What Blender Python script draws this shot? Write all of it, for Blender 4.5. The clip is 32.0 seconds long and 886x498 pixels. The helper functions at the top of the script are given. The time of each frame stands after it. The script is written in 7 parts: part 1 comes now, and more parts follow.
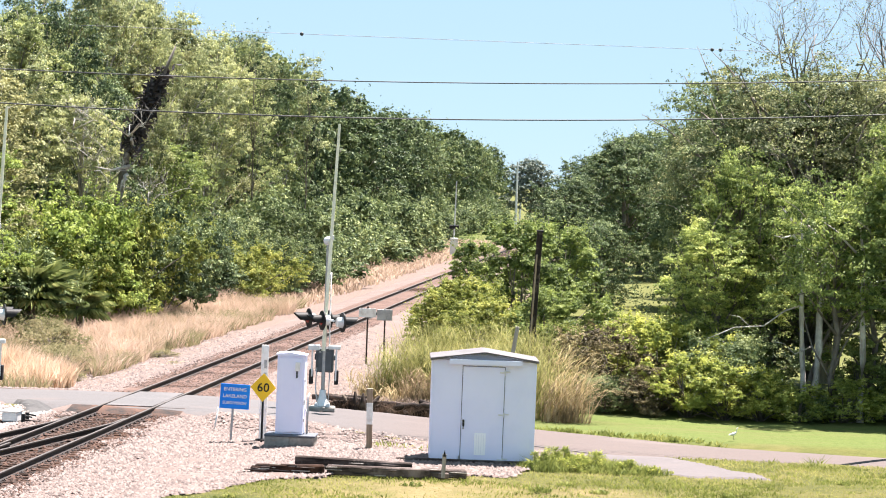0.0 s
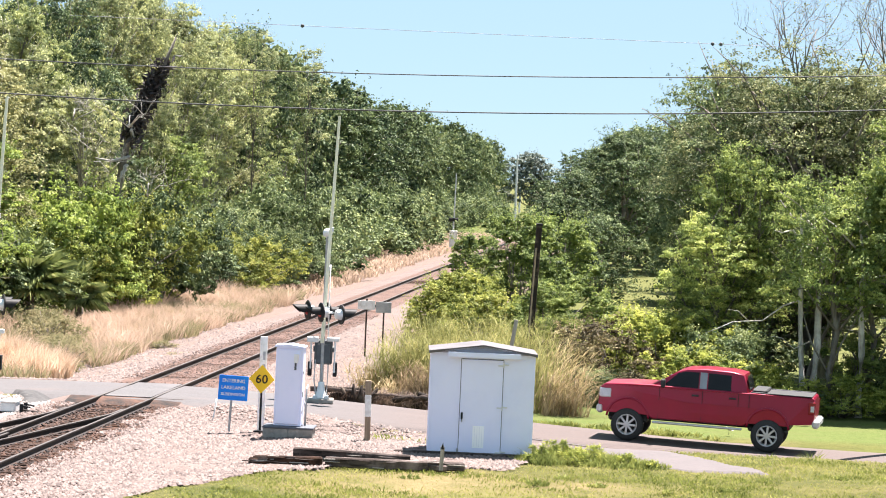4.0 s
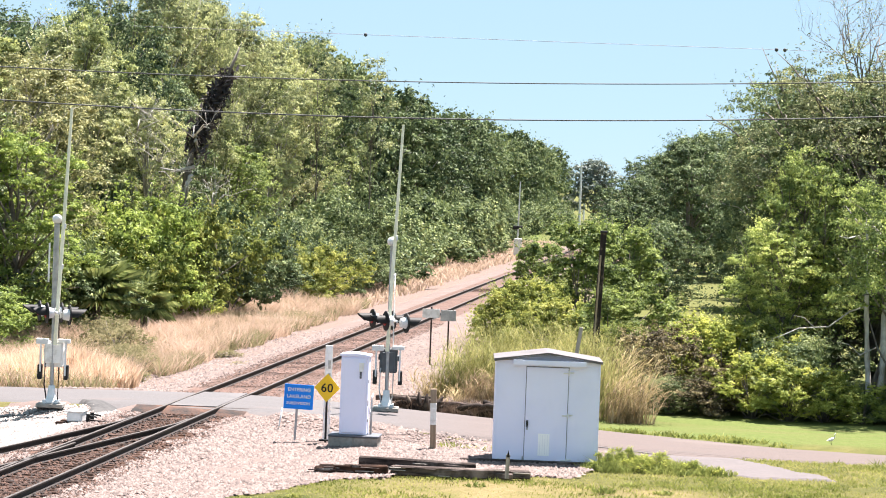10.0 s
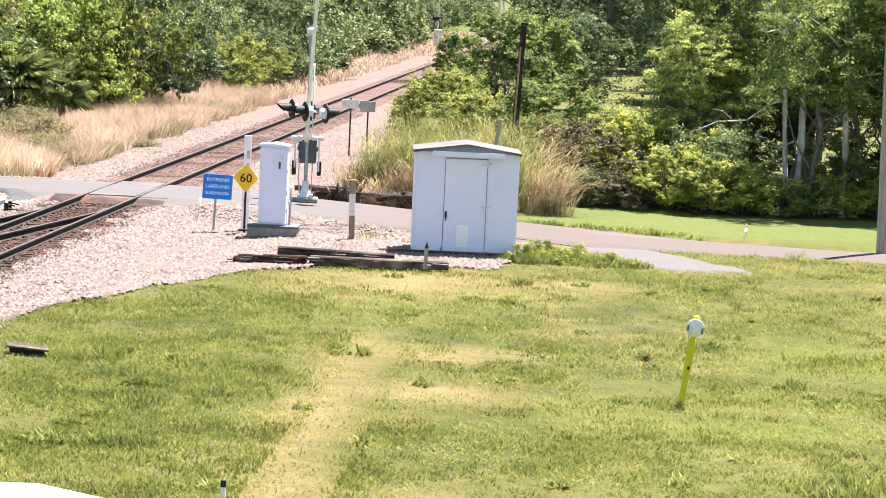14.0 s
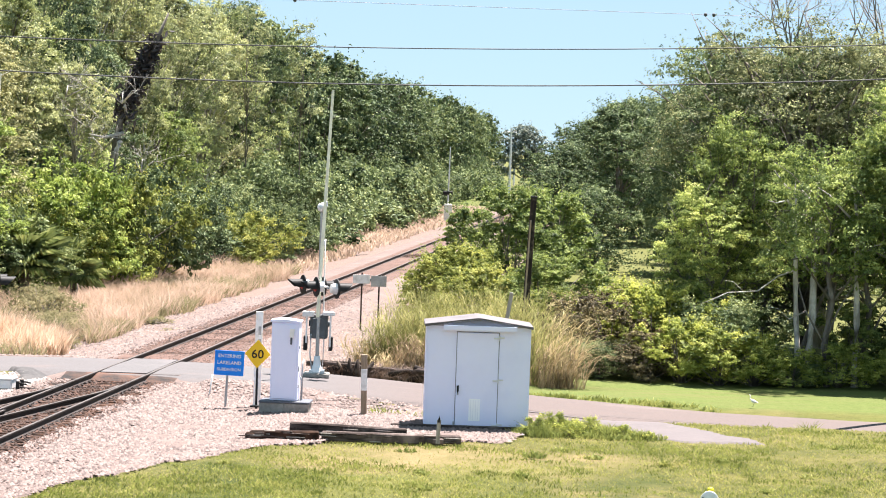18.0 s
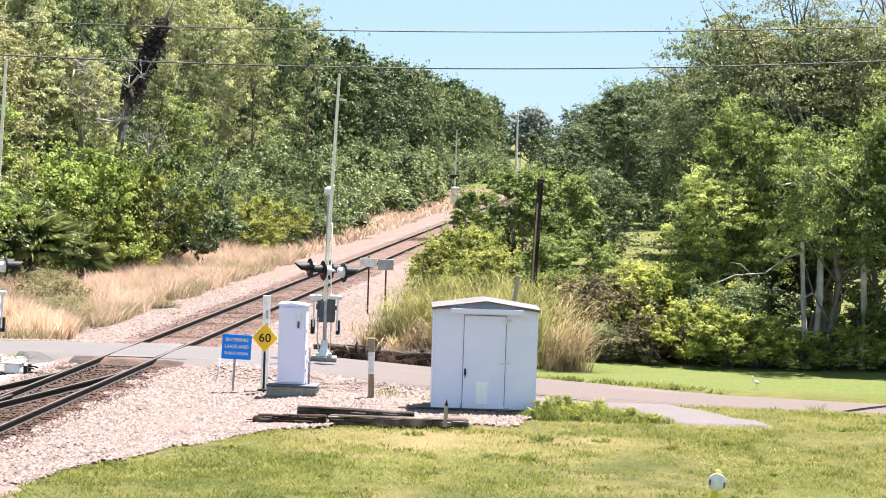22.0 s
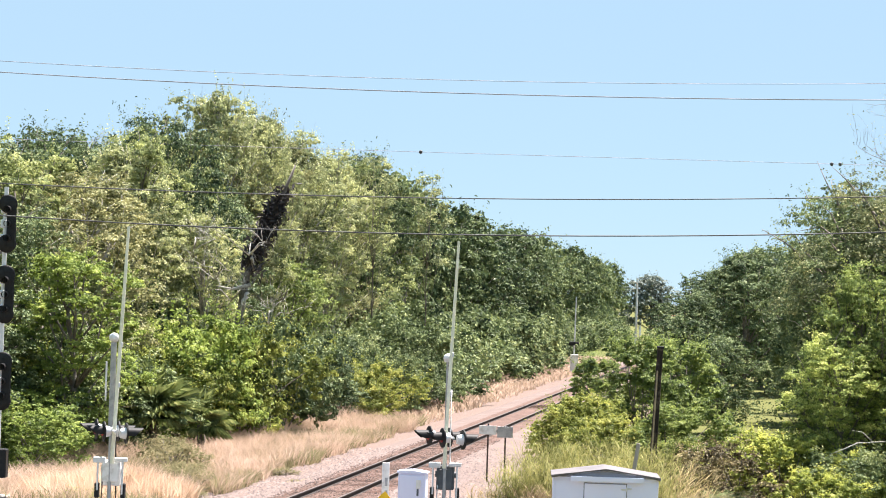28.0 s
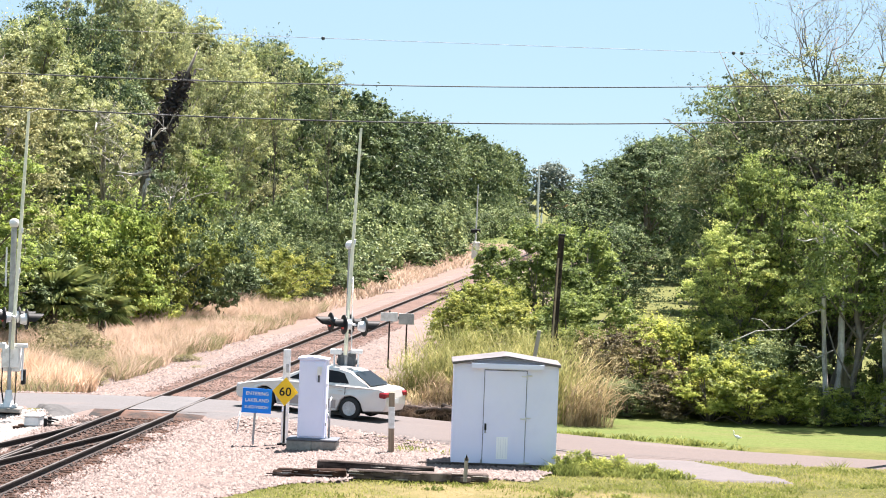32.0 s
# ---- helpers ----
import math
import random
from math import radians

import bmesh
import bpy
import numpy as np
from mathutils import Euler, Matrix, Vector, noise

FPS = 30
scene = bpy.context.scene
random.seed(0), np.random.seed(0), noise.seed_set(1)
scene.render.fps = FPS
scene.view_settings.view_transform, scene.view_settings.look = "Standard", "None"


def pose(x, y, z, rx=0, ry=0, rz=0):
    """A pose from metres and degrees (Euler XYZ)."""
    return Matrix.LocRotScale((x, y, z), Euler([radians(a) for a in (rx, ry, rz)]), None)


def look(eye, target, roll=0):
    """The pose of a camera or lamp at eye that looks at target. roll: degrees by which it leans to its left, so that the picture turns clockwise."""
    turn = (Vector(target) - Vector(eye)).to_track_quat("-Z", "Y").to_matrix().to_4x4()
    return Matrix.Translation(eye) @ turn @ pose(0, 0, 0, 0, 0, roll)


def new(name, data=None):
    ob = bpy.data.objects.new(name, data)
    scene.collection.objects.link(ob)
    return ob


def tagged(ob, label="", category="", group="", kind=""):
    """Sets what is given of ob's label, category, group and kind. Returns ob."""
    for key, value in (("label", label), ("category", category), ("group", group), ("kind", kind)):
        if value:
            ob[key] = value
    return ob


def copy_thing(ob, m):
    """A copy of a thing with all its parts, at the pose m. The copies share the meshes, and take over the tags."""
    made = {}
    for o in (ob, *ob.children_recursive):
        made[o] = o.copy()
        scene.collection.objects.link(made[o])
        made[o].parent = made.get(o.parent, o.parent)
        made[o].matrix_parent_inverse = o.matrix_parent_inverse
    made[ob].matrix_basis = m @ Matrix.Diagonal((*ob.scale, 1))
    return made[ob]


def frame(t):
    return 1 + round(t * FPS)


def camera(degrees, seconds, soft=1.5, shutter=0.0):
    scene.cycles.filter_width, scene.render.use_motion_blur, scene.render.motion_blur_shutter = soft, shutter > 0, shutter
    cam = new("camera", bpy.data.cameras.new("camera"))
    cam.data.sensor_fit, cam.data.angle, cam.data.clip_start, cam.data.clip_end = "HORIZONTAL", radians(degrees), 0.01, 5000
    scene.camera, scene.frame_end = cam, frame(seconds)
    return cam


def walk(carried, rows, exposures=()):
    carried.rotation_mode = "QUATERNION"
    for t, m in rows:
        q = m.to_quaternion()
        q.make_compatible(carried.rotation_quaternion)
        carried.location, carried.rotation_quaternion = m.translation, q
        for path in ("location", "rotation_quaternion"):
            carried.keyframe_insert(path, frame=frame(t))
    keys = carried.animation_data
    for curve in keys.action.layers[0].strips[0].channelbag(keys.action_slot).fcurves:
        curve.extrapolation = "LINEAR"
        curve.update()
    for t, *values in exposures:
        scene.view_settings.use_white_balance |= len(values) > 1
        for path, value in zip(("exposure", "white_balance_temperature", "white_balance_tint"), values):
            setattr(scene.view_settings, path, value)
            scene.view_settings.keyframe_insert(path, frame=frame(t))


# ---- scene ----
# A camera that stands on a raised deck and only turns; rows are seconds, yaw, pitch and roll in degrees from its first view.
cam = camera(18.33, 32.0, soft=1.0)
EYE = 6.7
FIRST = pose(0, 0, EYE, 90 - 1.426, 0, 0) @ pose(0, 0, 0, 0, 0, 2.2)
TURNS = [
    (0.0, 0.000, 0.000, 0.000),
    (0.5, 0.269, -0.192, 0.040),
    (1.0, 0.436, -0.433, 0.122),
    (1.5, 0.626, -0.622, 0.191),
    (2.0, 0.695, -0.588, 0.274),
    (2.5, 0.524, -0.480, 0.301),
    (3.0, 0.199, -0.268, 0.370),
    (3.5, -0.025, -0.150, 0.332),
    (5.5, 0.134, -0.294, 0.410),
    (6.0, 0.233, -0.414, 0.419),
    (6.5, 0.397, -0.385, 0.305),
    (7.0, 0.606, -0.153, 0.206),
    (7.5, 0.844, 0.073, 0.147),
    (8.0, 1.010, 0.169, 0.176),
    (8.5, 1.031, 0.232, 0.061),
    (9.0, 0.947, 0.316, -0.064),
    (9.5, 1.029, 0.338, -0.079),
    (10.0, 1.329, 0.012, -0.000),
    (10.5, 1.563, -0.095, 0.131),
    (11.0, 1.386, 0.488, 0.280),
    (11.5, 0.890, 0.984, 0.584),
    (12.0, 0.346, 0.140, 0.706),
    (12.5, -0.183, -1.649, 0.740),
    (13.0, -0.560, -3.300, 0.693),
    (13.5, -0.572, -4.416, 0.598),
    (14.0, -0.373, -4.338, 0.440),
    (14.5, -0.307, -3.127, 0.231),
    (15.0, -0.347, -1.519, 0.085),
    (15.5, -0.396, -0.599, -0.021),
    (17.5, -0.084, -0.574, -0.233),
    (18.0, -0.125, -0.709, -0.172),
    (18.5, -0.139, -0.780, -0.180),
    (19.0, -0.050, -0.793, -0.287),
    (19.5, 0.094, -0.768, -0.277),
    (20.0, 0.237, -0.770, -0.340),
    (20.5, 0.306, -0.806, -0.333),
    (21.0, 0.242, -0.842, -0.334),
    (21.5, 0.146, -0.913, -0.363),
    (22.0, 0.021, -1.058, -0.357),
    (22.5, -0.080, -1.199, -0.434),
    (23.0, -0.104, -1.204, -0.356),
    (23.5, -0.095, -1.115, -0.346),
    (24.0, -0.048, -0.898, -0.341),
    (24.5, -0.006, -0.680, -0.123),
    (25.0, 0.227, -0.302, 0.151),
    (25.5, 0.740, 0.235, 0.322),
    (26.0, 1.186, 0.938, 0.145),
    (26.5, 1.662, 1.650, -0.112),
    (28.5, 2.540, 2.459, -0.299),
    (29.0, 1.576, 2.120, -0.218),
    (29.5, 0.601, 1.955, -0.076),
    (30.0, 0.067, 1.537, -0.059),
    (30.5, 0.061, 1.054, -0.088),
    (31.0, 0.244, 0.677, -0.110),
    (31.5, 0.380, 0.361, -0.153),
    (32.0, 0.452, 0.083, -0.098),
]
walk(cam, [(t, FIRST @ pose(0, 0, 0, 0, yaw, 0) @ pose(0, 0, 0, pitch, 0, 0) @ pose(0, 0, 0, 0, 0, roll)) for t, yaw, pitch, roll in TURNS], [(0.0, 2.1, 6500, 16), (26.0, 2.08, 6500, 16), (29.0, 2.0, 6500, 16), (31.0, 2.05, 6500, 16), (32.0, 2.1, 6500, 16)])

# ---- light ----
SUN_ELEVATION, SUN_AZIMUTH = radians(68), radians(32)  # azimuth clockwise from +y
world = bpy.data.worlds.new("sky")
scene.world = world
world.use_nodes = True
wn = world.node_tree
sky = wn.nodes.new("ShaderNodeTexSky")
sky.sky_type, sky.sun_disc = "NISHITA", False
sky.sun_elevation, sky.sun_rotation = SUN_ELEVATION, SUN_AZIMUTH
sky.altitude = 2000.0
sky.air_density, sky.dust_density, sky.ozone_density = 0.7, 0.0, 4.0
haze = wn.nodes.new("ShaderNodeMix")
haze.data_type = "RGBA"
haze.inputs[0].default_value = 0.85
haze.inputs[7].default_value = (2.5, 3.75, 4.45, 1)  # the even pale blue of a bright humid noon
wn.links.new(sky.outputs[0], haze.inputs[6])
wn.links.new(haze.outputs[2], wn.nodes["Background"].inputs[0])
wn.nodes["Background"].inputs[1].default_value = 0.05
sun = new("sun", bpy.data.lights.new("sun", "SUN"))
sun.data.energy, sun.data.angle, sun.data.color = 5.0, radians(0.5), (1.0, 0.95, 0.88)
sun_from = Vector((math.sin(SUN_AZIMUTH) * math.cos(SUN_ELEVATION), math.cos(SUN_AZIMUTH) * math.cos(SUN_ELEVATION), math.sin(SUN_ELEVATION)))
sun.matrix_world = look(sun_from * 60, (0, 0, 0))

# ---- materials ----
def mixer(nt, a, b, fac):
    m = nt.nodes.new("ShaderNodeMix")
    m.data_type = "RGBA"
    for sock, v in ((m.inputs[6], a), (m.inputs[7], b), (m.inputs[0], fac)):
        if isinstance(v, bpy.types.NodeSocket):
            nt.links.new(v, sock)
        elif isinstance(v, (tuple, list)):
            sock.default_value = (*v, 1)
        else:
            sock.default_value = v
    return m.outputs[2]


def noise_of(nt, scale, detail=4.0, rough=0.6, lo=0.35, hi=0.65, where=None, stretch=None):
    n = nt.nodes.new("ShaderNodeTexNoise")
    n.inputs["Scale"].default_value, n.inputs["Detail"].default_value, n.inputs["Roughness"].default_value = scale, detail, rough
    if where is None:
        where = nt.nodes.new("ShaderNodeTexCoord").outputs["Object"]
    if stretch:
        mp = nt.nodes.new("ShaderNodeMapping")
        mp.inputs["Scale"].default_value = stretch
        nt.links.new(where, mp.inputs[0])
        where = mp.outputs[0]
    nt.links.new(where, n.inputs["Vector"])
    r = nt.nodes.new("ShaderNodeMapRange")
    r.inputs[1].default_value, r.inputs[2].default_value = lo, hi
    nt.links.new(n.outputs[0], r.inputs[0])
    return r.outputs[0]


def shade(name):
    m = bpy.data.materials.new(name)
    m.use_nodes = True
    return m, m.node_tree, m.node_tree.nodes["Principled BSDF"]


def relief(nt, p, scale, depth, detail=3.0):
    n = nt.nodes.new("ShaderNodeTexNoise")
    n.inputs["Scale"].default_value, n.inputs["Detail"].default_value = scale, detail
    nt.links.new(nt.nodes.new("ShaderNodeTexCoord").outputs["Object"], n.inputs["Vector"])
    b = nt.nodes.new("ShaderNodeBump")
    b.inputs["Distance"].default_value, b.inputs["Strength"].default_value = depth, 1.0
    nt.links.new(n.outputs[0], b.inputs["Height"])
    nt.links.new(b.outputs[0], p.inputs["Normal"])


PALE = 0.8  # one gain on the paints
SOIL = 0.54  # and one on stones, soil and asphalt


def surf(name, c1, c2, scale=6.0, c3=None, big=0.6, rough=0.8, metal=0.0, depth=0.004, bscale=30.0, rand=0.0, stretch=None, coat=0.0, gain=None):
    """A worn surface: fine grain between c1 and c2, larger patches of c3, fine relief; rand: difference from piece to piece."""
    m, nt, p = shade(name)
    c1, c2, c3 = ([v * (gain or PALE) for v in c] if c else None for c in (c1, c2, c3))
    col = mixer(nt, c1, c2, noise_of(nt, scale, stretch=stretch))
    if c3:
        col = mixer(nt, col, c3, noise_of(nt, big, 5.0, 0.65, 0.5, 0.72))
    if rand:
        info = nt.nodes.new("ShaderNodeObjectInfo")
        r = nt.nodes.new("ShaderNodeMapRange")
        r.inputs[3].default_value, r.inputs[4].default_value = 1 - rand, 1 + rand
        nt.links.new(info.outputs["Random"], r.inputs[0])
        h = nt.nodes.new("ShaderNodeHueSaturation")
        nt.links.new(r.outputs[0], h.inputs["Value"])
        nt.links.new(col, h.inputs["Color"])
        col = h.outputs[0]
    nt.links.new(col, p.inputs["Base Color"])
    p.inputs["Roughness"].default_value, p.inputs["Metallic"].default_value = rough, metal
    p.inputs["Coat Weight"].default_value = coat
    if depth:
        relief(nt, p, bscale, depth)
    return m


LEAF_GAIN = 2.15


def leafy(name, colours, trans=0.45, patch=0.26, gloss=0.25, size=0.5):
    """Leaves: each its own tone from a row of colours, drifting in patches, with light coming through."""
    m = bpy.data.materials.new(name)
    m.use_nodes = True
    nt = m.node_tree
    nt.nodes.remove(nt.nodes["Principled BSDF"])
    geo = nt.nodes.new("ShaderNodeNewGeometry")
    ramp = nt.nodes.new("ShaderNodeValToRGB")
    ramp.color_ramp.interpolation = "LINEAR"
    while len(ramp.color_ramp.elements) < len(colours):
        ramp.color_ramp.elements.new(0.5)
    for i, c in enumerate(colours):
        c = [min(0.9, v * LEAF_GAIN * k) for v, k in zip(c, (1.06, 1.0, 1.03))]
        ramp.color_ramp.elements[i].position = i / (len(colours) - 1)
        ramp.color_ramp.elements[i].color = (*c, 1)
    n = noise_of(nt, size * 2.0, 4.0, 0.65, 0.38, 0.62)
    info = nt.nodes.new("ShaderNodeObjectInfo")
    add = nt.nodes.new("ShaderNodeMath")
    add.operation = "MULTIPLY_ADD"
    nt.links.new(geo.outputs["Random Per Island"], add.inputs[0])
    add.inputs[1].default_value = 0.22
    add2 = nt.nodes.new("ShaderNodeMath")
    add2.operation = "MULTIPLY"
    nt.links.new(n, add2.inputs[0])
    add2.inputs[1].default_value = 0.56
    nt.links.new(add2.outputs[0], add.inputs[2])
    add3 = nt.nodes.new("ShaderNodeMath")
    add3.operation = "MULTIPLY_ADD"
    nt.links.new(info.outputs["Random"], add3.inputs[0])
    add3.inputs[1].default_value = patch
    nt.links.new(add.outputs[0], add3.inputs[2])
    nt.links.new(add3.outputs[0], ramp.inputs[0])
    d = nt.nodes.new("ShaderNodeBsdfDiffuse")
    t = nt.nodes.new("ShaderNodeBsdfTranslucent")
    g = nt.nodes.new("ShaderNodeBsdfGlossy")
    g.inputs["Roughness"].default_value = 0.5
    nt.links.new(ramp.outputs[0], d.inputs[0])
    nt.links.new(ramp.outputs[0], t.inputs[0])
    mix = nt.nodes.new("ShaderNodeMixShader")
    mix.inputs[0].default_value = trans
    nt.links.new(d.outputs[0], mix.inputs[1])
    nt.links.new(t.outputs[0], mix.inputs[2])
    mix2 = nt.nodes.new("ShaderNodeMixShader")
    mix2.inputs[0].default_value = gloss * 0.07
    nt.links.new(mix.outputs[0], mix2.inputs[1])
    nt.links.new(g.outputs[0], mix2.inputs[2])
    nt.links.new(mix2.outputs[0], nt.nodes["Material Output"].inputs[0])
    return m


M_BALLAST = surf("ballast", (0.27, 0.19, 0.165), (0.165, 0.118, 0.102), 14.0, (0.31, 0.225, 0.198), 0.5, 0.95, depth=0.015, bscale=14.0, gain=SOIL)
M_RUSTBED = surf("rusty_ballast", (0.110, 0.050, 0.030), (0.018, 0.012, 0.010), 2.2, (0.27, 0.125, 0.075), 0.7, 0.95, depth=0.03, bscale=14.0, gain=SOIL)
M_PINKBED = surf("pinkish_rusty_ballast", (0.205, 0.110, 0.082), (0.105, 0.058, 0.043), 6.0, (0.26, 0.155, 0.12), 0.7, 0.95, depth=0.03, bscale=14.0, gain=SOIL)
M_CONCRETE = surf("concrete", (0.60, 0.56, 0.50), (0.38, 0.355, 0.32), 5.0, (0.22, 0.20, 0.18), 2.0, 0.9, depth=0.004, gain=SOIL)
M_RAIL = surf("rusty_rail", (0.038, 0.021, 0.017), (0.020, 0.013, 0.011), 7.0, None, 1, 0.7, 0.3, gain=SOIL)
M_RAILTOP = surf("polished_rail_head", (0.27, 0.235, 0.22), (0.17, 0.14, 0.125), 3.0, None, 1, 0.5, 0.7, depth=0, gain=SOIL)
M_TIE = surf("creosoted_tie", (0.085, 0.046, 0.032), (0.030, 0.019, 0.015), 7.0, (0.20, 0.105, 0.068), 1.3, 0.9, depth=0.01, rand=0.35, stretch=(0.4, 3, 3), gain=SOIL)
M_SHED = surf("pale_grey_blue_paint", (0.96, 0.98, 1.20), (0.93, 0.95, 1.18), 1.5, (0.87, 0.90, 1.14), 0.7, 0.5, depth=0.0015, bscale=8)
M_SHEDDARK = surf("shadow_gap", (0.12, 0.13, 0.16), (0.09, 0.10, 0.12), 8.0, None, 1, 0.7, depth=0)
M_GALV = surf("galvanised_steel", (0.50, 0.51, 0.51), (0.36, 0.37, 0.38), 9.0, (0.6, 0.6, 0.6), 2.0, 0.5, 0.55, depth=0.001)
M_ALU = surf("aluminium_paint", (0.9, 0.9, 0.9), (0.76, 0.77, 0.78), 5.0, None, 1, 0.5, 0.2, depth=0.001)
M_BLACK = surf("black_paint", (0.022, 0.022, 0.024), (0.035, 0.034, 0.033), 8.0, None, 1, 0.55, depth=0.001)
M_WHITE = surf("white_paint", (1.0, 0.985, 0.96), (0.88, 0.865, 0.83), 6.0, (0.62, 0.58, 0.52), 3.0, 0.6, depth=0.001)
M_BLUE = surf("blue_sign_sheet", (0.014, 0.26, 0.98), (0.016, 0.28, 1.0), 4.0, None, 1, 0.45, depth=0)
M_BLUE.node_tree.nodes["Principled BSDF"].inputs["Specular IOR Level"].default_value = 0.15
M_YELLOW = surf("yellow_sign_sheet", (1.15, 0.70, 0.014), (1.1, 0.66, 0.014), 4.0, None, 1, 0.45, depth=0)
M_POSTYELLOW = surf("yellow_plastic", (0.78, 0.70, 0.01), (0.70, 0.62, 0.01), 4.0, None, 1, 0.5, depth=0.001)
M_RED = surf("red_reflector", (0.55, 0.02, 0.015), (0.45, 0.015, 0.012), 4.0, None, 1, 0.35, depth=0)
M_WOOD = surf("weathered_wood", (0.40, 0.30, 0.21), (0.26, 0.19, 0.13), 6.0, (0.5, 0.40, 0.29), 2.0, 0.9, depth=0.006, stretch=(3, 3, 0.3))
M_OLDTIMBER = surf("old_tie_timber", (0.19, 0.145, 0.128), (0.048, 0.037, 0.033), 5.0, (0.40, 0.32, 0.29), 1.8, 0.95, depth=0.012, rand=0.3, stretch=(0.4, 3, 3), gain=SOIL)
M_POLE = surf("tarred_pole", (0.045, 0.033, 0.028), (0.022, 0.018, 0.016), 6.0, (0.22, 0.17, 0.13), 2.0, 0.85, depth=0.006, stretch=(3, 3, 0.25))
M_UPOLE = surf("grey_utility_pole", (0.50, 0.45, 0.40), (0.30, 0.265, 0.235), 6.0, None, 1, 0.9, depth=0.006, stretch=(4, 4, 0.25))
M_BARK = surf("grey_bark", (0.22, 0.19, 0.16), (0.12, 0.10, 0.085), 5.0, (0.34, 0.31, 0.28), 1.2, 0.95, depth=0.02, bscale=12, stretch=(2, 2, 0.5))
M_PALEBARK = surf("pale_bark", (0.66, 0.62, 0.57), (0.36, 0.32, 0.29), 4.0, (0.8, 0.77, 0.72), 1.2, 0.9, depth=0.015, bscale=12, stretch=(2, 2, 0.5))
M_WIRE = surf("dark_cable", (0.045, 0.048, 0.05), (0.06, 0.062, 0.065), 2.0, None, 1, 0.6, depth=0)
M_THINWIRE = surf("aluminium_cable", (0.30, 0.29, 0.34), (0.36, 0.35, 0.40), 2.0, None, 1, 0.6, 0.0, depth=0)

GREEN_OAK = [(0.020, 0.030, 0.012), (0.070, 0.092, 0.036), (0.145, 0.172, 0.066), (0.26, 0.28, 0.115)]
GREEN_DARK = [(0.014, 0.024, 0.011), (0.042, 0.062, 0.027), (0.085, 0.112, 0.046), (0.17, 0.195, 0.08)]
GREEN_BRIGHT = [(0.012, 0.022, 0.006), (0.046, 0.072, 0.016), (0.105, 0.145, 0.032), (0.21, 0.25, 0.066)]
GREEN_GREY = [(0.022, 0.031, 0.014), (0.094, 0.114, 0.054), (0.205, 0.227, 0.108), (0.36, 0.375, 0.19)]
GREEN_YELLOW = [(0.012, 0.018, 0.005), (0.048, 0.066, 0.015), (0.112, 0.133, 0.030), (0.24, 0.245, 0.068)]
GREEN_FRESH = [(0.016, 0.029, 0.010), (0.056, 0.082, 0.025), (0.122, 0.158, 0.044), (0.24, 0.27, 0.09)]
# dark leaves darkened further, with the wood's own shade in the colour
M_SHADELEAF = leafy("shade_darkened_leaves", [(0.010, 0.019, 0.010), (0.028, 0.044, 0.021), (0.062, 0.088, 0.038), (0.14, 0.17, 0.075)], 0.14)
M_FRESHLEAF = leafy("fresh_leaves", GREEN_FRESH, 0.36)
M_OAK = leafy("oak_leaves", GREEN_OAK, 0.3)
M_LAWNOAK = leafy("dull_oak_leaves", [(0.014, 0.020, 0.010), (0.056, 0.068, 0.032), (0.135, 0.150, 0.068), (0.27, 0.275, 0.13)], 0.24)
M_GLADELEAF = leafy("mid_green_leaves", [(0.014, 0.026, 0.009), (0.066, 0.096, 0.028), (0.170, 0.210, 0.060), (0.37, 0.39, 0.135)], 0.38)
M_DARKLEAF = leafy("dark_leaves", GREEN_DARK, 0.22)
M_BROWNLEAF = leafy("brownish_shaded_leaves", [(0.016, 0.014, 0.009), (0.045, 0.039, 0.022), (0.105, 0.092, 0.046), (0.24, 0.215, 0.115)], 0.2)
M_BRIGHTLEAF = leafy("bright_leaves", GREEN_BRIGHT, 0.4)
M_GREYLEAF = leafy("grey_green_leaves", GREEN_GREY, 0.24)
M_OLIVELEAF = leafy("olive_brown_leaves", [(0.017, 0.022, 0.011), (0.060, 0.069, 0.031), (0.126, 0.134, 0.060), (0.22, 0.222, 0.104)], 0.24)
M_SHRUBLEAF = leafy("sunny_shrub_leaves", [(0.026, 0.038, 0.009), (0.090, 0.118, 0.026), (0.185, 0.21, 0.045), (0.34, 0.345, 0.10)], 0.4)
# paler, bluish grey-green: the distance haze is mixed into the leaf colour
M_HAZELEAF = leafy("haze_tinted_leaves", [(0.034, 0.046, 0.042), (0.062, 0.080, 0.068), (0.098, 0.118, 0.094), (0.15, 0.17, 0.13)], 0.2)
M_YELLOWLEAF = leafy("yellow_green_leaves", GREEN_YELLOW, 0.38)
M_DRYGRASS = leafy("dry_grass", [(0.135, 0.112, 0.068), (0.200, 0.158, 0.114), (0.262, 0.208, 0.160), (0.305, 0.25, 0.20)], 0.45, 0.1, 0.02, 0.22)
M_REED = leafy("dry_reeds", [(0.085, 0.072, 0.034), (0.160, 0.134, 0.068), (0.26, 0.22, 0.125), (0.34, 0.295, 0.185)], 0.3, 0.1, 0.1, 0.5)
M_REEDGREEN = leafy("olive_reeds", [(0.042, 0.046, 0.016), (0.095, 0.102, 0.036), (0.175, 0.172, 0.066), (0.27, 0.245, 0.115)], 0.35, 0.1, 0.1, 0.5)
M_LAWNBLADE = leafy("lawn_blades", [(0.088, 0.098, 0.026), (0.120, 0.127, 0.037), (0.150, 0.149, 0.050), (0.186, 0.171, 0.067)], 0.5, 0.0, 0.02, 0.3)
M_WEED = leafy("weeds", [(0.048, 0.062, 0.017), (0.088, 0.106, 0.028), (0.14, 0.152, 0.046), (0.2, 0.19, 0.078)], 0.35, 0.0, 0.1, 0.5)

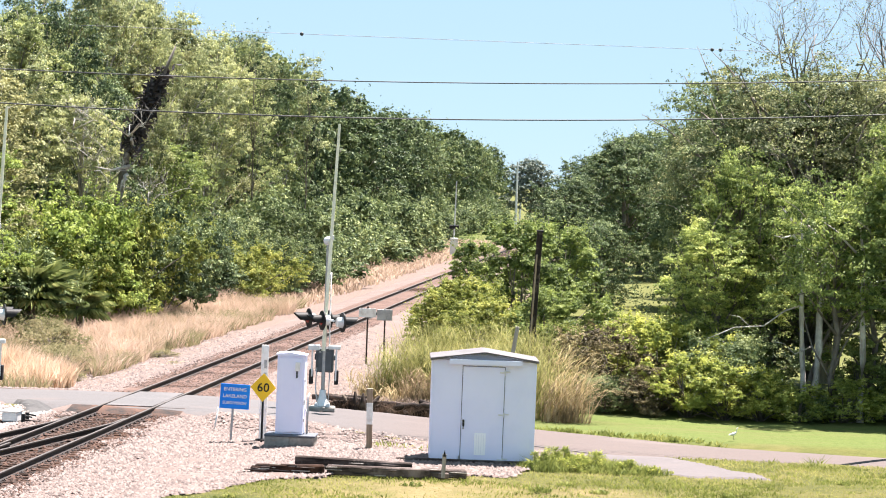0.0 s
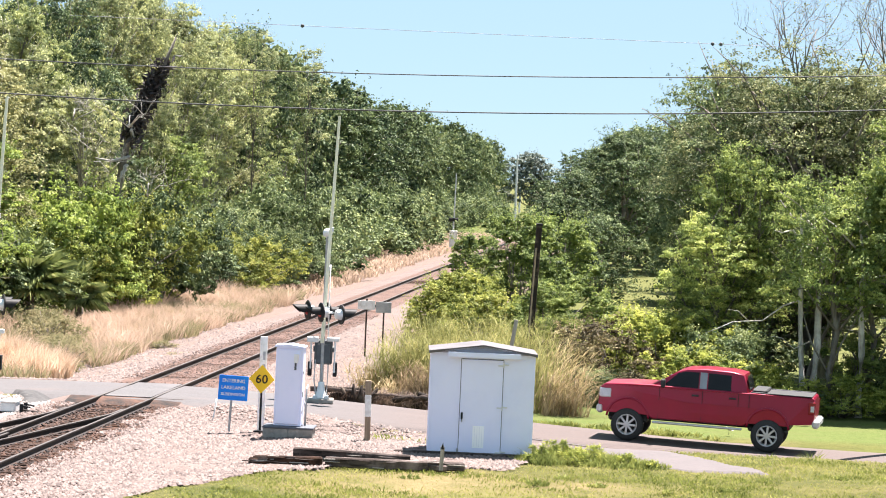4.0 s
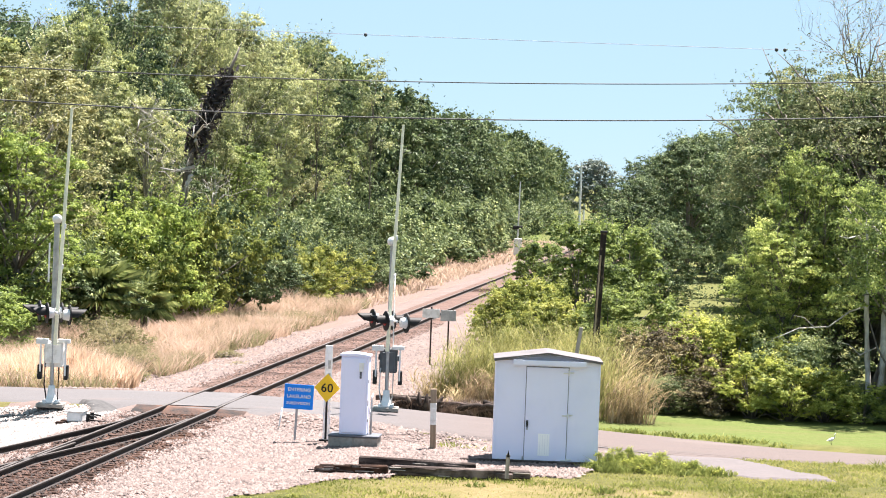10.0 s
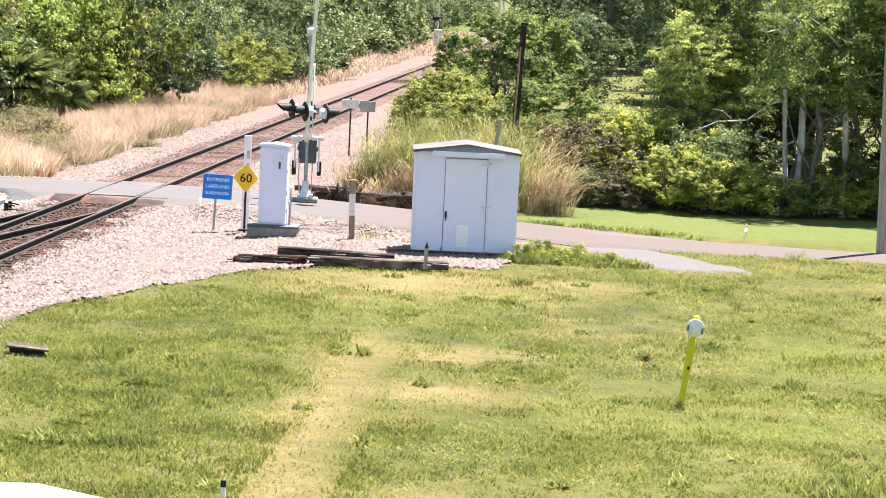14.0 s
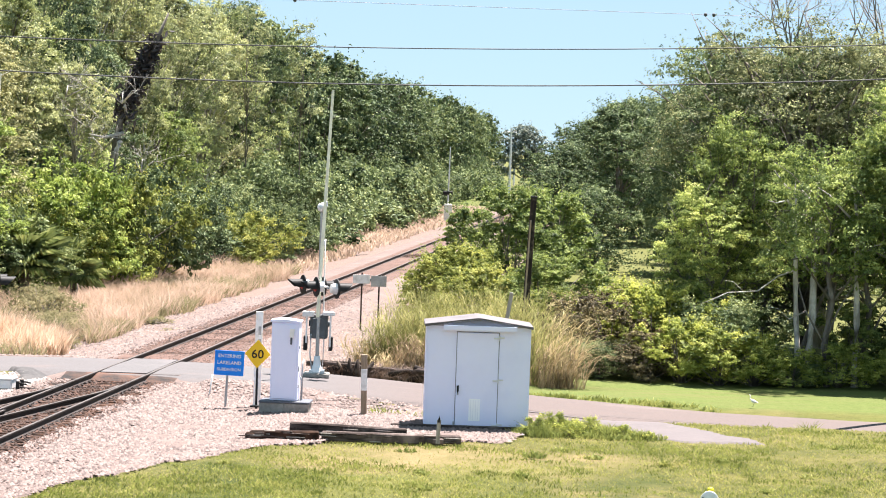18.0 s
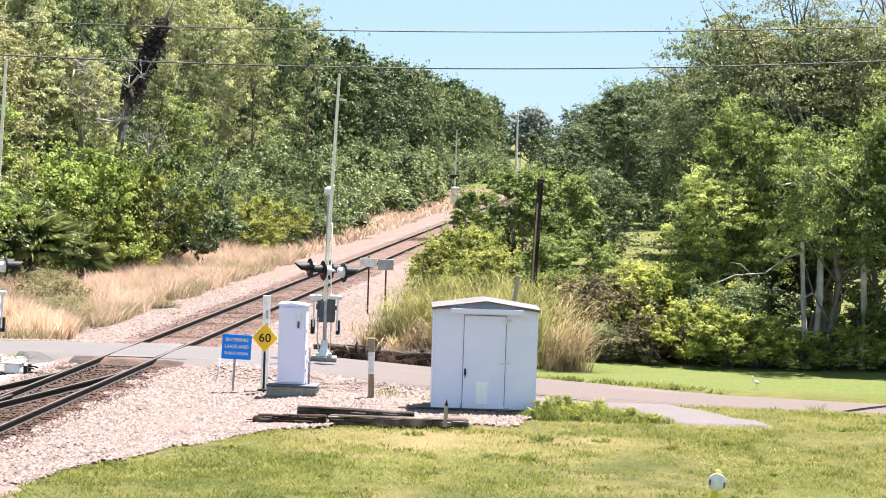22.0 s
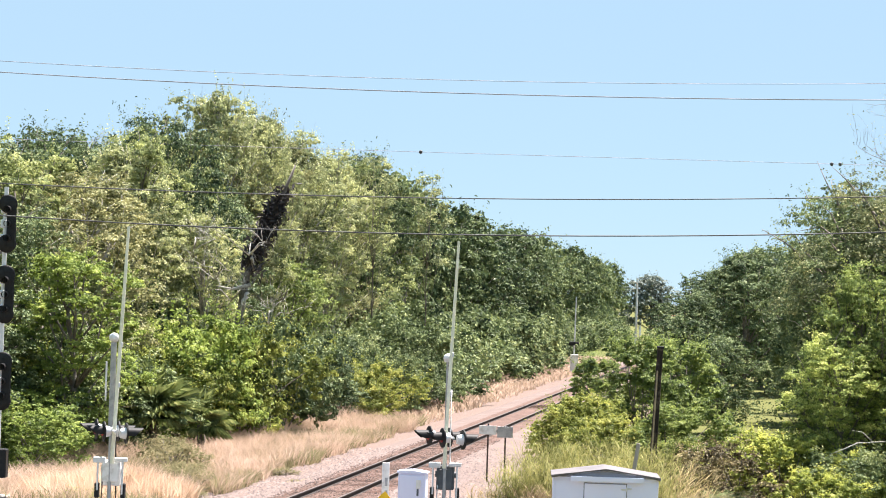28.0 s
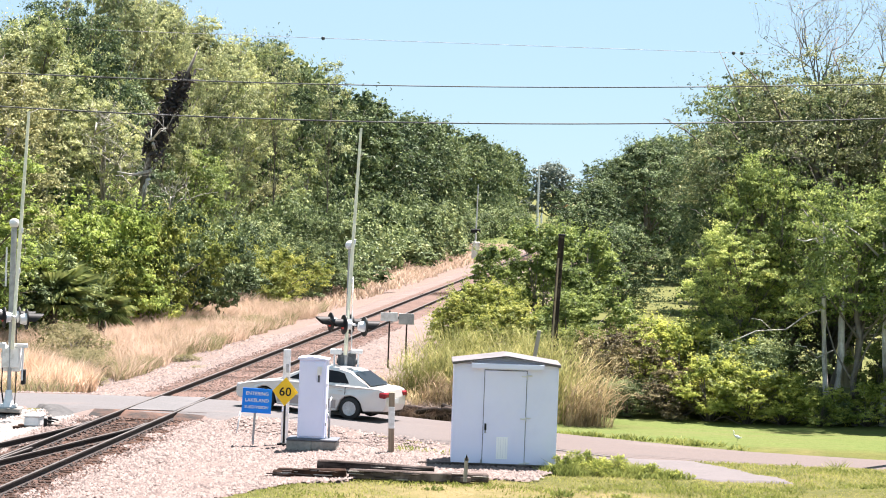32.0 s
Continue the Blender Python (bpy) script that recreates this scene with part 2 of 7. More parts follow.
for dull in (M_BLACK, M_POLE, M_OLDTIMBER, M_TIE):
    dull.node_tree.nodes["Principled BSDF"].inputs["Specular IOR Level"].default_value = 0.12


def ground_material():
    """Grass, straw-dry beyond the lane on the wood's side, with worn dry wheel marks before the shed."""
    m, nt, p = shade("grass_ground")
    pos = nt.nodes.new("ShaderNodeTexCoord").outputs["Object"]
    sep = nt.nodes.new("ShaderNodeSeparateXYZ")
    nt.links.new(pos, sep.inputs[0])

    def lin(a, b, c, lo, hi):
        q = nt.nodes.new("ShaderNodeMath")
        q.operation = "MULTIPLY_ADD"
        nt.links.new(sep.outputs[1], q.inputs[0])
        q.inputs[1].default_value, q.inputs[2].default_value = b, c
        r = nt.nodes.new("ShaderNodeMath")
        r.operation = "MULTIPLY_ADD"
        nt.links.new(sep.outputs[0], r.inputs[0])
        r.inputs[1].default_value = a
        nt.links.new(q.outputs[0], r.inputs[2])
        k = nt.nodes.new("ShaderNodeMapRange")
        k.inputs[1].default_value, k.inputs[2].default_value = lo, hi
        nt.links.new(r.outputs[0], k.inputs[0])
        return k.outputs[0]

    def times(a, b):
        q = nt.nodes.new("ShaderNodeMath")
        q.operation = "MULTIPLY"
        nt.links.new(a, q.inputs[0])
        nt.links.new(b, q.inputs[1])
        return q.outputs[0]

    fine = noise_of(nt, 5.0, 6.0, 0.7, 0.3, 0.7, pos)
    mid = noise_of(nt, 0.45, 4.0, 0.6, 0.38, 0.66, pos)
    green = mixer(nt, (0.130, 0.126, 0.038), (0.225, 0.202, 0.070), fine)
    dry = mixer(nt, (0.35, 0.27, 0.135), (0.25, 0.20, 0.088), fine)
    straw = mixer(nt, (0.29, 0.205, 0.15), (0.18, 0.135, 0.088), fine)
    col = mixer(nt, green, (0.068, 0.088, 0.022), mixer(nt, (0, 0, 0), (0.75, 0.75, 0.75), mid))
    col = mixer(nt, col, dry, noise_of(nt, 0.22, 4.0, 0.65, 0.50, 0.72, pos, (1.0, 0.45, 1)))
    col = mixer(nt, col, (0.20, 0.215, 0.055), noise_of(nt, 0.13, 3.0, 0.6, 0.5, 0.72, pos, (0.6, 0.5, 1)))
    col = mixer(nt, col, (0.062, 0.076, 0.02), mixer(nt, (0, 0, 0), (0.6, 0.6, 0.6), noise_of(nt, 1.7, 5.0, 0.7, 0.5, 0.72, pos)))
    # two worn wheel marks run from the deck towards the shed
    band = times(lin(1.0, -0.064, 4.46, -1.15, -0.3), lin(-1.0, 0.064, -4.46, -0.95, -0.2))
    band = times(times(band, lin(0, -1.0, 56, 0, 6)), noise_of(nt, 1.3, 5.0, 0.7, 0.3, 0.62, pos))
    col = mixer(nt, col, dry, band)
    def spot(x, y, rx, ry, soft=0.5):
        mp = nt.nodes.new("ShaderNodeMapping")
        mp.inputs["Location"].default_value = (-x / rx, -y / ry, 0)
        mp.inputs["Scale"].default_value = (1 / rx, 1 / ry, 0)
        nt.links.new(pos, mp.inputs[0])
        ln = nt.nodes.new("ShaderNodeVectorMath")
        ln.operation = "LENGTH"
        nt.links.new(mp.outputs[0], ln.inputs[0])
        k = nt.nodes.new("ShaderNodeMapRange")
        k.inputs[1].default_value, k.inputs[2].default_value = 1.0 + soft, 1.0 - soft
        nt.links.new(ln.outputs["Value"], k.inputs[0])
        return k.outputs[0]

    ragged = noise_of(nt, 0.9, 6.0, 0.75, 0.34, 0.6, pos)
    rich = mixer(nt, (0.044, 0.066, 0.016), (0.094, 0.111, 0.028), fine)
    lime = mixer(nt, (0.13, 0.165, 0.034), (0.20, 0.225, 0.05), fine)
    for place in ((-4.8, 48.0, 2.2, 9.0), (-4.0, 56.0, 2.4, 2.6), (3.9, 50.5, 2.6, 1.2), (1.6, 41.0, 2.4, 2.4), (4.5, 57.0, 3.5, 1.6), (2.4, 53.6, 2.2, 0.9), (6.9, 41.6, 1.2, 2.5)):
        col = mixer(nt, col, rich, times(spot(*place), ragged))
    for place in ((6.6, 47.2, 2.4, 1.3), (6.2, 44.5, 2.2, 1.0), (8.2, 53.0, 2.5, 2.4)):
        col = mixer(nt, col, lime, times(spot(*place), ragged))
    for place in ((0.5, 46.8, 1.2, 1.3), (-0.4, 61.4, 2.7, 1.9), (-1.5, 60.0, 1.9, 1.1), (3.4, 62.0, 1.8, 1.0), (0.8, 51.5, 1.4, 1.2), (0.6, 63.0, 1.6, 0.8)):
        col = mixer(nt, col, dry, times(spot(*place), ragged))
    mown = times(lin(1.0, 0, 0, 0.5, 2.0), lin(0, 1.0, 0, 79.0, 80.5))
    col = mixer(nt, col, mixer(nt, mixer(nt, (0.115, 0.160, 0.040), (0.20, 0.24, 0.07), fine), (0.20, 0.195, 0.075), noise_of(nt, 0.7, 4.0, 0.65, 0.48, 0.75, pos, (0.4, 1.5, 1))), mown)
    col = mixer(nt, col, mixer(nt, (0.140, 0.155, 0.046), (0.21, 0.21, 0.07), fine), times(lin(1.0, 0, 0, 4.0, 6.0), lin(0, 1.0, 0, 104.0, 118.0)))
    verge = times(times(lin(-1.0, 0.08, -14.94, 4.2, 4.9), lin(0, 1.0, 0, 82.5, 84.0)), lin(0, -1.0, 360, 0, 60))
    col = mixer(nt, col, straw, verge)
    shoulder = times(times(lin(1.0, -0.08, 14.94, -5.2, -5.0), lin(-1.0, 0.08, -14.94, -7.4, -6.0)), times(lin(0, 1.0, 0, 82.0, 83.0), lin(0, -1.0, 400, 0, 20)))
    col = mixer(nt, col, mixer(nt, (0.34, 0.252, 0.215), (0.23, 0.17, 0.146), fine), shoulder)
    nt.links.new(mixer(nt, (0, 0, 0), col, SOIL), p.inputs["Base Color"])
    p.inputs["Roughness"].default_value = 0.95
    p.inputs["Specular IOR Level"].default_value = 0.1
    relief(nt, p, 9.0, 0.06, 5.0)
    return m


M_GROUND = ground_material()

# ---- mesh helpers ----
class Shape:
    """Collects corners and faces of one part."""

    def __init__(self):
        self.v, self.f, self.s = [], [], []

    def add(self, verts, faces, smooth=False, m=None):
        k = len(self.v)
        self.v += [tuple(m @ Vector(q)) for q in verts] if m else [tuple(q) for q in verts]
        self.f += [tuple(i + k for i in f) for f in faces]
        self.s += [smooth] * len(faces)
        return self

    def box(self, x, y, z, sx, sy, sz, bevel=0.01, m=None):
        """A chamfered box about its centre."""
        hx, hy, hz = sx / 2, sy / 2, sz / 2
        b = min(bevel, hx * 0.9, hy * 0.9, hz * 0.9)
        vs, idx = [], {}
        for i in (-1, 1):
            for j in (-1, 1):
                for k in (-1, 1):
                    for a, q in enumerate(((hx, hy - b, hz - b), (hx - b, hy, hz - b), (hx - b, hy - b, hz))):
                        idx[i, j, k, a] = len(vs)
                        vs.append((x + i * q[0], y + j * q[1], z + k * q[2]))
        fs = []
        for s in (-1, 1):
            for a, ring in ((0, [(s, -1, -1), (s, 1, -1), (s, 1, 1), (s, -1, 1)]), (1, [(1, s, -1), (-1, s, -1), (-1, s, 1), (1, s, 1)]), (2, [(-1, -1, s), (1, -1, s), (1, 1, s), (-1, 1, s)])):
                f = [idx[(*q, a)] for q in ring]
                fs.append(f if s > 0 else f[::-1])
        for i in (-1, 1):
            for j in (-1, 1):
                fs.append([idx[i, j, -1, 0], idx[i, j, -1, 1], idx[i, j, 1, 1], idx[i, j, 1, 0]][:: i * j])
                fs.append([idx[i, -1, j, 0], idx[i, 1, j, 0], idx[i, 1, j, 2], idx[i, -1, j, 2]][:: i * j])
                fs.append([idx[-1, i, j, 1], idx[-1, i, j, 2], idx[1, i, j, 2], idx[1, i, j, 1]][:: i * j])
                for k in (-1, 1):
                    fs.append([idx[i, j, k, 0], idx[i, j, k, 1], idx[i, j, k, 2]][:: i * j * k])
        return self.add(vs, fs, False, m)

    def tube(self, p0, p1, r0, r1=None, n=10, caps=True, smooth=True, m=None):
        p0, p1 = Vector(p0), Vector(p1)
        r1 = r0 if r1 is None else r1
        q = (p1 - p0).to_track_quat("Z", "Y")
        vs, fs = [], []
        for p, r in ((p0, r0), (p1, r1)):
            for i in range(n):
                a = 2 * math.pi * i / n
                vs.append(p + q @ Vector((r * math.cos(a), r * math.sin(a), 0)))
        for i in range(n):
            fs.append((i, (i + 1) % n, n + (i + 1) % n, n + i))
        self.add(vs, fs, smooth, m)
        if caps:
            self.add(vs, [tuple(range(n))[::-1], tuple(range(n, 2 * n))], False, m)
        return self

    def path(self, pts, rad, n=8, m=None):
        """A bent, tapered tube through points."""
        pts = [Vector(p) for p in pts]
        vs, fs = [], []
        for k, p in enumerate(pts):
            d = pts[min(k + 1, len(pts) - 1)] - pts[max(k - 1, 0)]
            q = d.to_track_quat("Z", "Y")
            r = rad[k] if isinstance(rad, (list, tuple)) else rad
            for i in range(n):
                a = 2 * math.pi * i / n
                vs.append(p + q @ Vector((r * math.cos(a), r * math.sin(a), 0)))
        for k in range(len(pts) - 1):
            for i in range(n):
                fs.append((k * n + i, k * n + (i + 1) % n, k * n + n + (i + 1) % n, k * n + n + i))
        fs.append(tuple(range(n))[::-1])
        fs.append(tuple(range((len(pts) - 1) * n, len(pts) * n)))
        return self.add(vs, fs, True, m)

    def lathe(self, prof, n=16, m=None, caps=True):
        """A profile of (radius, height) turned about z."""
        vs, fs = [], []
        for r, z in prof:
            for i in range(n):
                a = 2 * math.pi * i / n
                vs.append((r * math.cos(a), r * math.sin(a), z))
        for k in range(len(prof) - 1):
            for i in range(n):
                fs.append((k * n + i, k * n + (i + 1) % n, k * n + n + (i + 1) % n, k * n + n + i))
        if caps:
            fs.append(tuple(range(n))[::-1])
            fs.append(tuple(range((len(prof) - 1) * n, len(prof) * n)))
        return self.add(vs, fs, True, m)

    def prism(self, outline, depth, m=None, smooth=False):
        """An outline in x, z (counter-clockwise seen from -y) made depth thick along y, from y = 0."""
        n = len(outline)
        vs = [(x, 0, z) for x, z in outline] + [(x, depth, z) for x, z in outline]
        self.add(vs, [tuple(range(n)), tuple(range(2 * n - 1, n - 1, -1))], False, m)
        return self.add(vs, [(i, n + i, n + (i + 1) % n, (i + 1) % n) for i in range(n)], smooth, m)

    def mesh(self, name, *mats):
        me = bpy.data.meshes.new(name)
        me.from_pydata(self.v, [], self.f)
        me.polygons.foreach_set("use_smooth", self.s)
        for q in mats:
            me.materials.append(q)
        me.update()
        return me


def part(name, shape, material, parent=None, label="", m=None):
    """One mesh object of a shape, under its thing or part."""
    me = shape if isinstance(shape, bpy.types.Mesh) else shape.mesh(name, material)
    ob = new(name, me)
    if parent is not None:
        ob.parent = parent
    if m is not None:
        ob.matrix_basis = m
    return tagged(ob, label)


def thing(name, label, category, m=None, group="", kind=""):
    ob = new(name)
    ob.empty_display_size = 0.2
    if m is not None:
        ob.matrix_basis = m
    return tagged(ob, label, category, group, kind)


def sheets(name, pts, size, material, rng, out=None, flat=0.35, long=1.0, fold=0.25):
    """Many small folded leaves: at each of pts one kite of two triangles, turned about at random, or facing along out."""
    n = len(pts)
    nor = rng.normal(size=(n, 3))
    nor /= np.linalg.norm(nor, axis=1)[:, None]
    if out is not None:
        nor = nor * (1 - flat) + out * flat
        nor /= np.linalg.norm(nor, axis=1)[:, None] + 1e-9
    ref = rng.normal(size=(n, 3))
    t = np.cross(nor, ref)
    t /= np.linalg.norm(t, axis=1)[:, None] + 1e-9
    b = np.cross(nor, t)
    s = (np.asarray(size) * rng.uniform(0.55, 1.5, n))[:, None]
    v = np.stack([pts - t * s * 0.5 * long, pts + b * s * 0.36 + nor * s * fold, pts + t * s * 0.5 * long, pts - b * s * 0.36 + nor * s * fold], 1).reshape(-1, 3)
    return tri_mesh(name, v, np.stack([np.arange(n) * 4 + k for k in (0, 1, 2, 0, 2, 3)], 1).reshape(-1, 3), material)


def tri_mesh(name, v, tri, material):
    me = bpy.data.meshes.new(name)
    me.vertices.add(len(v))
    me.vertices.foreach_set("co", np.asarray(v, np.float32).ravel())
    me.loops.add(len(tri) * 3)
    me.loops.foreach_set("vertex_index", np.asarray(tri, np.int32).ravel())
    me.polygons.add(len(tri))
    me.polygons.foreach_set("loop_start", np.arange(len(tri), dtype=np.int32) * 3)
    me.materials.append(material)
    me.update(calc_edges=True)
    return me


def blades(name, base, height, width, lean, material, rng):
    """Grass: at each base point one bent blade of three triangles."""
    n = len(base)
    a = rng.uniform(0, 2 * math.pi, n)
    side = np.stack([np.cos(a), np.sin(a), np.zeros(n)], 1) * (np.asarray(width) * rng.uniform(0.6, 1.4, n))[:, None] * 0.5
    b = rng.uniform(0, 2 * math.pi, n)
    h = np.asarray(height) * rng.uniform(0.55, 1.3, n)
    off = np.stack([np.cos(b), np.sin(b), np.zeros(n)], 1) * (h * lean * rng.uniform(0.2, 1.5, n))[:, None]
    up = np.stack([np.zeros(n), np.zeros(n), h], 1)
    v = np.stack([base - side, base + side, base + up * 0.6 + off * 0.4 - side * 0.8, base + up * 0.6 + off * 0.4 + side * 0.8, base + up + off], 1).reshape(-1, 3)
    k = np.arange(n) * 5
    tri = np.stack([k, k + 1, k + 3, k, k + 3, k + 2, k + 2, k + 3, k + 4], 1).reshape(-1, 3)
    return tri_mesh(name, v, tri, material)

# ---- the lie of the land ----
ROAD_X = [-90, -30, -14, -10.6, -6.2, -4, 0, 3, 8, 12.5, 30, 90]
ROAD_Y = [95, 84, 80.7, 80.2, 79.9, 79.5, 77.9, 76.7, 76.0, 75.0, 71, 60]
ROAD_Z = [-0.6, -0.5, -0.10, -0.012, -0.012, -0.15, -0.32, -0.44, -0.60, -0.63, -0.7, -0.8]
ROAD_HALF = [2.9, 2.9, 2.6, 2.6, 2.6, 2.9, 3.5, 3.5, 2.5, 2.6, 2.8, 2.8]


def step(a, b, t):
    u = np.clip((t - a) / (b - a), 0, 1)
    return u * u * (3 - 2 * u)


def smooth_line(xs, ys, x, r=1.2):
    """A line through points, rounded at its bends."""
    return sum(np.interp(x + o * r, xs, ys) for o in (-1, -0.5, 0, 0.5, 1)) / 5


def track_x(y):
    return -8.3 + 0.080 * (y - 83)


def land(x, y):
    """The height of the ground."""
    x, y = np.asarray(x, float), np.asarray(y, float)
    w = x - track_x(y)
    right = -0.22 - 0.30 * step(66, 50, y)
    right = right + (-0.62 - right) * step(70, 74.5, y)
    right = right + (-0.85 - right) * step(80, 90, y)
    right = -0.34 + (right + 0.34) * step(2.4, 7.0, w)
    left = -0.34 - 0.26 * step(-2.6, -6.5, w)
    z = np.where(w > 0, right, left)
    rz, ry = smooth_line(ROAD_X, ROAD_Z, x), smooth_line(ROAD_X, ROAD_Y, x)
    near = step(5.2, 2.9, np.abs(y - ry))
    z = z + (rz - 0.05 - z) * near
    return z - 2.2 * step(2.8, 1.8, np.abs(w)) * 0.12


def wavy(x, y, s=1.0, seed=0):
    return noise.noise(Vector((x * s, y * s, seed * 7.3)))


def ground_sheet():
    xs = np.concatenate([-np.geomspace(2600, 46, 14), np.arange(-44, -14, 2.0), np.arange(-14, 16, 0.5), np.arange(16, 46, 2.0), np.geomspace(48, 2600, 14)])
    ys = np.concatenate([[-800, -300, -100, -30, 0], np.arange(10, 34, 3.0), np.arange(34, 92, 0.5), np.arange(92, 150, 2.0), np.arange(150, 300, 10.0), np.geomspace(310, 4200, 14)])
    X, Y = np.meshgrid(xs, ys)
    Z = land(X, Y)
    fine = np.array([[0.05 * wavy(a, b, 0.35) + 0.025 * wavy(a, b, 1.3) for a in xs] for b in ys])
    Z = Z + fine * (np.abs(X) < 40) * (np.abs(Y - 65) < 90) * (np.abs(Y - smooth_line(ROAD_X, ROAD_Y, X)) > 3.3)
    sh = Shape()
    n = len(xs)
    sh.v = list(zip(X.ravel(), Y.ravel(), Z.ravel()))
    sh.f = [(j * n + i, j * n + i + 1, j * n + n + i + 1, j * n + n + i) for j in range(len(ys) - 1) for i in range(n - 1)]
    sh.s = [True] * len(sh.f)
    return tagged(part("ground", sh, M_GROUND), "mown and rough grass over gently rolling ground", "ground", kind="structure")


ground_sheet()


def patch(name, inside, x0, x1, y0, y1, cell, lift, material, label, category, rough=0.0, seed=1):
    """A sheet laid on the land wherever inside(x, y) holds."""
    nx, ny = int((x1 - x0) / cell), int((y1 - y0) / cell)
    sh, idx = Shape(), {}

    def corner(i, j):
        if (i, j) not in idx:
            x, y = x0 + i * cell, y0 + j * cell
            jx, jy = x + cell * 0.45 * wavy(x, y, 2.1, seed), y + cell * 0.45 * wavy(x, y, 2.1, seed + 3)
            idx[i, j] = len(sh.v)
            sh.v.append((jx, jy, float(land(jx, jy)) + lift + rough * wavy(x, y, 1.1, seed) + rough * 0.6 * wavy(x, y, 3.1, seed)))
        return idx[i, j]

    for i in range(nx):
        for j in range(ny):
            if inside(x0 + (i + 0.5) * cell, y0 + (j + 0.5) * cell):
                sh.f.append((corner(i, j), corner(i + 1, j), corner(i + 1, j + 1), corner(i, j + 1)))
                sh.s.append(True)
    # the rim sinks into the soil
    use = np.bincount([v for f in sh.f for v in f])
    sh.v = [(q[0], q[1], q[2] - ((0.14 if rough else 0.05) if use[k] < 4 else 0)) for k, q in enumerate(sh.v)]
    return tagged(part(name, sh, material), label, category, kind="structure")


def road_y(x):
    return float(smooth_line(ROAD_X, ROAD_Y, x))


def road_half(x):
    return float(smooth_line(ROAD_X, ROAD_HALF, x))


EDGE_X = [-9, -7.8, -7.1, -6.1, -5.15, -4.1, -2.1, 0.5, 1.9, 2.6, 3.0]
EDGE_Y = [50.0, 52.4, 55.4, 57.3, 59.6, 61.7, 63.6, 64.2, 64.6, 67, 71]


def on_gravel(x, y):
    w = x - track_x(y)
    n = 0.9 * wavy(x, y, 0.7, 5) + 0.4 * wavy(x, y, 2.3, 6)
    if w > 0:
        return x < 2.9 + 0.3 * n and y > np.interp(x, EDGE_X, EDGE_Y) + n * 0.7 and y < road_y(x) - road_half(x) + 0.5 * n + 0.2
    return w > -5.5 + n and 40 < y < road_y(x) - road_half(x) - 0.2 + n


gravel = patch("gravel", on_gravel, -16.5, 3.6, 40, 79, 0.2, 0.05, M_BALLAST, "pinkish grey crushed stone beside the track and shed", "gravel", 0.05)


# ---- road and crossing ----
def road_sheet():
    sh = Shape()
    xs = np.concatenate([np.arange(-90, -16, 4.0), np.arange(-16, 16, 0.4), np.arange(16, 92, 4.0)])
    cross = (-1.0, -0.97, -0.6, -0.2, 0.2, 0.6, 0.97, 1.0)
    for x in xs:
        y, z, h = road_y(x), float(smooth_line(ROAD_X, ROAD_Z, x)), road_half(x)
        for c in cross:
            e = h * c + (0.13 * wavy(x, c * 9, 0.9, 4) if abs(c) > 0.9 else 0) + (0.35 * c if abs(c) == 1 else 0)
            sh.v.append((x, y + e, z - 0.03 * c * c - (0.17 if abs(c) == 1 else 0)))
    n = len(cross)
    sh.f = [(i * n + k, i * n + n + k, i * n + n + k + 1, i * n + k + 1) for i in range(len(xs) - 1) for k in range(n - 1)]
    sh.s = [True] * len(sh.f)
    return tagged(part("road", sh, M_ROAD), "narrow worn asphalt lane over the railway", "road", kind="structure")


def road_material():
    m, nt, p = shade("worn_asphalt")
    pos = nt.nodes.new("ShaderNodeTexCoord").outputs["Object"]
    dark = mixer(nt, (0.172, 0.158, 0.160), (0.128, 0.116, 0.118), noise_of(nt, 9.0, 5, 0.7, 0.3, 0.7, pos))
    sandy = mixer(nt, (0.172, 0.122, 0.108), (0.128, 0.092, 0.082), noise_of(nt, 7.0, 5, 0.7, 0.3, 0.7, pos))
    sep = nt.nodes.new("ShaderNodeSeparateXYZ")
    nt.links.new(pos, sep.inputs[0])
    r = nt.nodes.new("ShaderNodeMapRange")
    r.inputs[1].default_value, r.inputs[2].default_value = -4.5, 0.5
    nt.links.new(sep.outputs[0], r.inputs[0])
    col = mixer(nt, dark, sandy, r.outputs[0])
    col = mixer(nt, col, (0.215, 0.165, 0.150), noise_of(nt, 0.5, 5, 0.65, 0.58, 0.78, pos, (0.5, 1.6, 1)))
    col = mixer(nt, col, (0.10, 0.082, 0.078), mixer(nt, (0, 0, 0), (0.7, 0.7, 0.7), noise_of(nt, 1.4, 7, 0.75, 0.52, 0.74, pos, (0.35, 1.8, 1))))
    col = mixer(nt, col, (0.08, 0.066, 0.062), mixer(nt, (0, 0, 0), (0.6, 0.6, 0.6), noise_of(nt, 26.0, 3, 0.6, 0.56, 0.72, pos)))
    nt.links.new(mixer(nt, (0, 0, 0), col, SOIL), p.inputs["Base Color"])
    p.inputs["Roughness"].default_value = 0.85
    relief(nt, p, 50.0, 0.004)
    return m


M_ROAD = road_material()
road = road_sheet()


def on_drive(x, y):
    n = 0.4 * wavy(x, y, 0.8, 8) + 0.12 * wavy(x, y, 3.7, 9)
    return 1.9 + 0.45 * (74.2 - y) - n < x < 4.6 + 0.46 * (74.2 - y) + n and 66.2 + n < y < road_y(x) - road_half(x) + 0.15


patch("driveway", on_drive, 1.0, 9.5, 65, 76, 0.07, 0.035, M_DRIVE := surf("grey_drive", (0.19, 0.160, 0.160), (0.15, 0.126, 0.126), 8.0, (0.22, 0.18, 0.168), 0.5, 0.9, gain=SOIL), "short pale grey asphalt spur off the lane", "driveway")


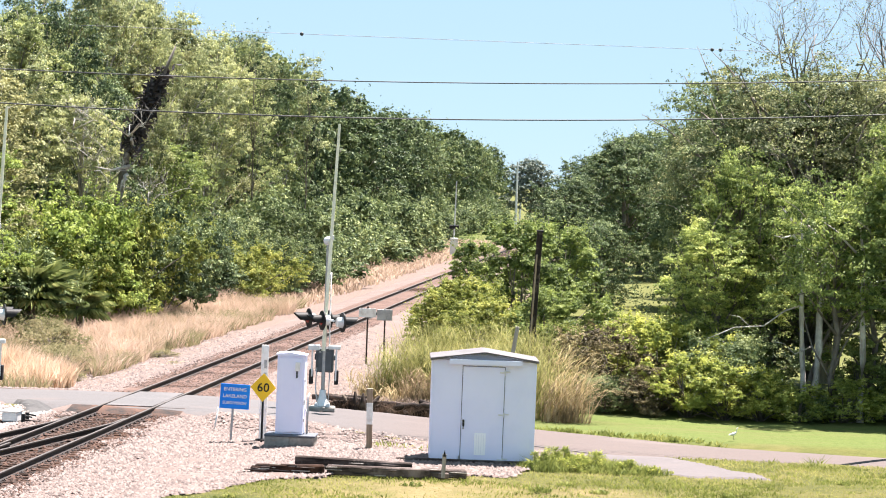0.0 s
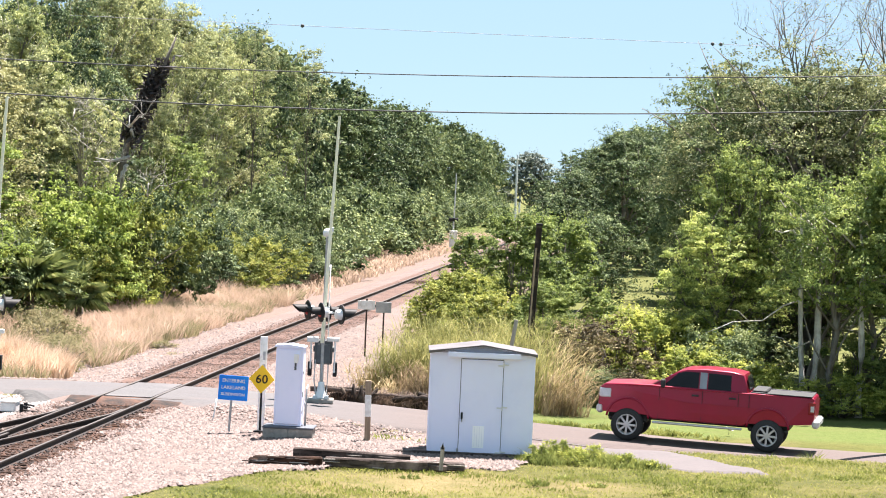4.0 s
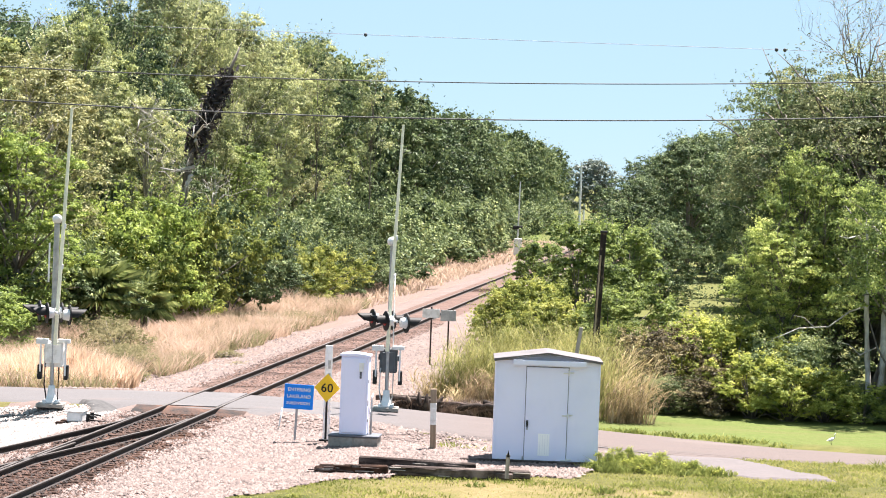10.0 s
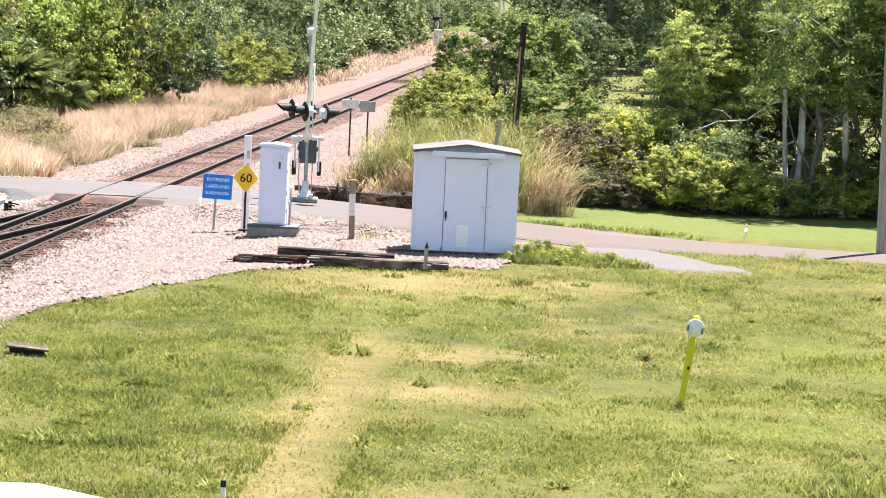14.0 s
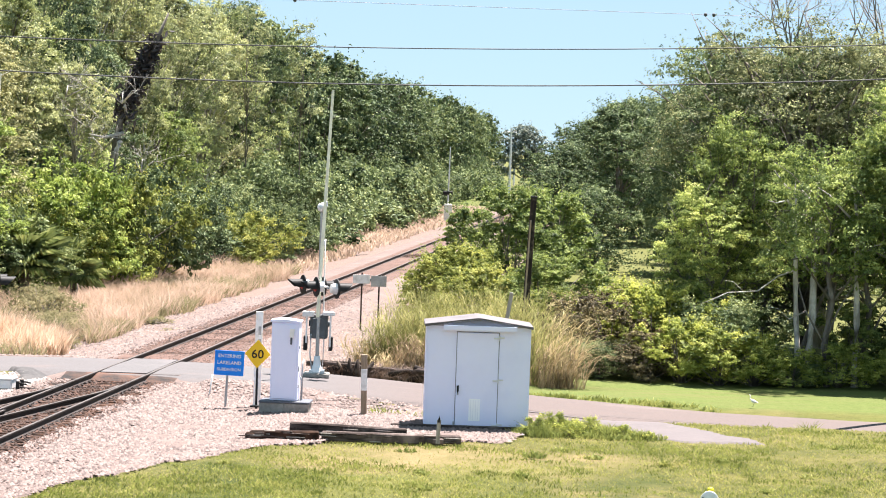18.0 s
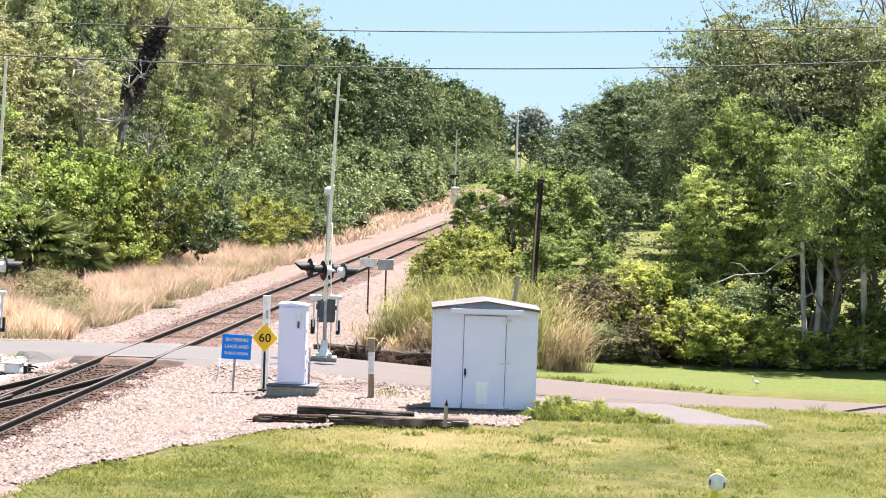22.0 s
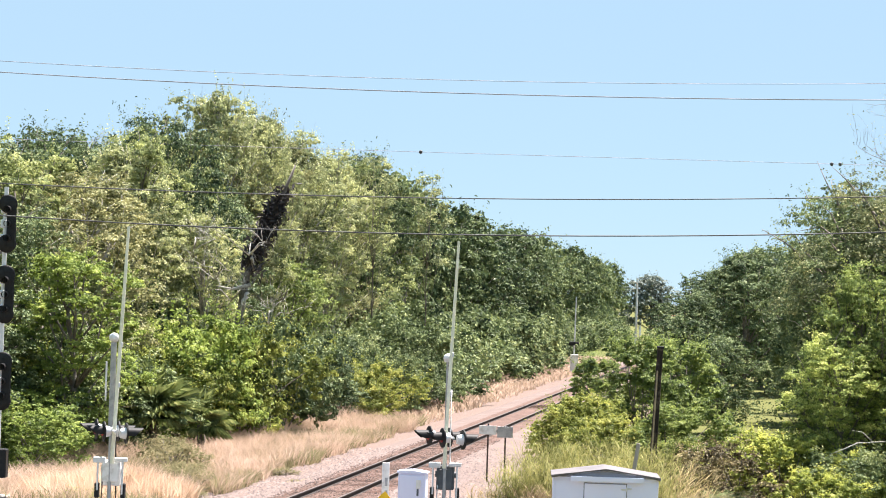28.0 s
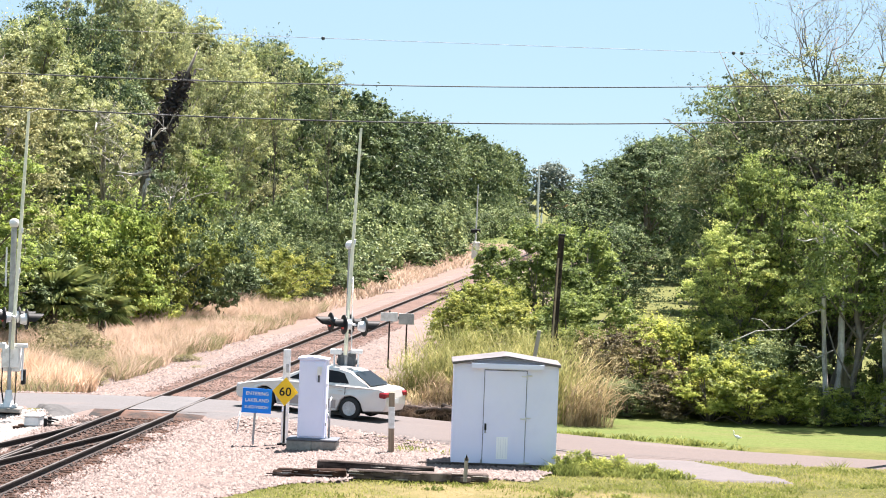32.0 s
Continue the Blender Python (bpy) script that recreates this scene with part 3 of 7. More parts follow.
def lane_joint():
    """The broken joint where the spur meets the lane: a dark gap with a pale mended strip beside it."""
    t = thing("lane_joint", "dark broken joint with a pale mended strip between lane and spur", "road joint", kind="structure")
    line = [(2.2, 75.2), (3.05, 74.77), (4.17, 74.19), (5.3, 73.6), (6.44, 73.0), (7.0, 72.75)]
    for name, off, wide, mat in (("gap", 0.0, 0.10, M_OLDTIMBER), ("mended_strip", -0.22, 0.26, M_DRIVE)):
        sh = Shape()
        for k, (x, y) in enumerate(line):
            y += off + 0.05 * wavy(x, y, 2.0, 3)
            c = (y - road_y(x)) / road_half(x)
            z = max(float(smooth_line(ROAD_X, ROAD_Z, x)) - 0.03 * c * c, float(land(x, y)) + 0.035) + 0.014
            sh.v += [(x, y - wide / 2, z), (x, y + wide / 2, z)]
        sh.f = [(2 * k, 2 * k + 2, 2 * k + 3, 2 * k + 1) for k in range(len(line) - 1)]
        sh.s = [False] * len(sh.f)
        part(name, sh, mat, t)


lane_joint()


# ---- railway ----
def along(y, w, z=0.0):
    """A place by its way along the track and its offset to the right of it."""
    return (track_x(y) + w, y, z)


TRACK_TURN = -math.degrees(math.atan(0.080))


def bed():
    sh, ws = Shape(), (-4.4, -3.7, -3.0, -2.3, -1.6, 1.6, 2.3, 3.0, 3.7, 4.4)
    zs = (-0.75, -0.58, -0.34, -0.22, -0.212, -0.212, -0.22, -0.34, -0.58, -0.75)
    ys = np.concatenate([np.arange(30, 76.3, 0.5), [76.6, 77.1, 77.66, 77.74, 83.0], [83.4], np.arange(84, 140, 1.0), np.arange(140, 420, 6.0)])
    for y in ys:
        for w, z in zip(ws, zs):
            q = 0.045 * wavy(w, y, 1.7, 2)
            k = 0.06 if 77.7 < y < 83.1 else 0
            if abs(w) < 2 and 76.9 < y < 77.7:  # dirt banked against the crossing
                q, k = 0.1 * q, -0.185 if y > 77.5 else -0.10
            sh.v.append(along(y + q, w + q * 2, z + q - k + (0.02 * wavy(w, y, 3.3, 5) + (0.046 if y > 83 else 0) if abs(w) < 2 and not 76.9 < y < 77.7 else 0)))
    n = len(ws)
    sh.f = [(i * n + k, i * n + k + 1, i * n + n + k + 1, i * n + n + k) for i in range(len(ys) - 1) for k in range(n - 1)]
    sh.s = [True] * len(sh.f)
    me = sh.mesh("track_bed", M_BALLAST, M_RUSTBED, M_PINKBED)
    me.polygons.foreach_set("material_index", [0 if k != 4 else 1 if ys[i] < 78 else 2 for i in range(len(ys) - 1) for k in range(n - 1)])
    return tagged(part("track_bed", me, None), "raised bed of pale crushed stone, rusty between the rails", "track bed", kind="structure")


bed()
RAIL_PROFILE = [(-0.07, -0.172), (0.07, -0.172), (0.07, -0.158), (0.011, -0.14), (0.011, -0.048), (0.037, -0.036), (0.037, -0.006), (0.028, 0.0), (-0.028, 0.0), (-0.037, -0.006), (-0.037, -0.036), (-0.011, -0.048), (-0.011, -0.14), (-0.07, -0.158)]


def rail_mesh(name, points, profile=RAIL_PROFILE):
    """A rail swept along points of (y, offset)."""
    sh, n = Shape(), len(profile)
    for y, w in points:
        sh.v += [along(y, w + a, b) for a, b in profile]
    for i in range(len(points) - 1):
        sh.f += [(i * n + (k + 1) % n, i * n + k, i * n + n + k, i * n + n + (k + 1) % n) for k in range(n)]
    sh.f += [tuple(range(n)), tuple(range((len(points) - 1) * n, len(points) * n))[::-1]]
    sh.s = [False] * len(sh.f)
    me = sh.mesh(name, M_RAIL, M_RAILTOP)
    top = [1 if f < n * (len(points) - 1) and f % n == 7 else 0 for f in range(len(sh.f))]
    me.polygons.foreach_set("material_index", top)
    return me


railway = thing("railway_track", "single railway line of rusty steel rails on dark timber ties", "railway track", kind="structure")
G = 0.755
ALONG = [30, 45, 55, 65, 75, 85, 110, 150, 200, 260, 340, 420]
for side in (-1, 1):
    part("rail", rail_mesh("rail", [(y, side * G) for y in ALONG]), None, railway, "rust-brown steel rail with a worn bright head")
# the turnout before the crossing: a second pair of rails leaves towards the left
TURN_Y = [73.5, 72.2, 71, 69, 66, 62, 58, 52, 44, 32]


def leave(y):
    return -0.135 * max(0.0, 72.0 - y) - 0.02 * max(0.0, min(1.0, 73.5 - y))


part("switch_rail", rail_mesh("switch_rail", [(y, G + leave(y) - 0.075) for y in TURN_Y]), None, railway, "tapered switch rail")
part("switch_rail", rail_mesh("switch_rail", [(y, -G + leave(y) - 0.075) for y in TURN_Y]), None, railway, "outer rail of the diverging line")
part("guard_rail", rail_mesh("guard_rail", [(y, -G + 0.11 + 0.05 * (abs(y - 60) > 4)) for y in (54, 56, 58, 60, 62, 64, 66)]), None, railway)


def tie_mesh(name, length):
    return Shape().box(0, 0, -0.09, length, 0.22, 0.18, 0.018).mesh(name, M_TIE)


TIE, LONGTIE = tie_mesh("tie", 2.6), tie_mesh("tie", 4.3)
rng = np.random.default_rng(5)
y = 46.0
while y < 138:
    if not 76.9 < y < 83.4:
        long = y < 62
        part("tie", LONGTIE if long else TIE, None, railway, m=pose(*along(y, -0.75 if long else rng.uniform(-0.06, 0.06), -0.172 + rng.uniform(-0.012, 0.004)), 0, 0, TRACK_TURN + rng.uniform(-1.2, 1.2)))
    y += 0.52
far_ties = Shape()
while y < 380:
    far_ties.box(*along(y, 0, -0.262), 2.6, 0.22, 0.18, 0.018)
    y += 0.52
tagged(part("tie_row", far_ties, M_TIE, railway), kind="stuff")
PLATE = Shape().box(0, 0, 0, 0.34, 0.18, 0.02, 0.004).box(-0.11, 0.05, 0.02, 0.03, 0.03, 0.03, 0.005).box(0.11, -0.05, 0.02, 0.03, 0.03, 0.03, 0.005).mesh("tie_plate", M_RAIL)
y = 55.36
while y < 76.5:
    for side in (-1, 1):
        part("tie_plate", PLATE, None, railway, m=pose(*along(y, side * G, -0.162), 0, 0, TRACK_TURN))
    y += 0.52
M_ROADPANEL = surf("crossing_asphalt", (0.175, 0.165, 0.168), (0.13, 0.122, 0.124), 10.0, (0.22, 0.20, 0.2), 0.6, 0.9, gain=SOIL)
# rubber and asphalt panels between and beside the rails on the crossing
sh = Shape()
for k in range(3):
    a, b = 77.7 + k * 1.68, 77.7 + k * 1.68 + 1.679
    sh.add([along(a, -0.66, -0.006), along(a, 0.66, -0.006), along(b, 0.66, -0.006), along(b, -0.66, -0.006), along(a, -0.66, -0.2), along(a, 0.66, -0.2), along(b, 0.66, -0.2), along(b, -0.66, -0.2)], [(0, 1, 2, 3), (0, 4, 5, 1), (1, 5, 6, 2), (2, 6, 7, 3), (3, 7, 4, 0)])
part("crossing_panel", sh, M_ROADPANEL, railway, "grey crossing panel between road and rails")


def stones(name, places, size, rng, material):
    """Loose stones, each a small lopsided octahedron."""
    n = len(places)
    o = np.array([(1, 0, 0), (0, 1, 0), (-1, 0, 0), (0, -1, 0), (0, 0, 1)], float)
    v = o[None] * rng.uniform(0.5, 1.3, (n, 5, 1)) * (size * rng.uniform(0.6, 1.5, n))[:, None, None] * np.array([1, 1, 0.75])
    a = rng.uniform(0, 6.28, n)
    c, s = np.cos(a)[:, None], np.sin(a)[:, None]
    v = np.stack([v[:, :, 0] * c - v[:, :, 1] * s, v[:, :, 0] * s + v[:, :, 1] * c, v[:, :, 2]], 2) + places[:, None]
    t = np.array([(0, 1, 4), (1, 2, 4), (2, 3, 4), (3, 0, 4)])
    tri = (t[None] + np.arange(n)[:, None, None] * 5).reshape(-1, 3)
    return tri_mesh(name, v.reshape(-1, 3), tri, material)


def stone_material(name, cols):
    m, nt, p = shade(name)
    geo = nt.nodes.new("ShaderNodeNewGeometry")
    nt.links.new(mixer(nt, (0, 0, 0), mixer(nt, cols[0], cols[1], geo.outputs["Random Per Island"]), SOIL), p.inputs["Base Color"])
    p.inputs["Roughness"].default_value = 0.9
    return m


def on_apron(x, y):
    n = 0.25 * wavy(x, y, 1.6, 13)
    return abs(x + 11.0 + 0.22 * (y - 77.0)) < 0.75 + n and 75.7 + n < y < road_y(x) - road_half(x) + 0.3


patch("asphalt_apron", on_apron, -13, -9, 75, 79, 0.12, 0.11, surf("dark_patched_asphalt", (0.11, 0.105, 0.105), (0.06, 0.057, 0.057), 9.0, (0.17, 0.16, 0.155), 1.2, 0.9, gain=SOIL), "dark broken asphalt apron beside the rails", "asphalt", 0.03)
M_LOOSE = stone_material("loose_stone", ((0.125, 0.092, 0.083), (0.40, 0.300, 0.27)))
pts = []
rng = np.random.default_rng(8)
while len(pts) < 52000:
    x, y = rng.uniform(-15, 3), rng.uniform(46, 77)
    w = x - track_x(y)
    if on_gravel(x, y):
        if abs(w) < 1.3 + 0.5 * wavy(x, y, 0.9, 3):
            continue
        zb = np.interp(abs(w), (1.3, 2.3, 3.0, 3.7, 4.4), (-0.18, -0.20, -0.34, -0.58, -0.75))
        pts.append((x, y, max(zb, float(land(x, y)) + 0.05) + 0.01))
while len(pts) < 66000:
    y = 83.4 + 40 * rng.random() ** 1.5
    w = rng.choice([-1, 1]) * rng.uniform(1.5, 5.2)
    x = track_x(y) + w
    pts.append((x, y, max(float(np.interp(abs(w), (1.3, 2.3, 3.0, 3.7, 4.4), (-0.18, -0.20, -0.34, -0.58, -0.75))), float(land(x, y))) + 0.01))
white = [q for q in pts if q[1] < 78 and q[0] - track_x(q[1]) < -2.0]
pts = [q for q in pts if not (q[1] < 78 and q[0] - track_x(q[1]) < -2.0)]
tagged(part("pale_stones", stones("pale_stones", np.array(white), 0.045, rng, stone_material("pale_loose_stone", ((0.24, 0.215, 0.20), (0.56, 0.51, 0.48)))), None), "clean whitish crushed stones beside the gate", "stones", kind="stuff")
tagged(part("loose_stones", stones("loose_stones", np.array(pts), 0.042, rng, M_LOOSE), None), "scattered pale and grey crushed stones", "stones", kind="stuff")
pts = []
while len(pts) < 14000:
    y, w = 50 + 80 * rng.random() ** 1.4, rng.uniform(-1.75, 1.75)
    if not 76.8 < y < 83.5 and abs(abs(w) - G) > 0.06:
        pts.append((track_x(y) + w, y, -0.165 + rng.uniform(-0.01, 0.02)))
tagged(part("rusty_stones", stones("rusty_stones", np.array(pts), 0.035, rng, stone_material("rust_stained_stone", ((0.018, 0.011, 0.009), (0.15, 0.068, 0.042)))), None), "rust-stained crushed stones between the rails", "stones", kind="stuff")

# ---- trees and grass ----
def crown_mesh(name, rng, height, width, low, boughs, leaves, size, material, top=0.55, blunt=0.6, loose=0.86):
    """A crown of boughs in an uneven envelope; each bough carries tufts of leaves on its upper side, with gaps between them.
    Returns the mesh and the boughs' centres."""
    def reach(u):
        return width / 2 * math.sin(math.pi * min(max(0.15 + 0.80 * u, 0), 1)) ** blunt

    lean = rng.uniform(0, 6.283)
    ps, ds, ss, hubs = [], [], [], []
    per = max(leaves // (boughs * 18), 6)
    for k in range(boughs):
        u = ((k + rng.uniform(0, 1)) / boughs) ** 0.85
        a = k * 2.4 + rng.uniform(-0.5, 0.5)
        wob = 1 + 0.25 * math.sin(2 * a + lean)
        r = reach(u) * wob * rng.uniform(0.35, loose)
        br = width * rng.uniform(0.13, 0.24) * (1 - 0.25 * u)
        hub = np.array([r * math.cos(a), r * math.sin(a), low + (height - low) * (0.08 + 0.86 * u)])
        hubs.append(hub)
        for j in range(18):
            d = rng.normal(size=3)
            d[2] = abs(d[2]) * 0.9 - 0.35
            d[:2] += np.array([math.cos(a), math.sin(a)]) * 0.35
            d /= np.linalg.norm(d)
            c = hub + d * br * np.array([1, 1, 0.75]) * rng.uniform(0.75, 1.15)
            if c[2] < low:
                c[2] = low + rng.uniform(0, 0.4)
            rad = br * rng.uniform(0.18, 0.36)
            e = rng.normal(size=(per, 3))
            e[:, 2] = np.abs(e[:, 2]) * 0.9 - 0.25
            e /= np.linalg.norm(e, axis=1)[:, None]
            q = rng.uniform(0.1, 1, per) ** 0.5
            ps.append(c + e * q[:, None] * np.array([rad, rad, rad * 0.6]))
            ds.append(e * 0.35 + d * 0.3 + np.array([0, 0, 0.5]))
            ss.append(np.full(per, size))
            if d[2] > 0.1 and rng.random() < top:
                # a loose spray of leaves sticking out of the tuft
                n = max(per // 3, 4)
                f = d + rng.normal(size=3) * 0.4 + np.array([0, 0, 0.5])
                f /= np.linalg.norm(f)
                w = rng.uniform(0, 1, n)[:, None]
                ps.append(c + f * w * min(rad * 3.4, 1.5) + rng.normal(size=(n, 3)) * size * 0.6)
                ds.append(np.tile(f, (n, 1)))
                ss.append(np.full(n, size * 0.85))
        # the shaded inside of the bough
        n = per * 2
        e = rng.normal(size=(n, 3))
        e /= np.linalg.norm(e, axis=1)[:, None]
        p = hub + e * rng.uniform(0.0, 0.75, n)[:, None] * br
        p[:, 2] = np.maximum(p[:, 2], low)
        ps.append(p)
        ds.append(rng.normal(size=(n, 3)))
        ss.append(np.full(n, size * 1.5))
    return sheets(name, np.concatenate(ps), np.concatenate(ss), material, rng, np.concatenate(ds), 0.62, 1.25), hubs


def trunk_shape(rng, height, r, limbs=5, spread=2.5, start=0.35, hubs=()):
    sh = Shape()
    pts = [Vector((rng.normal() * 0.05 * k, rng.normal() * 0.05 * k, height * k / 5)) for k in range(6)]
    sh.path(pts, [r * 1.25, r, r * 0.85, r * 0.65, r * 0.42, r * 0.15], 8)
    for i in range(limbs):
        h = rng.uniform(start, 0.85)
        b = pts[int(h * 5)]
        a = rng.uniform(0, 6.283)
        tip = b + Vector((math.cos(a) * spread * rng.uniform(0.6, 1), math.sin(a) * spread * rng.uniform(0.6, 1), height * rng.uniform(0.08, 0.25)))
        mid = (b + tip) / 2 + Vector((0, 0, rng.uniform(-0.2, 0.5)))
        sh.path([b, mid, tip], [r * 0.5, r * 0.32, r * 0.1], 6)
    for h in hubs:
        # a crooked limb to every bough, with two twigs beyond it
        tip = Vector(h)
        k = min(max(int((h[2] / height - 0.2) * 5), 1), 4)
        b = pts[k]
        mid = b.lerp(tip, 0.5) + Vector((rng.normal() * 0.25, rng.normal() * 0.25, rng.uniform(-0.3, 0.3)))
        sh.path([b, mid, tip], [r * 0.38, r * 0.25, r * 0.12], 5)
        for j in range(2):
            e = tip + (tip - b).normalized() * rng.uniform(0.4, 1.2) + Vector(rng.normal(size=3)) * 0.5
            sh.path([mid.lerp(tip, 0.7), tip.lerp(e, 0.5) + Vector((0, 0, 0.1)), e], [r * 0.13, r * 0.09, r * 0.03], 4)
    return sh


def tree(name, seed, height, width, low, boughs, leaves, size, leaf, bark, label, r=0.22, top=0.5, m=None, group="", blunt=0.6):
    rng = np.random.default_rng(seed)
    t = thing(name, label, "tree", m or pose(0, 0, 0), group)
    me, hubs = crown_mesh("crown", rng, height, width, low, boughs, leaves, size, leaf, top, blunt)
    part("trunk", trunk_shape(rng, height * 0.88, r, 0, 1.0, 0.35, hubs), bark, t)
    part("crown", me, None, t)
    return t


def grow(x, y, turn=0, scale=1.0, tall=1.0, dz=-0.05):
    return pose(x, y, float(land(x, y)) + dz, 0, 0, turn) @ Matrix.Diagonal((scale, scale, scale * tall, 1))


EDGE = "trees along the railway"
def near_and_far(name, seed, height, width, low, boughs, leaves, size, leaf, bark, label, near, away, top=0.5):
    """One kind of tree, finely leaved for the near wood and coarser for the far."""
    return (tree(name, seed, height, width, low, boughs, leaves, size, leaf, bark, label, 0.2, top, grow(*near), EDGE),
            tree(name, seed + 500, height, width, low, int(boughs * 0.8), leaves // 4, size * 2.4, M_DARKLEAF if leaf is not M_SHADELEAF else leaf, bark, label, 0.2, top, grow(*away), EDGE))


KINDS = [
    near_and_far("oak_tree", 11, 13.5, 8.0, 0.6, 36, 36000, 0.105, M_OAK, M_BARK, "broad olive-green oak at the edge of the railway wood", (-24, 118, 20), (-11, 250, 0)),
    near_and_far("moss_oak", 12, 14.0, 7.0, 3.8, 34, 32000, 0.10, M_GREYLEAF, M_PALEBARK, "tall grey-green oak hung with moss in the railway wood", (-21.5, 133, 0), (-10, 262, 0), 0.8),
    near_and_far("oak_tree", 13, 12.5, 8.5, 0.6, 36, 32000, 0.115, M_SHADELEAF, M_BARK, "dense dark green oak in the railway wood", (-19.5, 144, 40), (-9, 275, 0)),
    near_and_far("bright_tree", 14, 12.0, 6.5, 0.6, 28, 32000, 0.105, M_BRIGHTLEAF, M_BARK, "fresh bright green tree in the railway wood", (-19.4, 108, 80, 0.85, 0.86), (-9, 290, 0), 0.6),
    near_and_far("laurel_tree", 15, 9.0, 7.5, 0.3, 28, 26000, 0.105, M_FRESHLEAF, M_BARK, "round green laurel tree before the wood", (-16.5, 160, 0), (-8, 300, 0)),
    near_and_far("olive_tree", 16, 12.5, 7.6, 3.0, 32, 30000, 0.10, M_OLIVELEAF, M_PALEBARK, "olive-brown tree with thin dry foliage in the railway wood", (-24.5, 127, 0), (-12, 268, 0), 0.8),
]
TALL = (13.5, 14.0, 12.5, 12.0, 9.0, 12.5)


def wood_top(y):
    """The height of the wood's front crowns along the line."""
    return float(np.interp(y, [100, 118, 130, 148, 170, 200, 226, 250, 286, 322, 370, 470, 560], [11.6, 12.4, 14.4, 16.8, 17.4, 16.9, 17.2, 16.6, 15.0, 14.6, 14.4, 13.6, 11.0]))


rng = np.random.default_rng(21)
# the front row along the line, then a taller row behind it
y = 104.0
while y < 520:
    x = track_x(y) - 16.0 - rng.uniform(0, 2.6)
    k = int(rng.choice([0, 1, 2, 5, 2, 0, 5] if y < 146 else [1, 5, 1, 0, 1, 5] if y < 192 else [2, 0, 2, 5]))
    s = rng.uniform(0.85, 1.08)
    copy_thing(KINDS[k][y > 215], grow(x, y, rng.uniform(0, 360), s, (wood_top(y) - rng.uniform(0.0, 3.4 if y < 180 else 2.4) + (0.7 if y < 180 else 0.9)) / (TALL[k] * s)))
    y += rng.uniform(4.8, 7.0) * (1 + max(0, y - 160) / 160)
y = 108.0
while y < 420:
    x = track_x(y) - 22.5 - rng.uniform(0, 4)
    k = int(rng.choice([0, 1, 5, 2]))
    s = rng.uniform(0.98, 1.15)
    copy_thing(KINDS[k][y > 215], grow(x, y, rng.uniform(0, 360), s, (float(np.interp(y, [130, 145, 160, 170, 182, 200, 420], [14.5, 16.2, 15.2, 16.4, 18.2, 18.4, 16.0])) - rng.uniform(0.0, 1.4)) / (TALL[k] * s)))
    y += rng.uniform(5.5, 8) * (1 + max(0, y - 160) / 120)
copy_thing(KINDS[1][0], grow(-19.4, 150.0, 70, 0.85, 1.52))
copy_thing(KINDS[1][0], grow(-17.6, 156.0, 200, 0.7, 1.75))
for x, y, turn, sc, tl in ((-17.6, 133.0, 40, 0.62, 1.25), (-20.4, 131.0, 260, 0.7, 1.15)):
    copy_thing(KINDS[1][0], grow(x, y, turn, sc, tl))
airy = tree("airy_tree", 17, 17.6, 5.0, 8.5, 15, 5200, 0.11, M_GREYLEAF, M_BARK, "tall thin grey-green tree with an airy top above the wood", 0.075, 1.0, grow(-20.8, 150, 0, 1.0, 1.03), EDGE)
for x, y, sc, tl in ((-18.3, 151.5, 0.8, 1.25), (-16.9, 175, 0.8, 1.23), (-15.55, 182, 0.7, 1.34), (-13.3, 190, 0.75, 1.25), (-10.6, 209, 0.75, 1.23), (-22.6, 152, 0.7, 1.25)):
    copy_thing(airy, grow(x, y, x * 80, sc, tl))
y = 108.0
while y < 200:
    x = track_x(y) - 31 - rng.uniform(0, 5)
    copy_thing(KINDS[int(rng.choice([0, 2]))][1], grow(x, y, rng.uniform(0, 360), rng.uniform(0.9, 1.0)))
    y += rng.uniform(7, 9)


def bush(seed, height, width, leaves, size, leaf, label, m, group="", name="bush", boughs=18):
    rng = np.random.default_rng(seed)
    b = thing(name, label, "bush", m, group)
    me, hubs = crown_mesh("crown", rng, height, width, 0.1, boughs, leaves, size, leaf, 0.9, 0.5, 1.12)
    sh = Shape()
    for h in hubs:
        q = Vector(h)
        mid = Vector((q.x * 0.3, q.y * 0.3, q.z * 0.5)) + Vector(rng.normal(size=3)) * 0.1
        sh.path([(q.x * 0.05, q.y * 0.05, 0), mid, q * 1.12], [0.04, 0.028, 0.008], 5)
    part("stem", sh, M_BARK, b)
    part("crown", me, None, b)
    return b


UNDER = "bushes before the wood"
BUSHES = [
    bush(31, 3.6, 5.6, 15000, 0.10, M_BRIGHTLEAF, "bright green bush at the foot of the wood", grow(-19.6, 117, 0), UNDER),
    bush(32, 3.2, 5.2, 14000, 0.10, M_YELLOWLEAF, "yellow-green bush with vines before the wood", grow(-15.6, 138, 0), UNDER),
    bush(33, 4.2, 6.0, 15000, 0.11, M_DARKLEAF, "dull green bush under the trees", grow(-15.6, 150, 0), UNDER),
    bush(34, 4.0, 5.6, 15000, 0.11, M_SHADELEAF, "dark green bush under the trees", grow(-18.6, 125, 0), UNDER),
    bush(35, 4.0, 5.6, 2600, 0.26, M_DARKLEAF, "dull green bush far along the line", grow(-9.5, 200, 0), UNDER),
]


def foot(y):
    """How far the foot of the wood lies from the line."""
    return float(np.interp(y, [100, 116, 135, 146, 152, 166, 176, 200, 240, 260, 300, 400], [12.5, 12.0, 12.6, 10.4, 7.8, 6.8, 7.4, 9.0, 8.6, 7.8, 10.5, 11.2]))


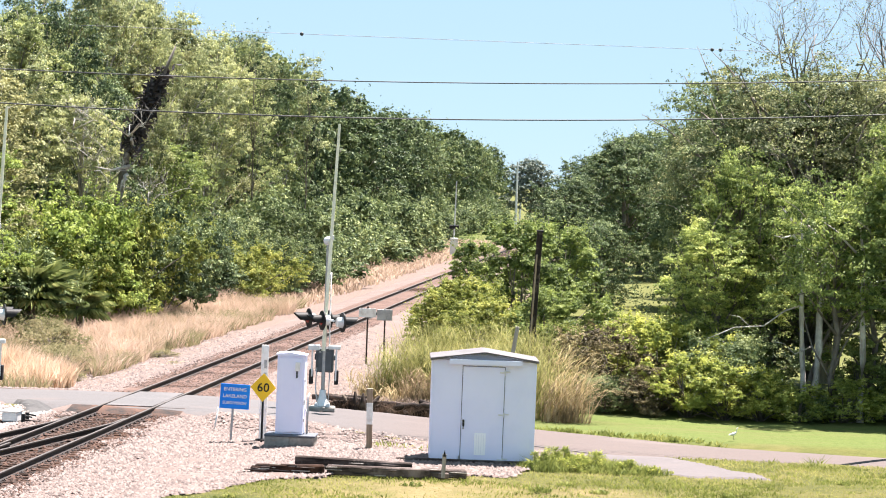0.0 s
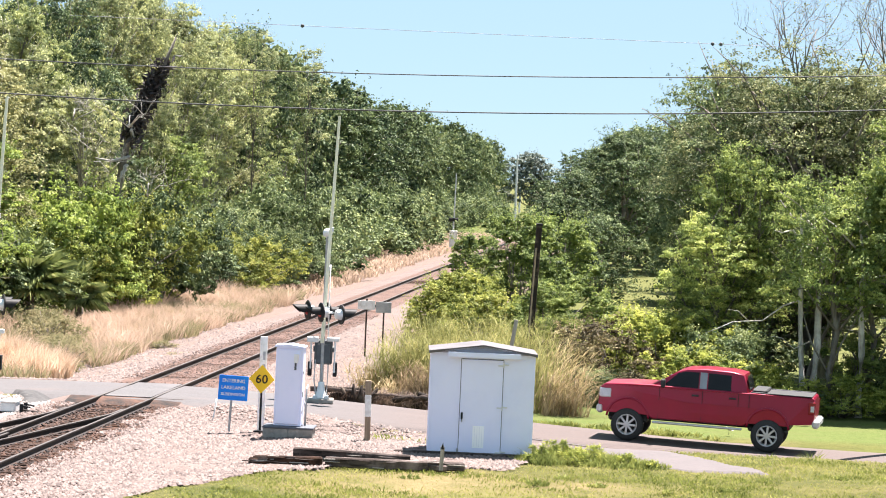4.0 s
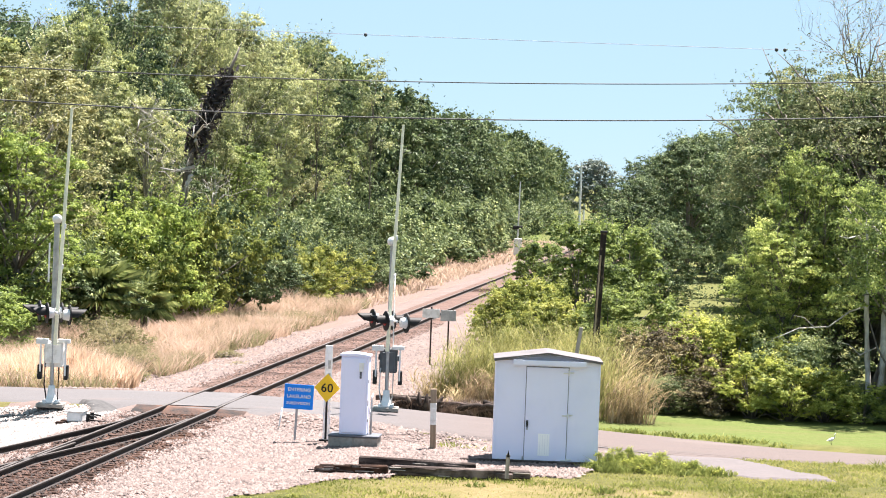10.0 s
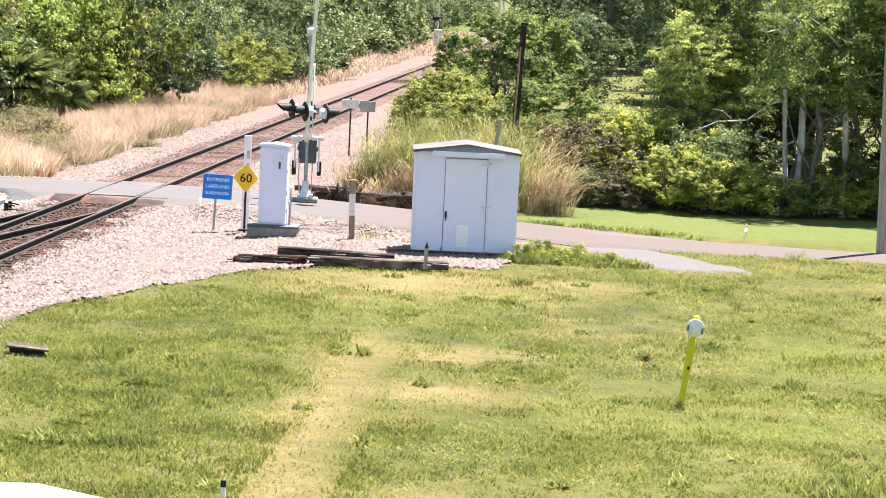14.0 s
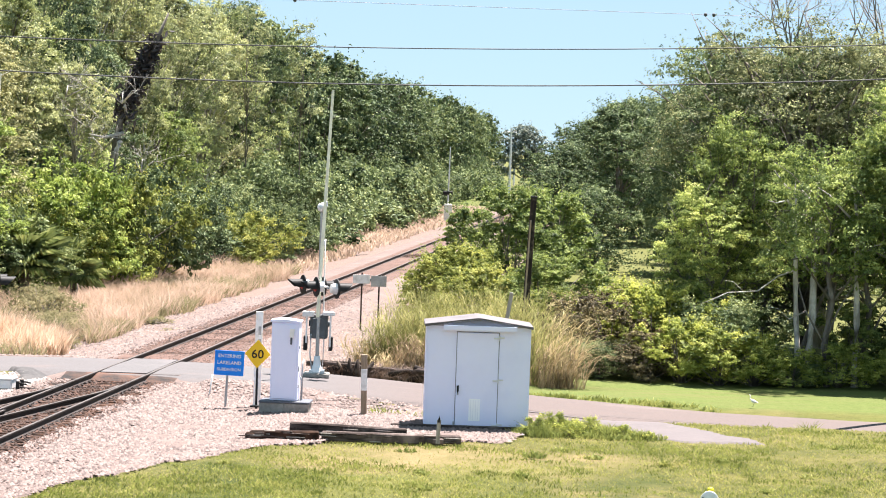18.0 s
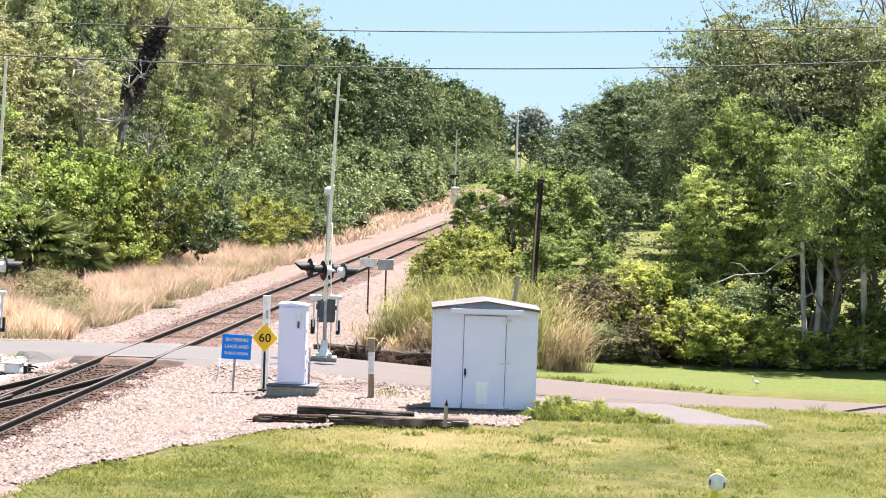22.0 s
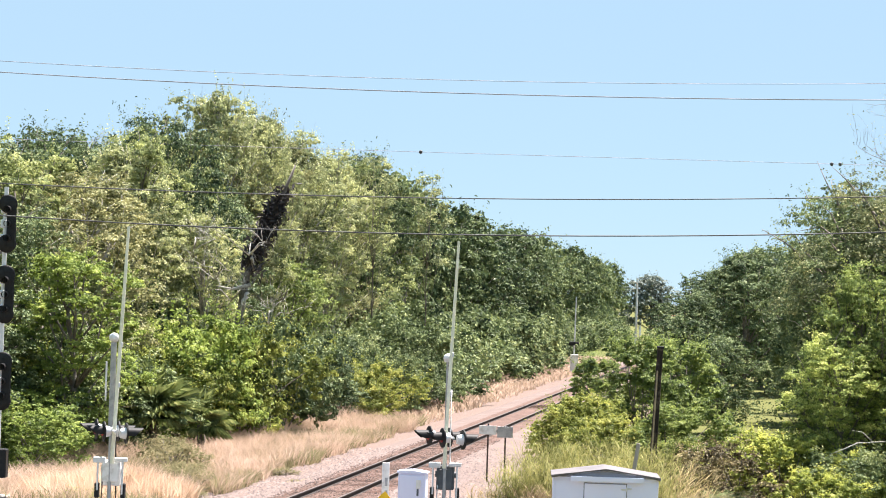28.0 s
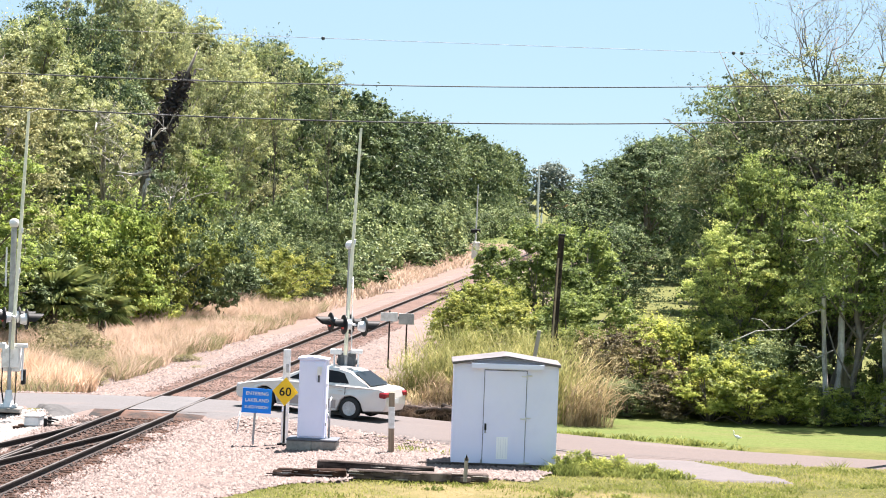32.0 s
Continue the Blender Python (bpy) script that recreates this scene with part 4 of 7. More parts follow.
y = 103.0
while y < 480:
    for back in (0.6, 3.4):
        x = track_x(y) - foot(y) - back - rng.uniform(0, 1.6)
        k = int(rng.choice([0, 1, 2, 3, 1, 2] if y < 142 else [1, 3, 1, 2, 1, 3] if y < 160 else [3, 2, 3, 3]))
        copy_thing(BUSHES[k if y < 175 else 4], grow(x, y + rng.uniform(-1, 1), rng.uniform(0, 360), rng.uniform(0.7, 1.15), rng.uniform(0.65, 1.15) * (1.0 if back < 1 else 1.3)))
    y += rng.uniform(2.8, 4.4) * (1 + max(0, y - 150) / 90)

# right of the line: the clump behind the shed, the dark wood behind it, the tall trees beyond the lawn
RIGHT = "trees beyond the lawn"
CLUMP = "thicket behind the shed"
b0 = bush(41, 5.9, 4.6, 24000, 0.095, M_FRESHLEAF, "tall fresh green thicket bush behind the shed", grow(3.4, 124, 0), CLUMP, boughs=24)
b1 = bush(42, 3.4, 4.4, 18000, 0.09, M_YELLOWLEAF, "yellow-green thicket bush beside the track", grow(1.2, 119, 0, 1, 0.95), CLUMP)
for x, y, k, s, tl in ((1.6, 127, 0, 0.8, 1.0), (5.4, 127, 0, 1.0, 0.98), (0.5, 121, 1, 0.85, 1.0), (2.0, 114, 1, 0.85, 0.95), (4.4, 113, 0, 0.7, 0.8), (4.6, 105, 1, 0.75, 0.9), (14.3, 92.9, 0, 0.55, 0.85), (9.0, 95.2, 0, 0.5, 0.8)):
    copy_thing((b0, b1)[k], grow(x, y, x * 50, s, tl))
d0 = tree("dark_tree", 51, 11.5, 8.5, 0.1, 36, 26000, 0.145, M_SHADELEAF, M_BARK, "dense tree behind the meadow, its shade put into the dark green leaves", m=grow(17.2, 232, 0, 1.05, 0.98), group="dark wood behind the meadow")
for x, y, s, tl in ((6.4, 152, 0.56, 1.02), (9.0, 158, 0.5, 0.95), (7.6, 172, 0.72, 0.95), (16.8, 172, 1.0, 1.05), (21.5, 178, 1.0, 1.1), (17.5, 160, 0.9, 1.12), (22.5, 160, 1.0, 1.1), (14.6, 222, 1.0, 0.97), (17.6, 246, 1.05, 1.02), (22, 228, 1.15, 1.0), (19.5, 262, 1.0, 1.0), (20, 300, 1.1, 1.0), (28, 180, 1.1, 1.1), (17, 330, 1.0, 0.95), (30, 240, 1.1, 1.1), (26.5, 170, 1.1, 1.1), (19.5, 190, 1.0, 1.1), (15.8, 176, 0.62, 1.4)):
    copy_thing(d0, grow(x, y, x * 77, s, tl))
r0 = tree("oak_tree", 61, 12.4, 9.0, 3.4, 46, 46000, 0.08, M_LAWNOAK, M_BARK, "tall oak with pale trunk beyond the lawn", 0.26, 0.7, grow(13.6, 101, 30), RIGHT, 0.32)
r1 = tree("bright_tree", 62, 9.5, 6.5, 2.8, 32, 34000, 0.078, M_GLADELEAF, M_BARK, "fresh green tree with pale crooked branches beyond the lawn", 0.17, 0.6, grow(17.4, 96.0, 0), RIGHT)
r2 = tree("dark_tree", 63, 11.8, 8.0, 0.2, 42, 34000, 0.10, M_DARKLEAF, M_PALEBARK, "dense dark tree hung with moss behind the oaks", 0.24, 0.5, grow(15.5, 110, 0), RIGHT, 0.3)
for src, x, y, s, tl in ((r0, 18.5, 103, 1.0, 1.03), (r0, 22.5, 99, 1.0, 1.0), (r1, 9.6, 95.6, 0.7, 0.95), (r1, 10.6, 97.4, 0.8, 1.15), (r1, 16.8, 97.6, 0.85, 1.15), (r1, 19.2, 94.6, 1.05, 1.0), (r2, 11.9, 106, 0.8, 1.2), (r0, 12.6, 104.5, 0.7, 0.95), (r1, 22.0, 92.6, 1.0, 1.0), (r2, 21.5, 107, 1.1, 1.0), (r2, 26.5, 104, 1.1, 1.0), (r1, 19.6, 98.5, 0.8, 0.9)):
    copy_thing(src, grow(x, y, x * 31, s, tl))
r3 = tree("bright_tree", 64, 10.5, 5.6, 5.4, 24, 22000, 0.078, M_GLADELEAF, M_BARK, "slender fresh green tree with high crown and pale trunk", 0.16, 0.5, grow(16.6, 92.9, 0), RIGHT)
for x, y, s, tl in ((18.8, 92.5, 1.1, 1.0), (20.8, 92.8, 1.1, 1.0)):
    copy_thing(r3, grow(x, y, x * 67, s, tl))
r4 = tree("dark_oak", 65, 12.0, 8.0, 1.2, 52, 42000, 0.085, M_DARKLEAF, M_BARK, "broad dark oak at the corner of the wood", 0.28, 0.7, grow(12.5, 103, 0), RIGHT, 0.02)
copy_thing(r4, grow(12.6, 106.5, 130, 0.95, 1.08))
copy_thing(r4, grow(12.1, 104.5, 215, 0.88, 1.1))
r5 = tree("hanging_tree", 66, 7.4, 6.4, 3.0, 17, 17000, 0.075, M_GLADELEAF, M_BARK, "fresh green tree with low hanging boughs over the lawn", 0.12, 0.7, grow(14.7, 92.8, 0), RIGHT, 0.4)
for x, y, s, tl in ((13.2, 91.6, 0.95, 1.15), (16.2, 91.8, 1.0, 1.15), (19.0, 91.6, 1.05, 1.1), (21.5, 91.6, 1.0, 1.1)):
    copy_thing(r5, grow(x, y, x * 53, s, tl))
LOW = "low growth along the lawn"
l0 = bush(71, 3.0, 3.6, 14000, 0.075, M_SHRUBLEAF, "yellow-green shrub at the edge of the lawn", grow(7.6, 93.2, 0), LOW)
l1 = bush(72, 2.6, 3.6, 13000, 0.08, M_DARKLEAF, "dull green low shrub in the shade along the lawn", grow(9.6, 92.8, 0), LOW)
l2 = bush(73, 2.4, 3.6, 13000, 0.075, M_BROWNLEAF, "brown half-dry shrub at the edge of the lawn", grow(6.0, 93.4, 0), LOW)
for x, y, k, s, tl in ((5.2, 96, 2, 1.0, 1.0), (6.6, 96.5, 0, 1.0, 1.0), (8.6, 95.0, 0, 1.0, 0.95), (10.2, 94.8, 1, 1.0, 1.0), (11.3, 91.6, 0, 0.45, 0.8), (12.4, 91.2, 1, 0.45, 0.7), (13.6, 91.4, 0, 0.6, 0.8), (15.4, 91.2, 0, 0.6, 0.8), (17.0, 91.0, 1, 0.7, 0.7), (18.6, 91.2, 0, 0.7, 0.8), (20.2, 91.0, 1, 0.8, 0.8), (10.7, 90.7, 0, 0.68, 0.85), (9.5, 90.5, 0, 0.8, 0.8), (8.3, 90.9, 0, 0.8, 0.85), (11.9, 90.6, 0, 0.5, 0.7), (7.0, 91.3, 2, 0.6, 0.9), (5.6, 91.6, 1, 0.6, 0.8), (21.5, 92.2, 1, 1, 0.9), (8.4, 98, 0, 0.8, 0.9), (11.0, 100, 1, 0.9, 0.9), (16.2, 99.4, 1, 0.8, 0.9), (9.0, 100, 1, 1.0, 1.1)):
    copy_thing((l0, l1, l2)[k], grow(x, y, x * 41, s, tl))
far = tree("far_tree", 81, 15, 12, 2.0, 34, 9000, 0.42, M_HAZELEAF, M_BARK, "far tree with haze put into its leaf colour, where the line vanishes", m=grow(15.6, 500, 0, 0.8, 0.95), group="far trees on the line")
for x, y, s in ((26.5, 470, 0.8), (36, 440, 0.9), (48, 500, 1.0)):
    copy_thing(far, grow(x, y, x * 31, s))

for x, y, s, tl in ((3.1, 67.3, 0.19, 0.95), (3.9, 67.0, 0.18, 0.9), (2.6, 66.7, 0.17, 0.9), (4.7, 66.6, 0.15, 0.8), (3.4, 66.5, 0.16, 0.8), (5.3, 66.3, 0.10, 0.8), (2.3, 66.2, 0.11, 0.8), (-15.2, 86.3, 0.45, 0.6), (-14.2, 85.6, 0.3, 0.5), (-14.9, 88.0, 0.4, 0.7)):
    w = copy_thing(l0, grow(x, y, x * 50, s, tl))
    w["label"], w["group"] = "low yellow-green weed mound beside gravel and lane", "weed mounds"

# ---- trackside things ----
def lie(x, y):
    return float(land(x, y))


def on_land(x, y, turn=0, lift=0.0):
    return pose(x, y, lie(x, y) + lift, 0, 0, turn)


def lettering(text, size, material, parent, m, name="lettering", spread=1.0):
    """Flat raised characters in the built-in font, facing -y."""
    cu = bpy.data.curves.new(name, "FONT")
    cu.body, cu.size, cu.align_x, cu.align_y, cu.extrude, cu.space_character = text, size, "CENTER", "CENTER", 0.002, spread
    cu.offset = size * 0.012
    tmp = bpy.data.objects.new(name, cu)
    me = bpy.data.meshes.new_from_object(tmp)
    bpy.data.objects.remove(tmp)
    me.materials.clear()
    me.materials.append(material)
    return part(name, me, None, parent, m=m @ pose(0, 0, 0, 90, 0, 0))


def equipment_shed():
    """The signal bungalow: width 2.6 m, a shallow ridged roof, one hinged door under a small canopy."""
    W, D, HW, HP = 2.56, 1.7, 2.63, 2.83
    t = thing("equipment_shed", "pale blue-grey steel signal equipment shed with a closed door, on gravel", "shed", pose(1.13, 67.1, -0.23, 0, 0, 1.0))
    prof = [(-W / 2, 0.06), (W / 2, 0.06), (W / 2, HW - 0.08), (W / 4, HW + 0.03), (0, HP - 0.09), (-W / 4, HW + 0.03), (-W / 2, HW - 0.08)]
    body = Shape().prism(prof, D)
    part("wall", body, M_SHED, t)
    for k in range(4):
        part("skid", Shape().box(-0.95 + k * 0.63, D / 2, 0.02, 0.16, D - 0.1, 0.10), M_SHEDDARK, t)
    part("base_frame", Shape().box(0, D / 2, 0.055, W + 0.02, D + 0.02, 0.05), M_SHEDDARK, t)
    roof = Shape()
    edge = [(-W / 2 - 0.05, HW - 0.10), (-W / 2 - 0.05, HW - 0.03), (-W / 4, HW + 0.065), (-0.04, HP - 0.05), (0.04, HP - 0.05), (W / 4, HW + 0.065), (W / 2 + 0.05, HW - 0.03), (W / 2 + 0.05, HW - 0.10), (W / 4, HW + 0.035), (0, HP - 0.08), (-W / 4, HW + 0.035)]
    roof.prism(edge[::-1], D + 0.2, pose(0, -0.10, 0))
    part("roof", roof, surf("roof_paint", (0.23, 0.20, 0.205), (0.18, 0.16, 0.165), 3.0, (0.15, 0.13, 0.13), 1.5, 0.6, gain=SOIL), t, "pale pinkish grey ridged roof with a small overhang")
    # a thin grey panel paints the roof's shade onto the gable
    part("gable_plate", Shape().prism([(-W / 2 + 0.12, HW - 0.07), (W / 2 - 0.12, HW - 0.07), (W / 4, HW + 0.02), (0, HP - 0.10), (-W / 4, HW + 0.02)], 0.02, pose(0, -0.014, 0)), surf("gable_shade_grey", (0.42, 0.40, 0.46), (0.36, 0.34, 0.40), 4.0, None, 1, 0.6), t, "dull grey panel that paints the roof's shade on the gable")
    part("door_canopy", Shape().prism([(-0.86, HW - 0.16), (0.92, HW - 0.16), (0.92, HW - 0.045), (-0.86, HW - 0.045)], 0.16, pose(0, -0.16, 0)), M_SHED, t, "pale metal drip canopy above the door")
    x0, x1 = -0.52, 0.50
    door = part("door", Shape().box((x0 + x1) / 2, -0.012, 1.24, x1 - x0, 0.03, 2.34, 0.008), M_SHED, t)
    for xx, zz in ((x0 - 0.008, 1.24), (x1 + 0.008, 1.24)):
        part("door_gap", Shape().box(xx, -0.004, zz, 0.014, 0.012, 2.36, 0.002), M_SHEDDARK, t)
    part("door_gap", Shape().box((x0 + x1) / 2, -0.004, 2.425, x1 - x0 + 0.03, 0.012, 0.014, 0.002), M_SHEDDARK, t)
    for zz in (0.15, 1.25, 2.29):
        part("hinge", Shape().box(x1 - 0.06, -0.04, zz, 0.13, 0.03, 0.035, 0.006).tube((x1 + 0.01, -0.04, zz - 0.06), (x1 + 0.01, -0.04, zz + 0.06), 0.016, n=8).box(x1 + 0.075, -0.03, zz + 0.02, 0.12, 0.03, 0.035, 0.006), M_ALU, door)
    part("door_handle", Shape().box(x0 + 0.05, -0.04, 1.03, 0.05, 0.03, 0.16, 0.008).tube((x0 + 0.05, -0.06, 1.10), (x0 + 0.05, -0.07, 0.93), 0.014, n=8), M_BLACK, door)
    part("padlock", Shape().box(x0 + 0.05, -0.06, 0.90, 0.04, 0.02, 0.05, 0.008), M_GALV, door)
    plate = part("notice_plate", Shape().box(-0.05, -0.031, 0.52, 0.28, 0.008, 0.54, 0.003), surf("clean_white", (1.2, 1.2, 1.2), (1.18, 1.18, 1.18), 4, depth=0), door, "white notice plate with faded lines")
    for k in range(4):
        part("notice_line", Shape().box(-0.14 + 0.06 * k, -0.036, 0.52, 0.012, 0.003, 0.48, 0.001), surf("faded_print", (1.0, 1.0, 1.05), (1.04, 1.04, 1.08), 5, depth=0) if k == 0 else bpy.data.materials["faded_print"], plate)
    for sx in (-1, 1):
        part("corner_trim", Shape().box(sx * (W / 2 - 0.015), -0.006, 1.30, 0.035, 0.016, 2.40, 0.004), M_SHED, t)
    part("wall_vent", Shape().box(W / 2 + 0.01, D / 2, 2.0, 0.03, 0.4, 0.25, 0.006), M_GALV, t)
    for xx, hh in ((-0.55, 0.22), (-W / 2 + 0.14, 0.14)):
        part("conduit", Shape().tube((xx, -0.03, 0.0), (xx, -0.03, hh), 0.022, n=8), M_GALV, t)
    # dark timbers that the shed stands on reach out beyond its corner
    s = thing("support_timber", "dark creosoted timber under the shed's corner", "timber", pose(0.70, 67.0, -0.155))
    part("beam", Shape().box(0, 0, 0, 3.3, 0.16, 0.12, 0.02), M_OLDTIMBER, s)


equipment_shed()


def relay_cabinet():
    t = thing("relay_cabinet", "narrow pale grey-blue steel relay cabinet on a concrete plinth", "cabinet", pose(-3.72, 69.6, -0.27, 0, 0, -3))
    part("plinth", Shape().box(-0.30, 0.3, 0.16, 0.64, 0.85, 0.34, 0.02).box(0.33, 0.3, 0.16, 0.62, 0.85, 0.34, 0.02), M_CONCRETE, t, "stained two-piece concrete plinth")
    part("plinth_cap", Shape().box(0.02, 0.3, 0.35, 1.30, 0.9, 0.05, 0.012), M_SHEDDARK, t, "dark bitumen cap on the plinth")
    body = part("body", Shape().box(-0.02, 0.32, 1.38, 0.70, 0.62, 2.0, 0.018), M_SHED, t)
    part("roof", Shape().prism([(-0.40, 2.38), (0.36, 2.38), (0.36, 2.41), (-0.02, 2.46), (-0.40, 2.43)], 0.72, pose(0, -0.03, 0)), M_SHED, t)
    door = part("door", Shape().box(-0.03, 0.0, 1.38, 0.62, 0.03, 1.9, 0.012), M_SHED, t)
    part("vent_hood", Shape().prism([(0.10, 2.0), (0.20, 2.0), (0.22, 2.22), (0.10, 2.22)], 0.07, pose(0, -0.08, 0)), M_WHITE, door, "small white vent hood")
    # a dark strip below the hood stands in for its shadow
    part("vent_hood", Shape().box(0.14, -0.03, 1.92, 0.05, 0.02, 0.2, 0.004), M_SHEDDARK, door)
    for y, z, h in ((0.1, 1.2, 0.14), (0.12, 1.75, 0.08), (0.12, 0.75, 0.08)):
        part("latch", Shape().box(0.335, y, z, 0.03, 0.05, h, 0.006), M_GALV, body)
    part("conduit", Shape().path([(0.40, 0.45, 0.35), (0.40, 0.45, 1.3), (0.42, 0.6, 1.4)], 0.025).path([(0.40, 0.35, 0.35), (0.40, 0.35, 0.9), (0.36, 0.35, 1.0)], 0.02), M_GALV, t)


relay_cabinet()


def speed_sign():
    t = thing("speed_sign", "yellow diamond railway speed sign reading 60 on a thin steel post", "sign", pose(-4.48, 70.5, -0.16))
    part("post", Shape().box(0, 0, 0.55, 0.055, 0.04, 1.25, 0.006), M_BLACK, t)
    board = part("board", Shape().prism([(0, -0.37), (0.33, 0), (0, 0.37), (-0.33, 0)], 0.012, pose(0, -0.04, 1.37, 0, 2, 0)), M_YELLOW, t)
    lettering("60", 0.31, M_BLACK, board, pose(0, -0.045, 1.36, 0, 2, 0), "numerals", 1.05)
    part("foot", Shape().box(0, 0, 0.02, 0.32, 0.22, 0.05, 0.01), M_BLACK, t)
    b = thing("white_marker_post", "white weathered marker post with a grey faded strip", "post", pose(-4.52, 71.4, -0.2))
    post = part("post", Shape().box(0, 0, 1.22, 0.19, 0.05, 2.46, 0.008), M_WHITE, b)
    part("strip", Shape().box(0.02, -0.029, 1.95, 0.07, 0.004, 0.22, 0.001).box(0.02, -0.029, 1.62, 0.07, 0.004, 0.22, 0.001), M_GALV, post)


speed_sign()


def blue_sign():
    t = thing("blue_sign", "blue railway limit sign with white wording on a steel post", "sign", pose(-5.30, 70.9, -0.12, 0, 2.0, 4))
    part("post", Shape().box(0, 0, 0.55, 0.06, 0.04, 1.3, 0.006), M_GALV, t)
    board = part("board", Shape().box(0.03, -0.035, 1.04, 0.76, 0.012, 0.64, 0.004), M_BLUE, t)
    for k, (w, s) in enumerate((("ENTERING", 0.125), ("LAKELAND", 0.125), ("SUBDIVISION", 0.105))):
        lettering(w, s, M_WHITE, board, pose(0.03, -0.043, 1.22 - 0.175 * k), "wording")
    part("brace", Shape().path([(-0.38, 0.02, 0.72), (-0.42, 0.05, 0.25), (-0.45, 0.05, 0.15)], 0.02, 6), M_WHITE, t)


blue_sign()


def marker_post():
    t = thing("white_post", "weathered wooden post with a white reflective band", "post", on_land(-1.68, 69.5, 0, 0.0) @ pose(0, 0, 0, 0, -1.2, 0))
    part("shaft", Shape().box(0, 0, 0.78, 0.15, 0.11, 1.62, 0.012), M_WOOD, t)
    part("band", Shape().box(0, -0.002, 0.95, 0.156, 0.118, 0.55, 0.006), M_WHITE, t, "white reflective band")


marker_post()


def old_timbers():
    """The heap of rotten ties before the shed."""
    g = "rotten ties before the shed"
    rng = np.random.default_rng(3)
    specs = [(-3.35, 63.4, 0, 0.20, 1.6, 0.24, 0.20, -1.5), (-4.0, 63.35, 0.005, 0.13, 0.5, 0.23, 0.19, -1), (-1.9, 64.2, 0.0, 0.30, 2.75, 0.24, 0.27, -3), (-1.3, 63.6, 0.0, 0.16, 2.4, 0.24, 0.23, 1.5), (-0.6, 63.7, 0, 0.10, 1.9, 0.22, 0.15, -2), (0.30, 63.75, 0, 0.16, 0.9, 0.24, 0.2, 4)]
    for x, y, z, h, l, d, hh, a in specs:
        b = thing("old_tie", "split and rotting dark railway tie lying on gravel", "railway tie", pose(x, y, lie(x, y) + 0.05 + h * 0.5, 0, rng.uniform(-1.5, 1.5), a), g)
        sh = Shape().box(0, 0, 0, l, d, hh, 0.03)
        part("beam", sh, M_TIE if x < -3 else M_OLDTIMBER, b)
        for k in range(9):
            sx = rng.uniform(-l / 2.2, l / 2.6)
            sp = Shape().box(sx, -d / 2 - 0.012 + rng.uniform(-0.01, 0.02), rng.uniform(-hh * 0.35, hh * 0.5), rng.uniform(0.15, 0.5), 0.03, rng.uniform(0.012, 0.03), 0.006, pose(0, 0, 0, 0, rng.uniform(-3, 3), 0))
            part("splinter", sp, M_UPOLE if k % 3 == 0 else M_OLDTIMBER, b)
    s = thing("wooden_stake", "short pale weathered stake with a dark tip among the ties", "stake", pose(0.20, 63.5, lie(0.2, 63.5) + 0.05, 0, 2, 0))
    part("shaft", Shape().box(0, 0, 0.28, 0.095, 0.04, 0.56, 0.008), M_UPOLE, s)
    part("tip", Shape().prism([(-0.04, 0.5), (0.04, 0.5), (0.0, 0.66)], 0.04, pose(0, -0.02, 0)), M_BLACK, s)


old_timbers()


# ---- crossing gates ----
def lamp(parent, x, y, z, way, mount):
    """One flashing-light head facing along x."""
    head = part("signal_lamp", Shape().tube((x, y, z), (x + way * 0.03, y, z), 0.29, n=20).tube((x + way * 0.03, y, z), (x + way * 0.05, y, z), 0.29, 0.15, 20), M_BLACK, parent, "round black backboard of a flashing light")
    part("lens", Shape().tube((x + way * 0.035, y, z), (x + way * 0.075, y, z), 0.15, 0.13, 16), M_RED, head, "red lens")
    hood, n = Shape(), 14
    vs = []
    for k in range(n + 1):
        a = math.radians(-20 + 220 * k / n)
        for r, dx in ((0.165, 0.04), (0.165, 0.30 + 0.20 * math.sin(a))):
            vs.append((x + way * dx, y + r * math.cos(a), z + r * math.sin(a)))
    hood.add(vs, [(2 * k, 2 * k + 1, 2 * k + 3, 2 * k + 2) for k in range(n)], True)
    hood.add([(q[0], q[1], q[2] - 0.012) for q in vs], [(2 * k, 2 * k + 2, 2 * k + 3, 2 * k + 1) for k in range(n)], True)
    part("hood", hood, M_BLACK, head)
    part("lamp_case", Shape().tube((x - way * 0.16, y, z), (x, y, z), 0.13, 0.17, 14), M_ALU, head, "silver lamp case")


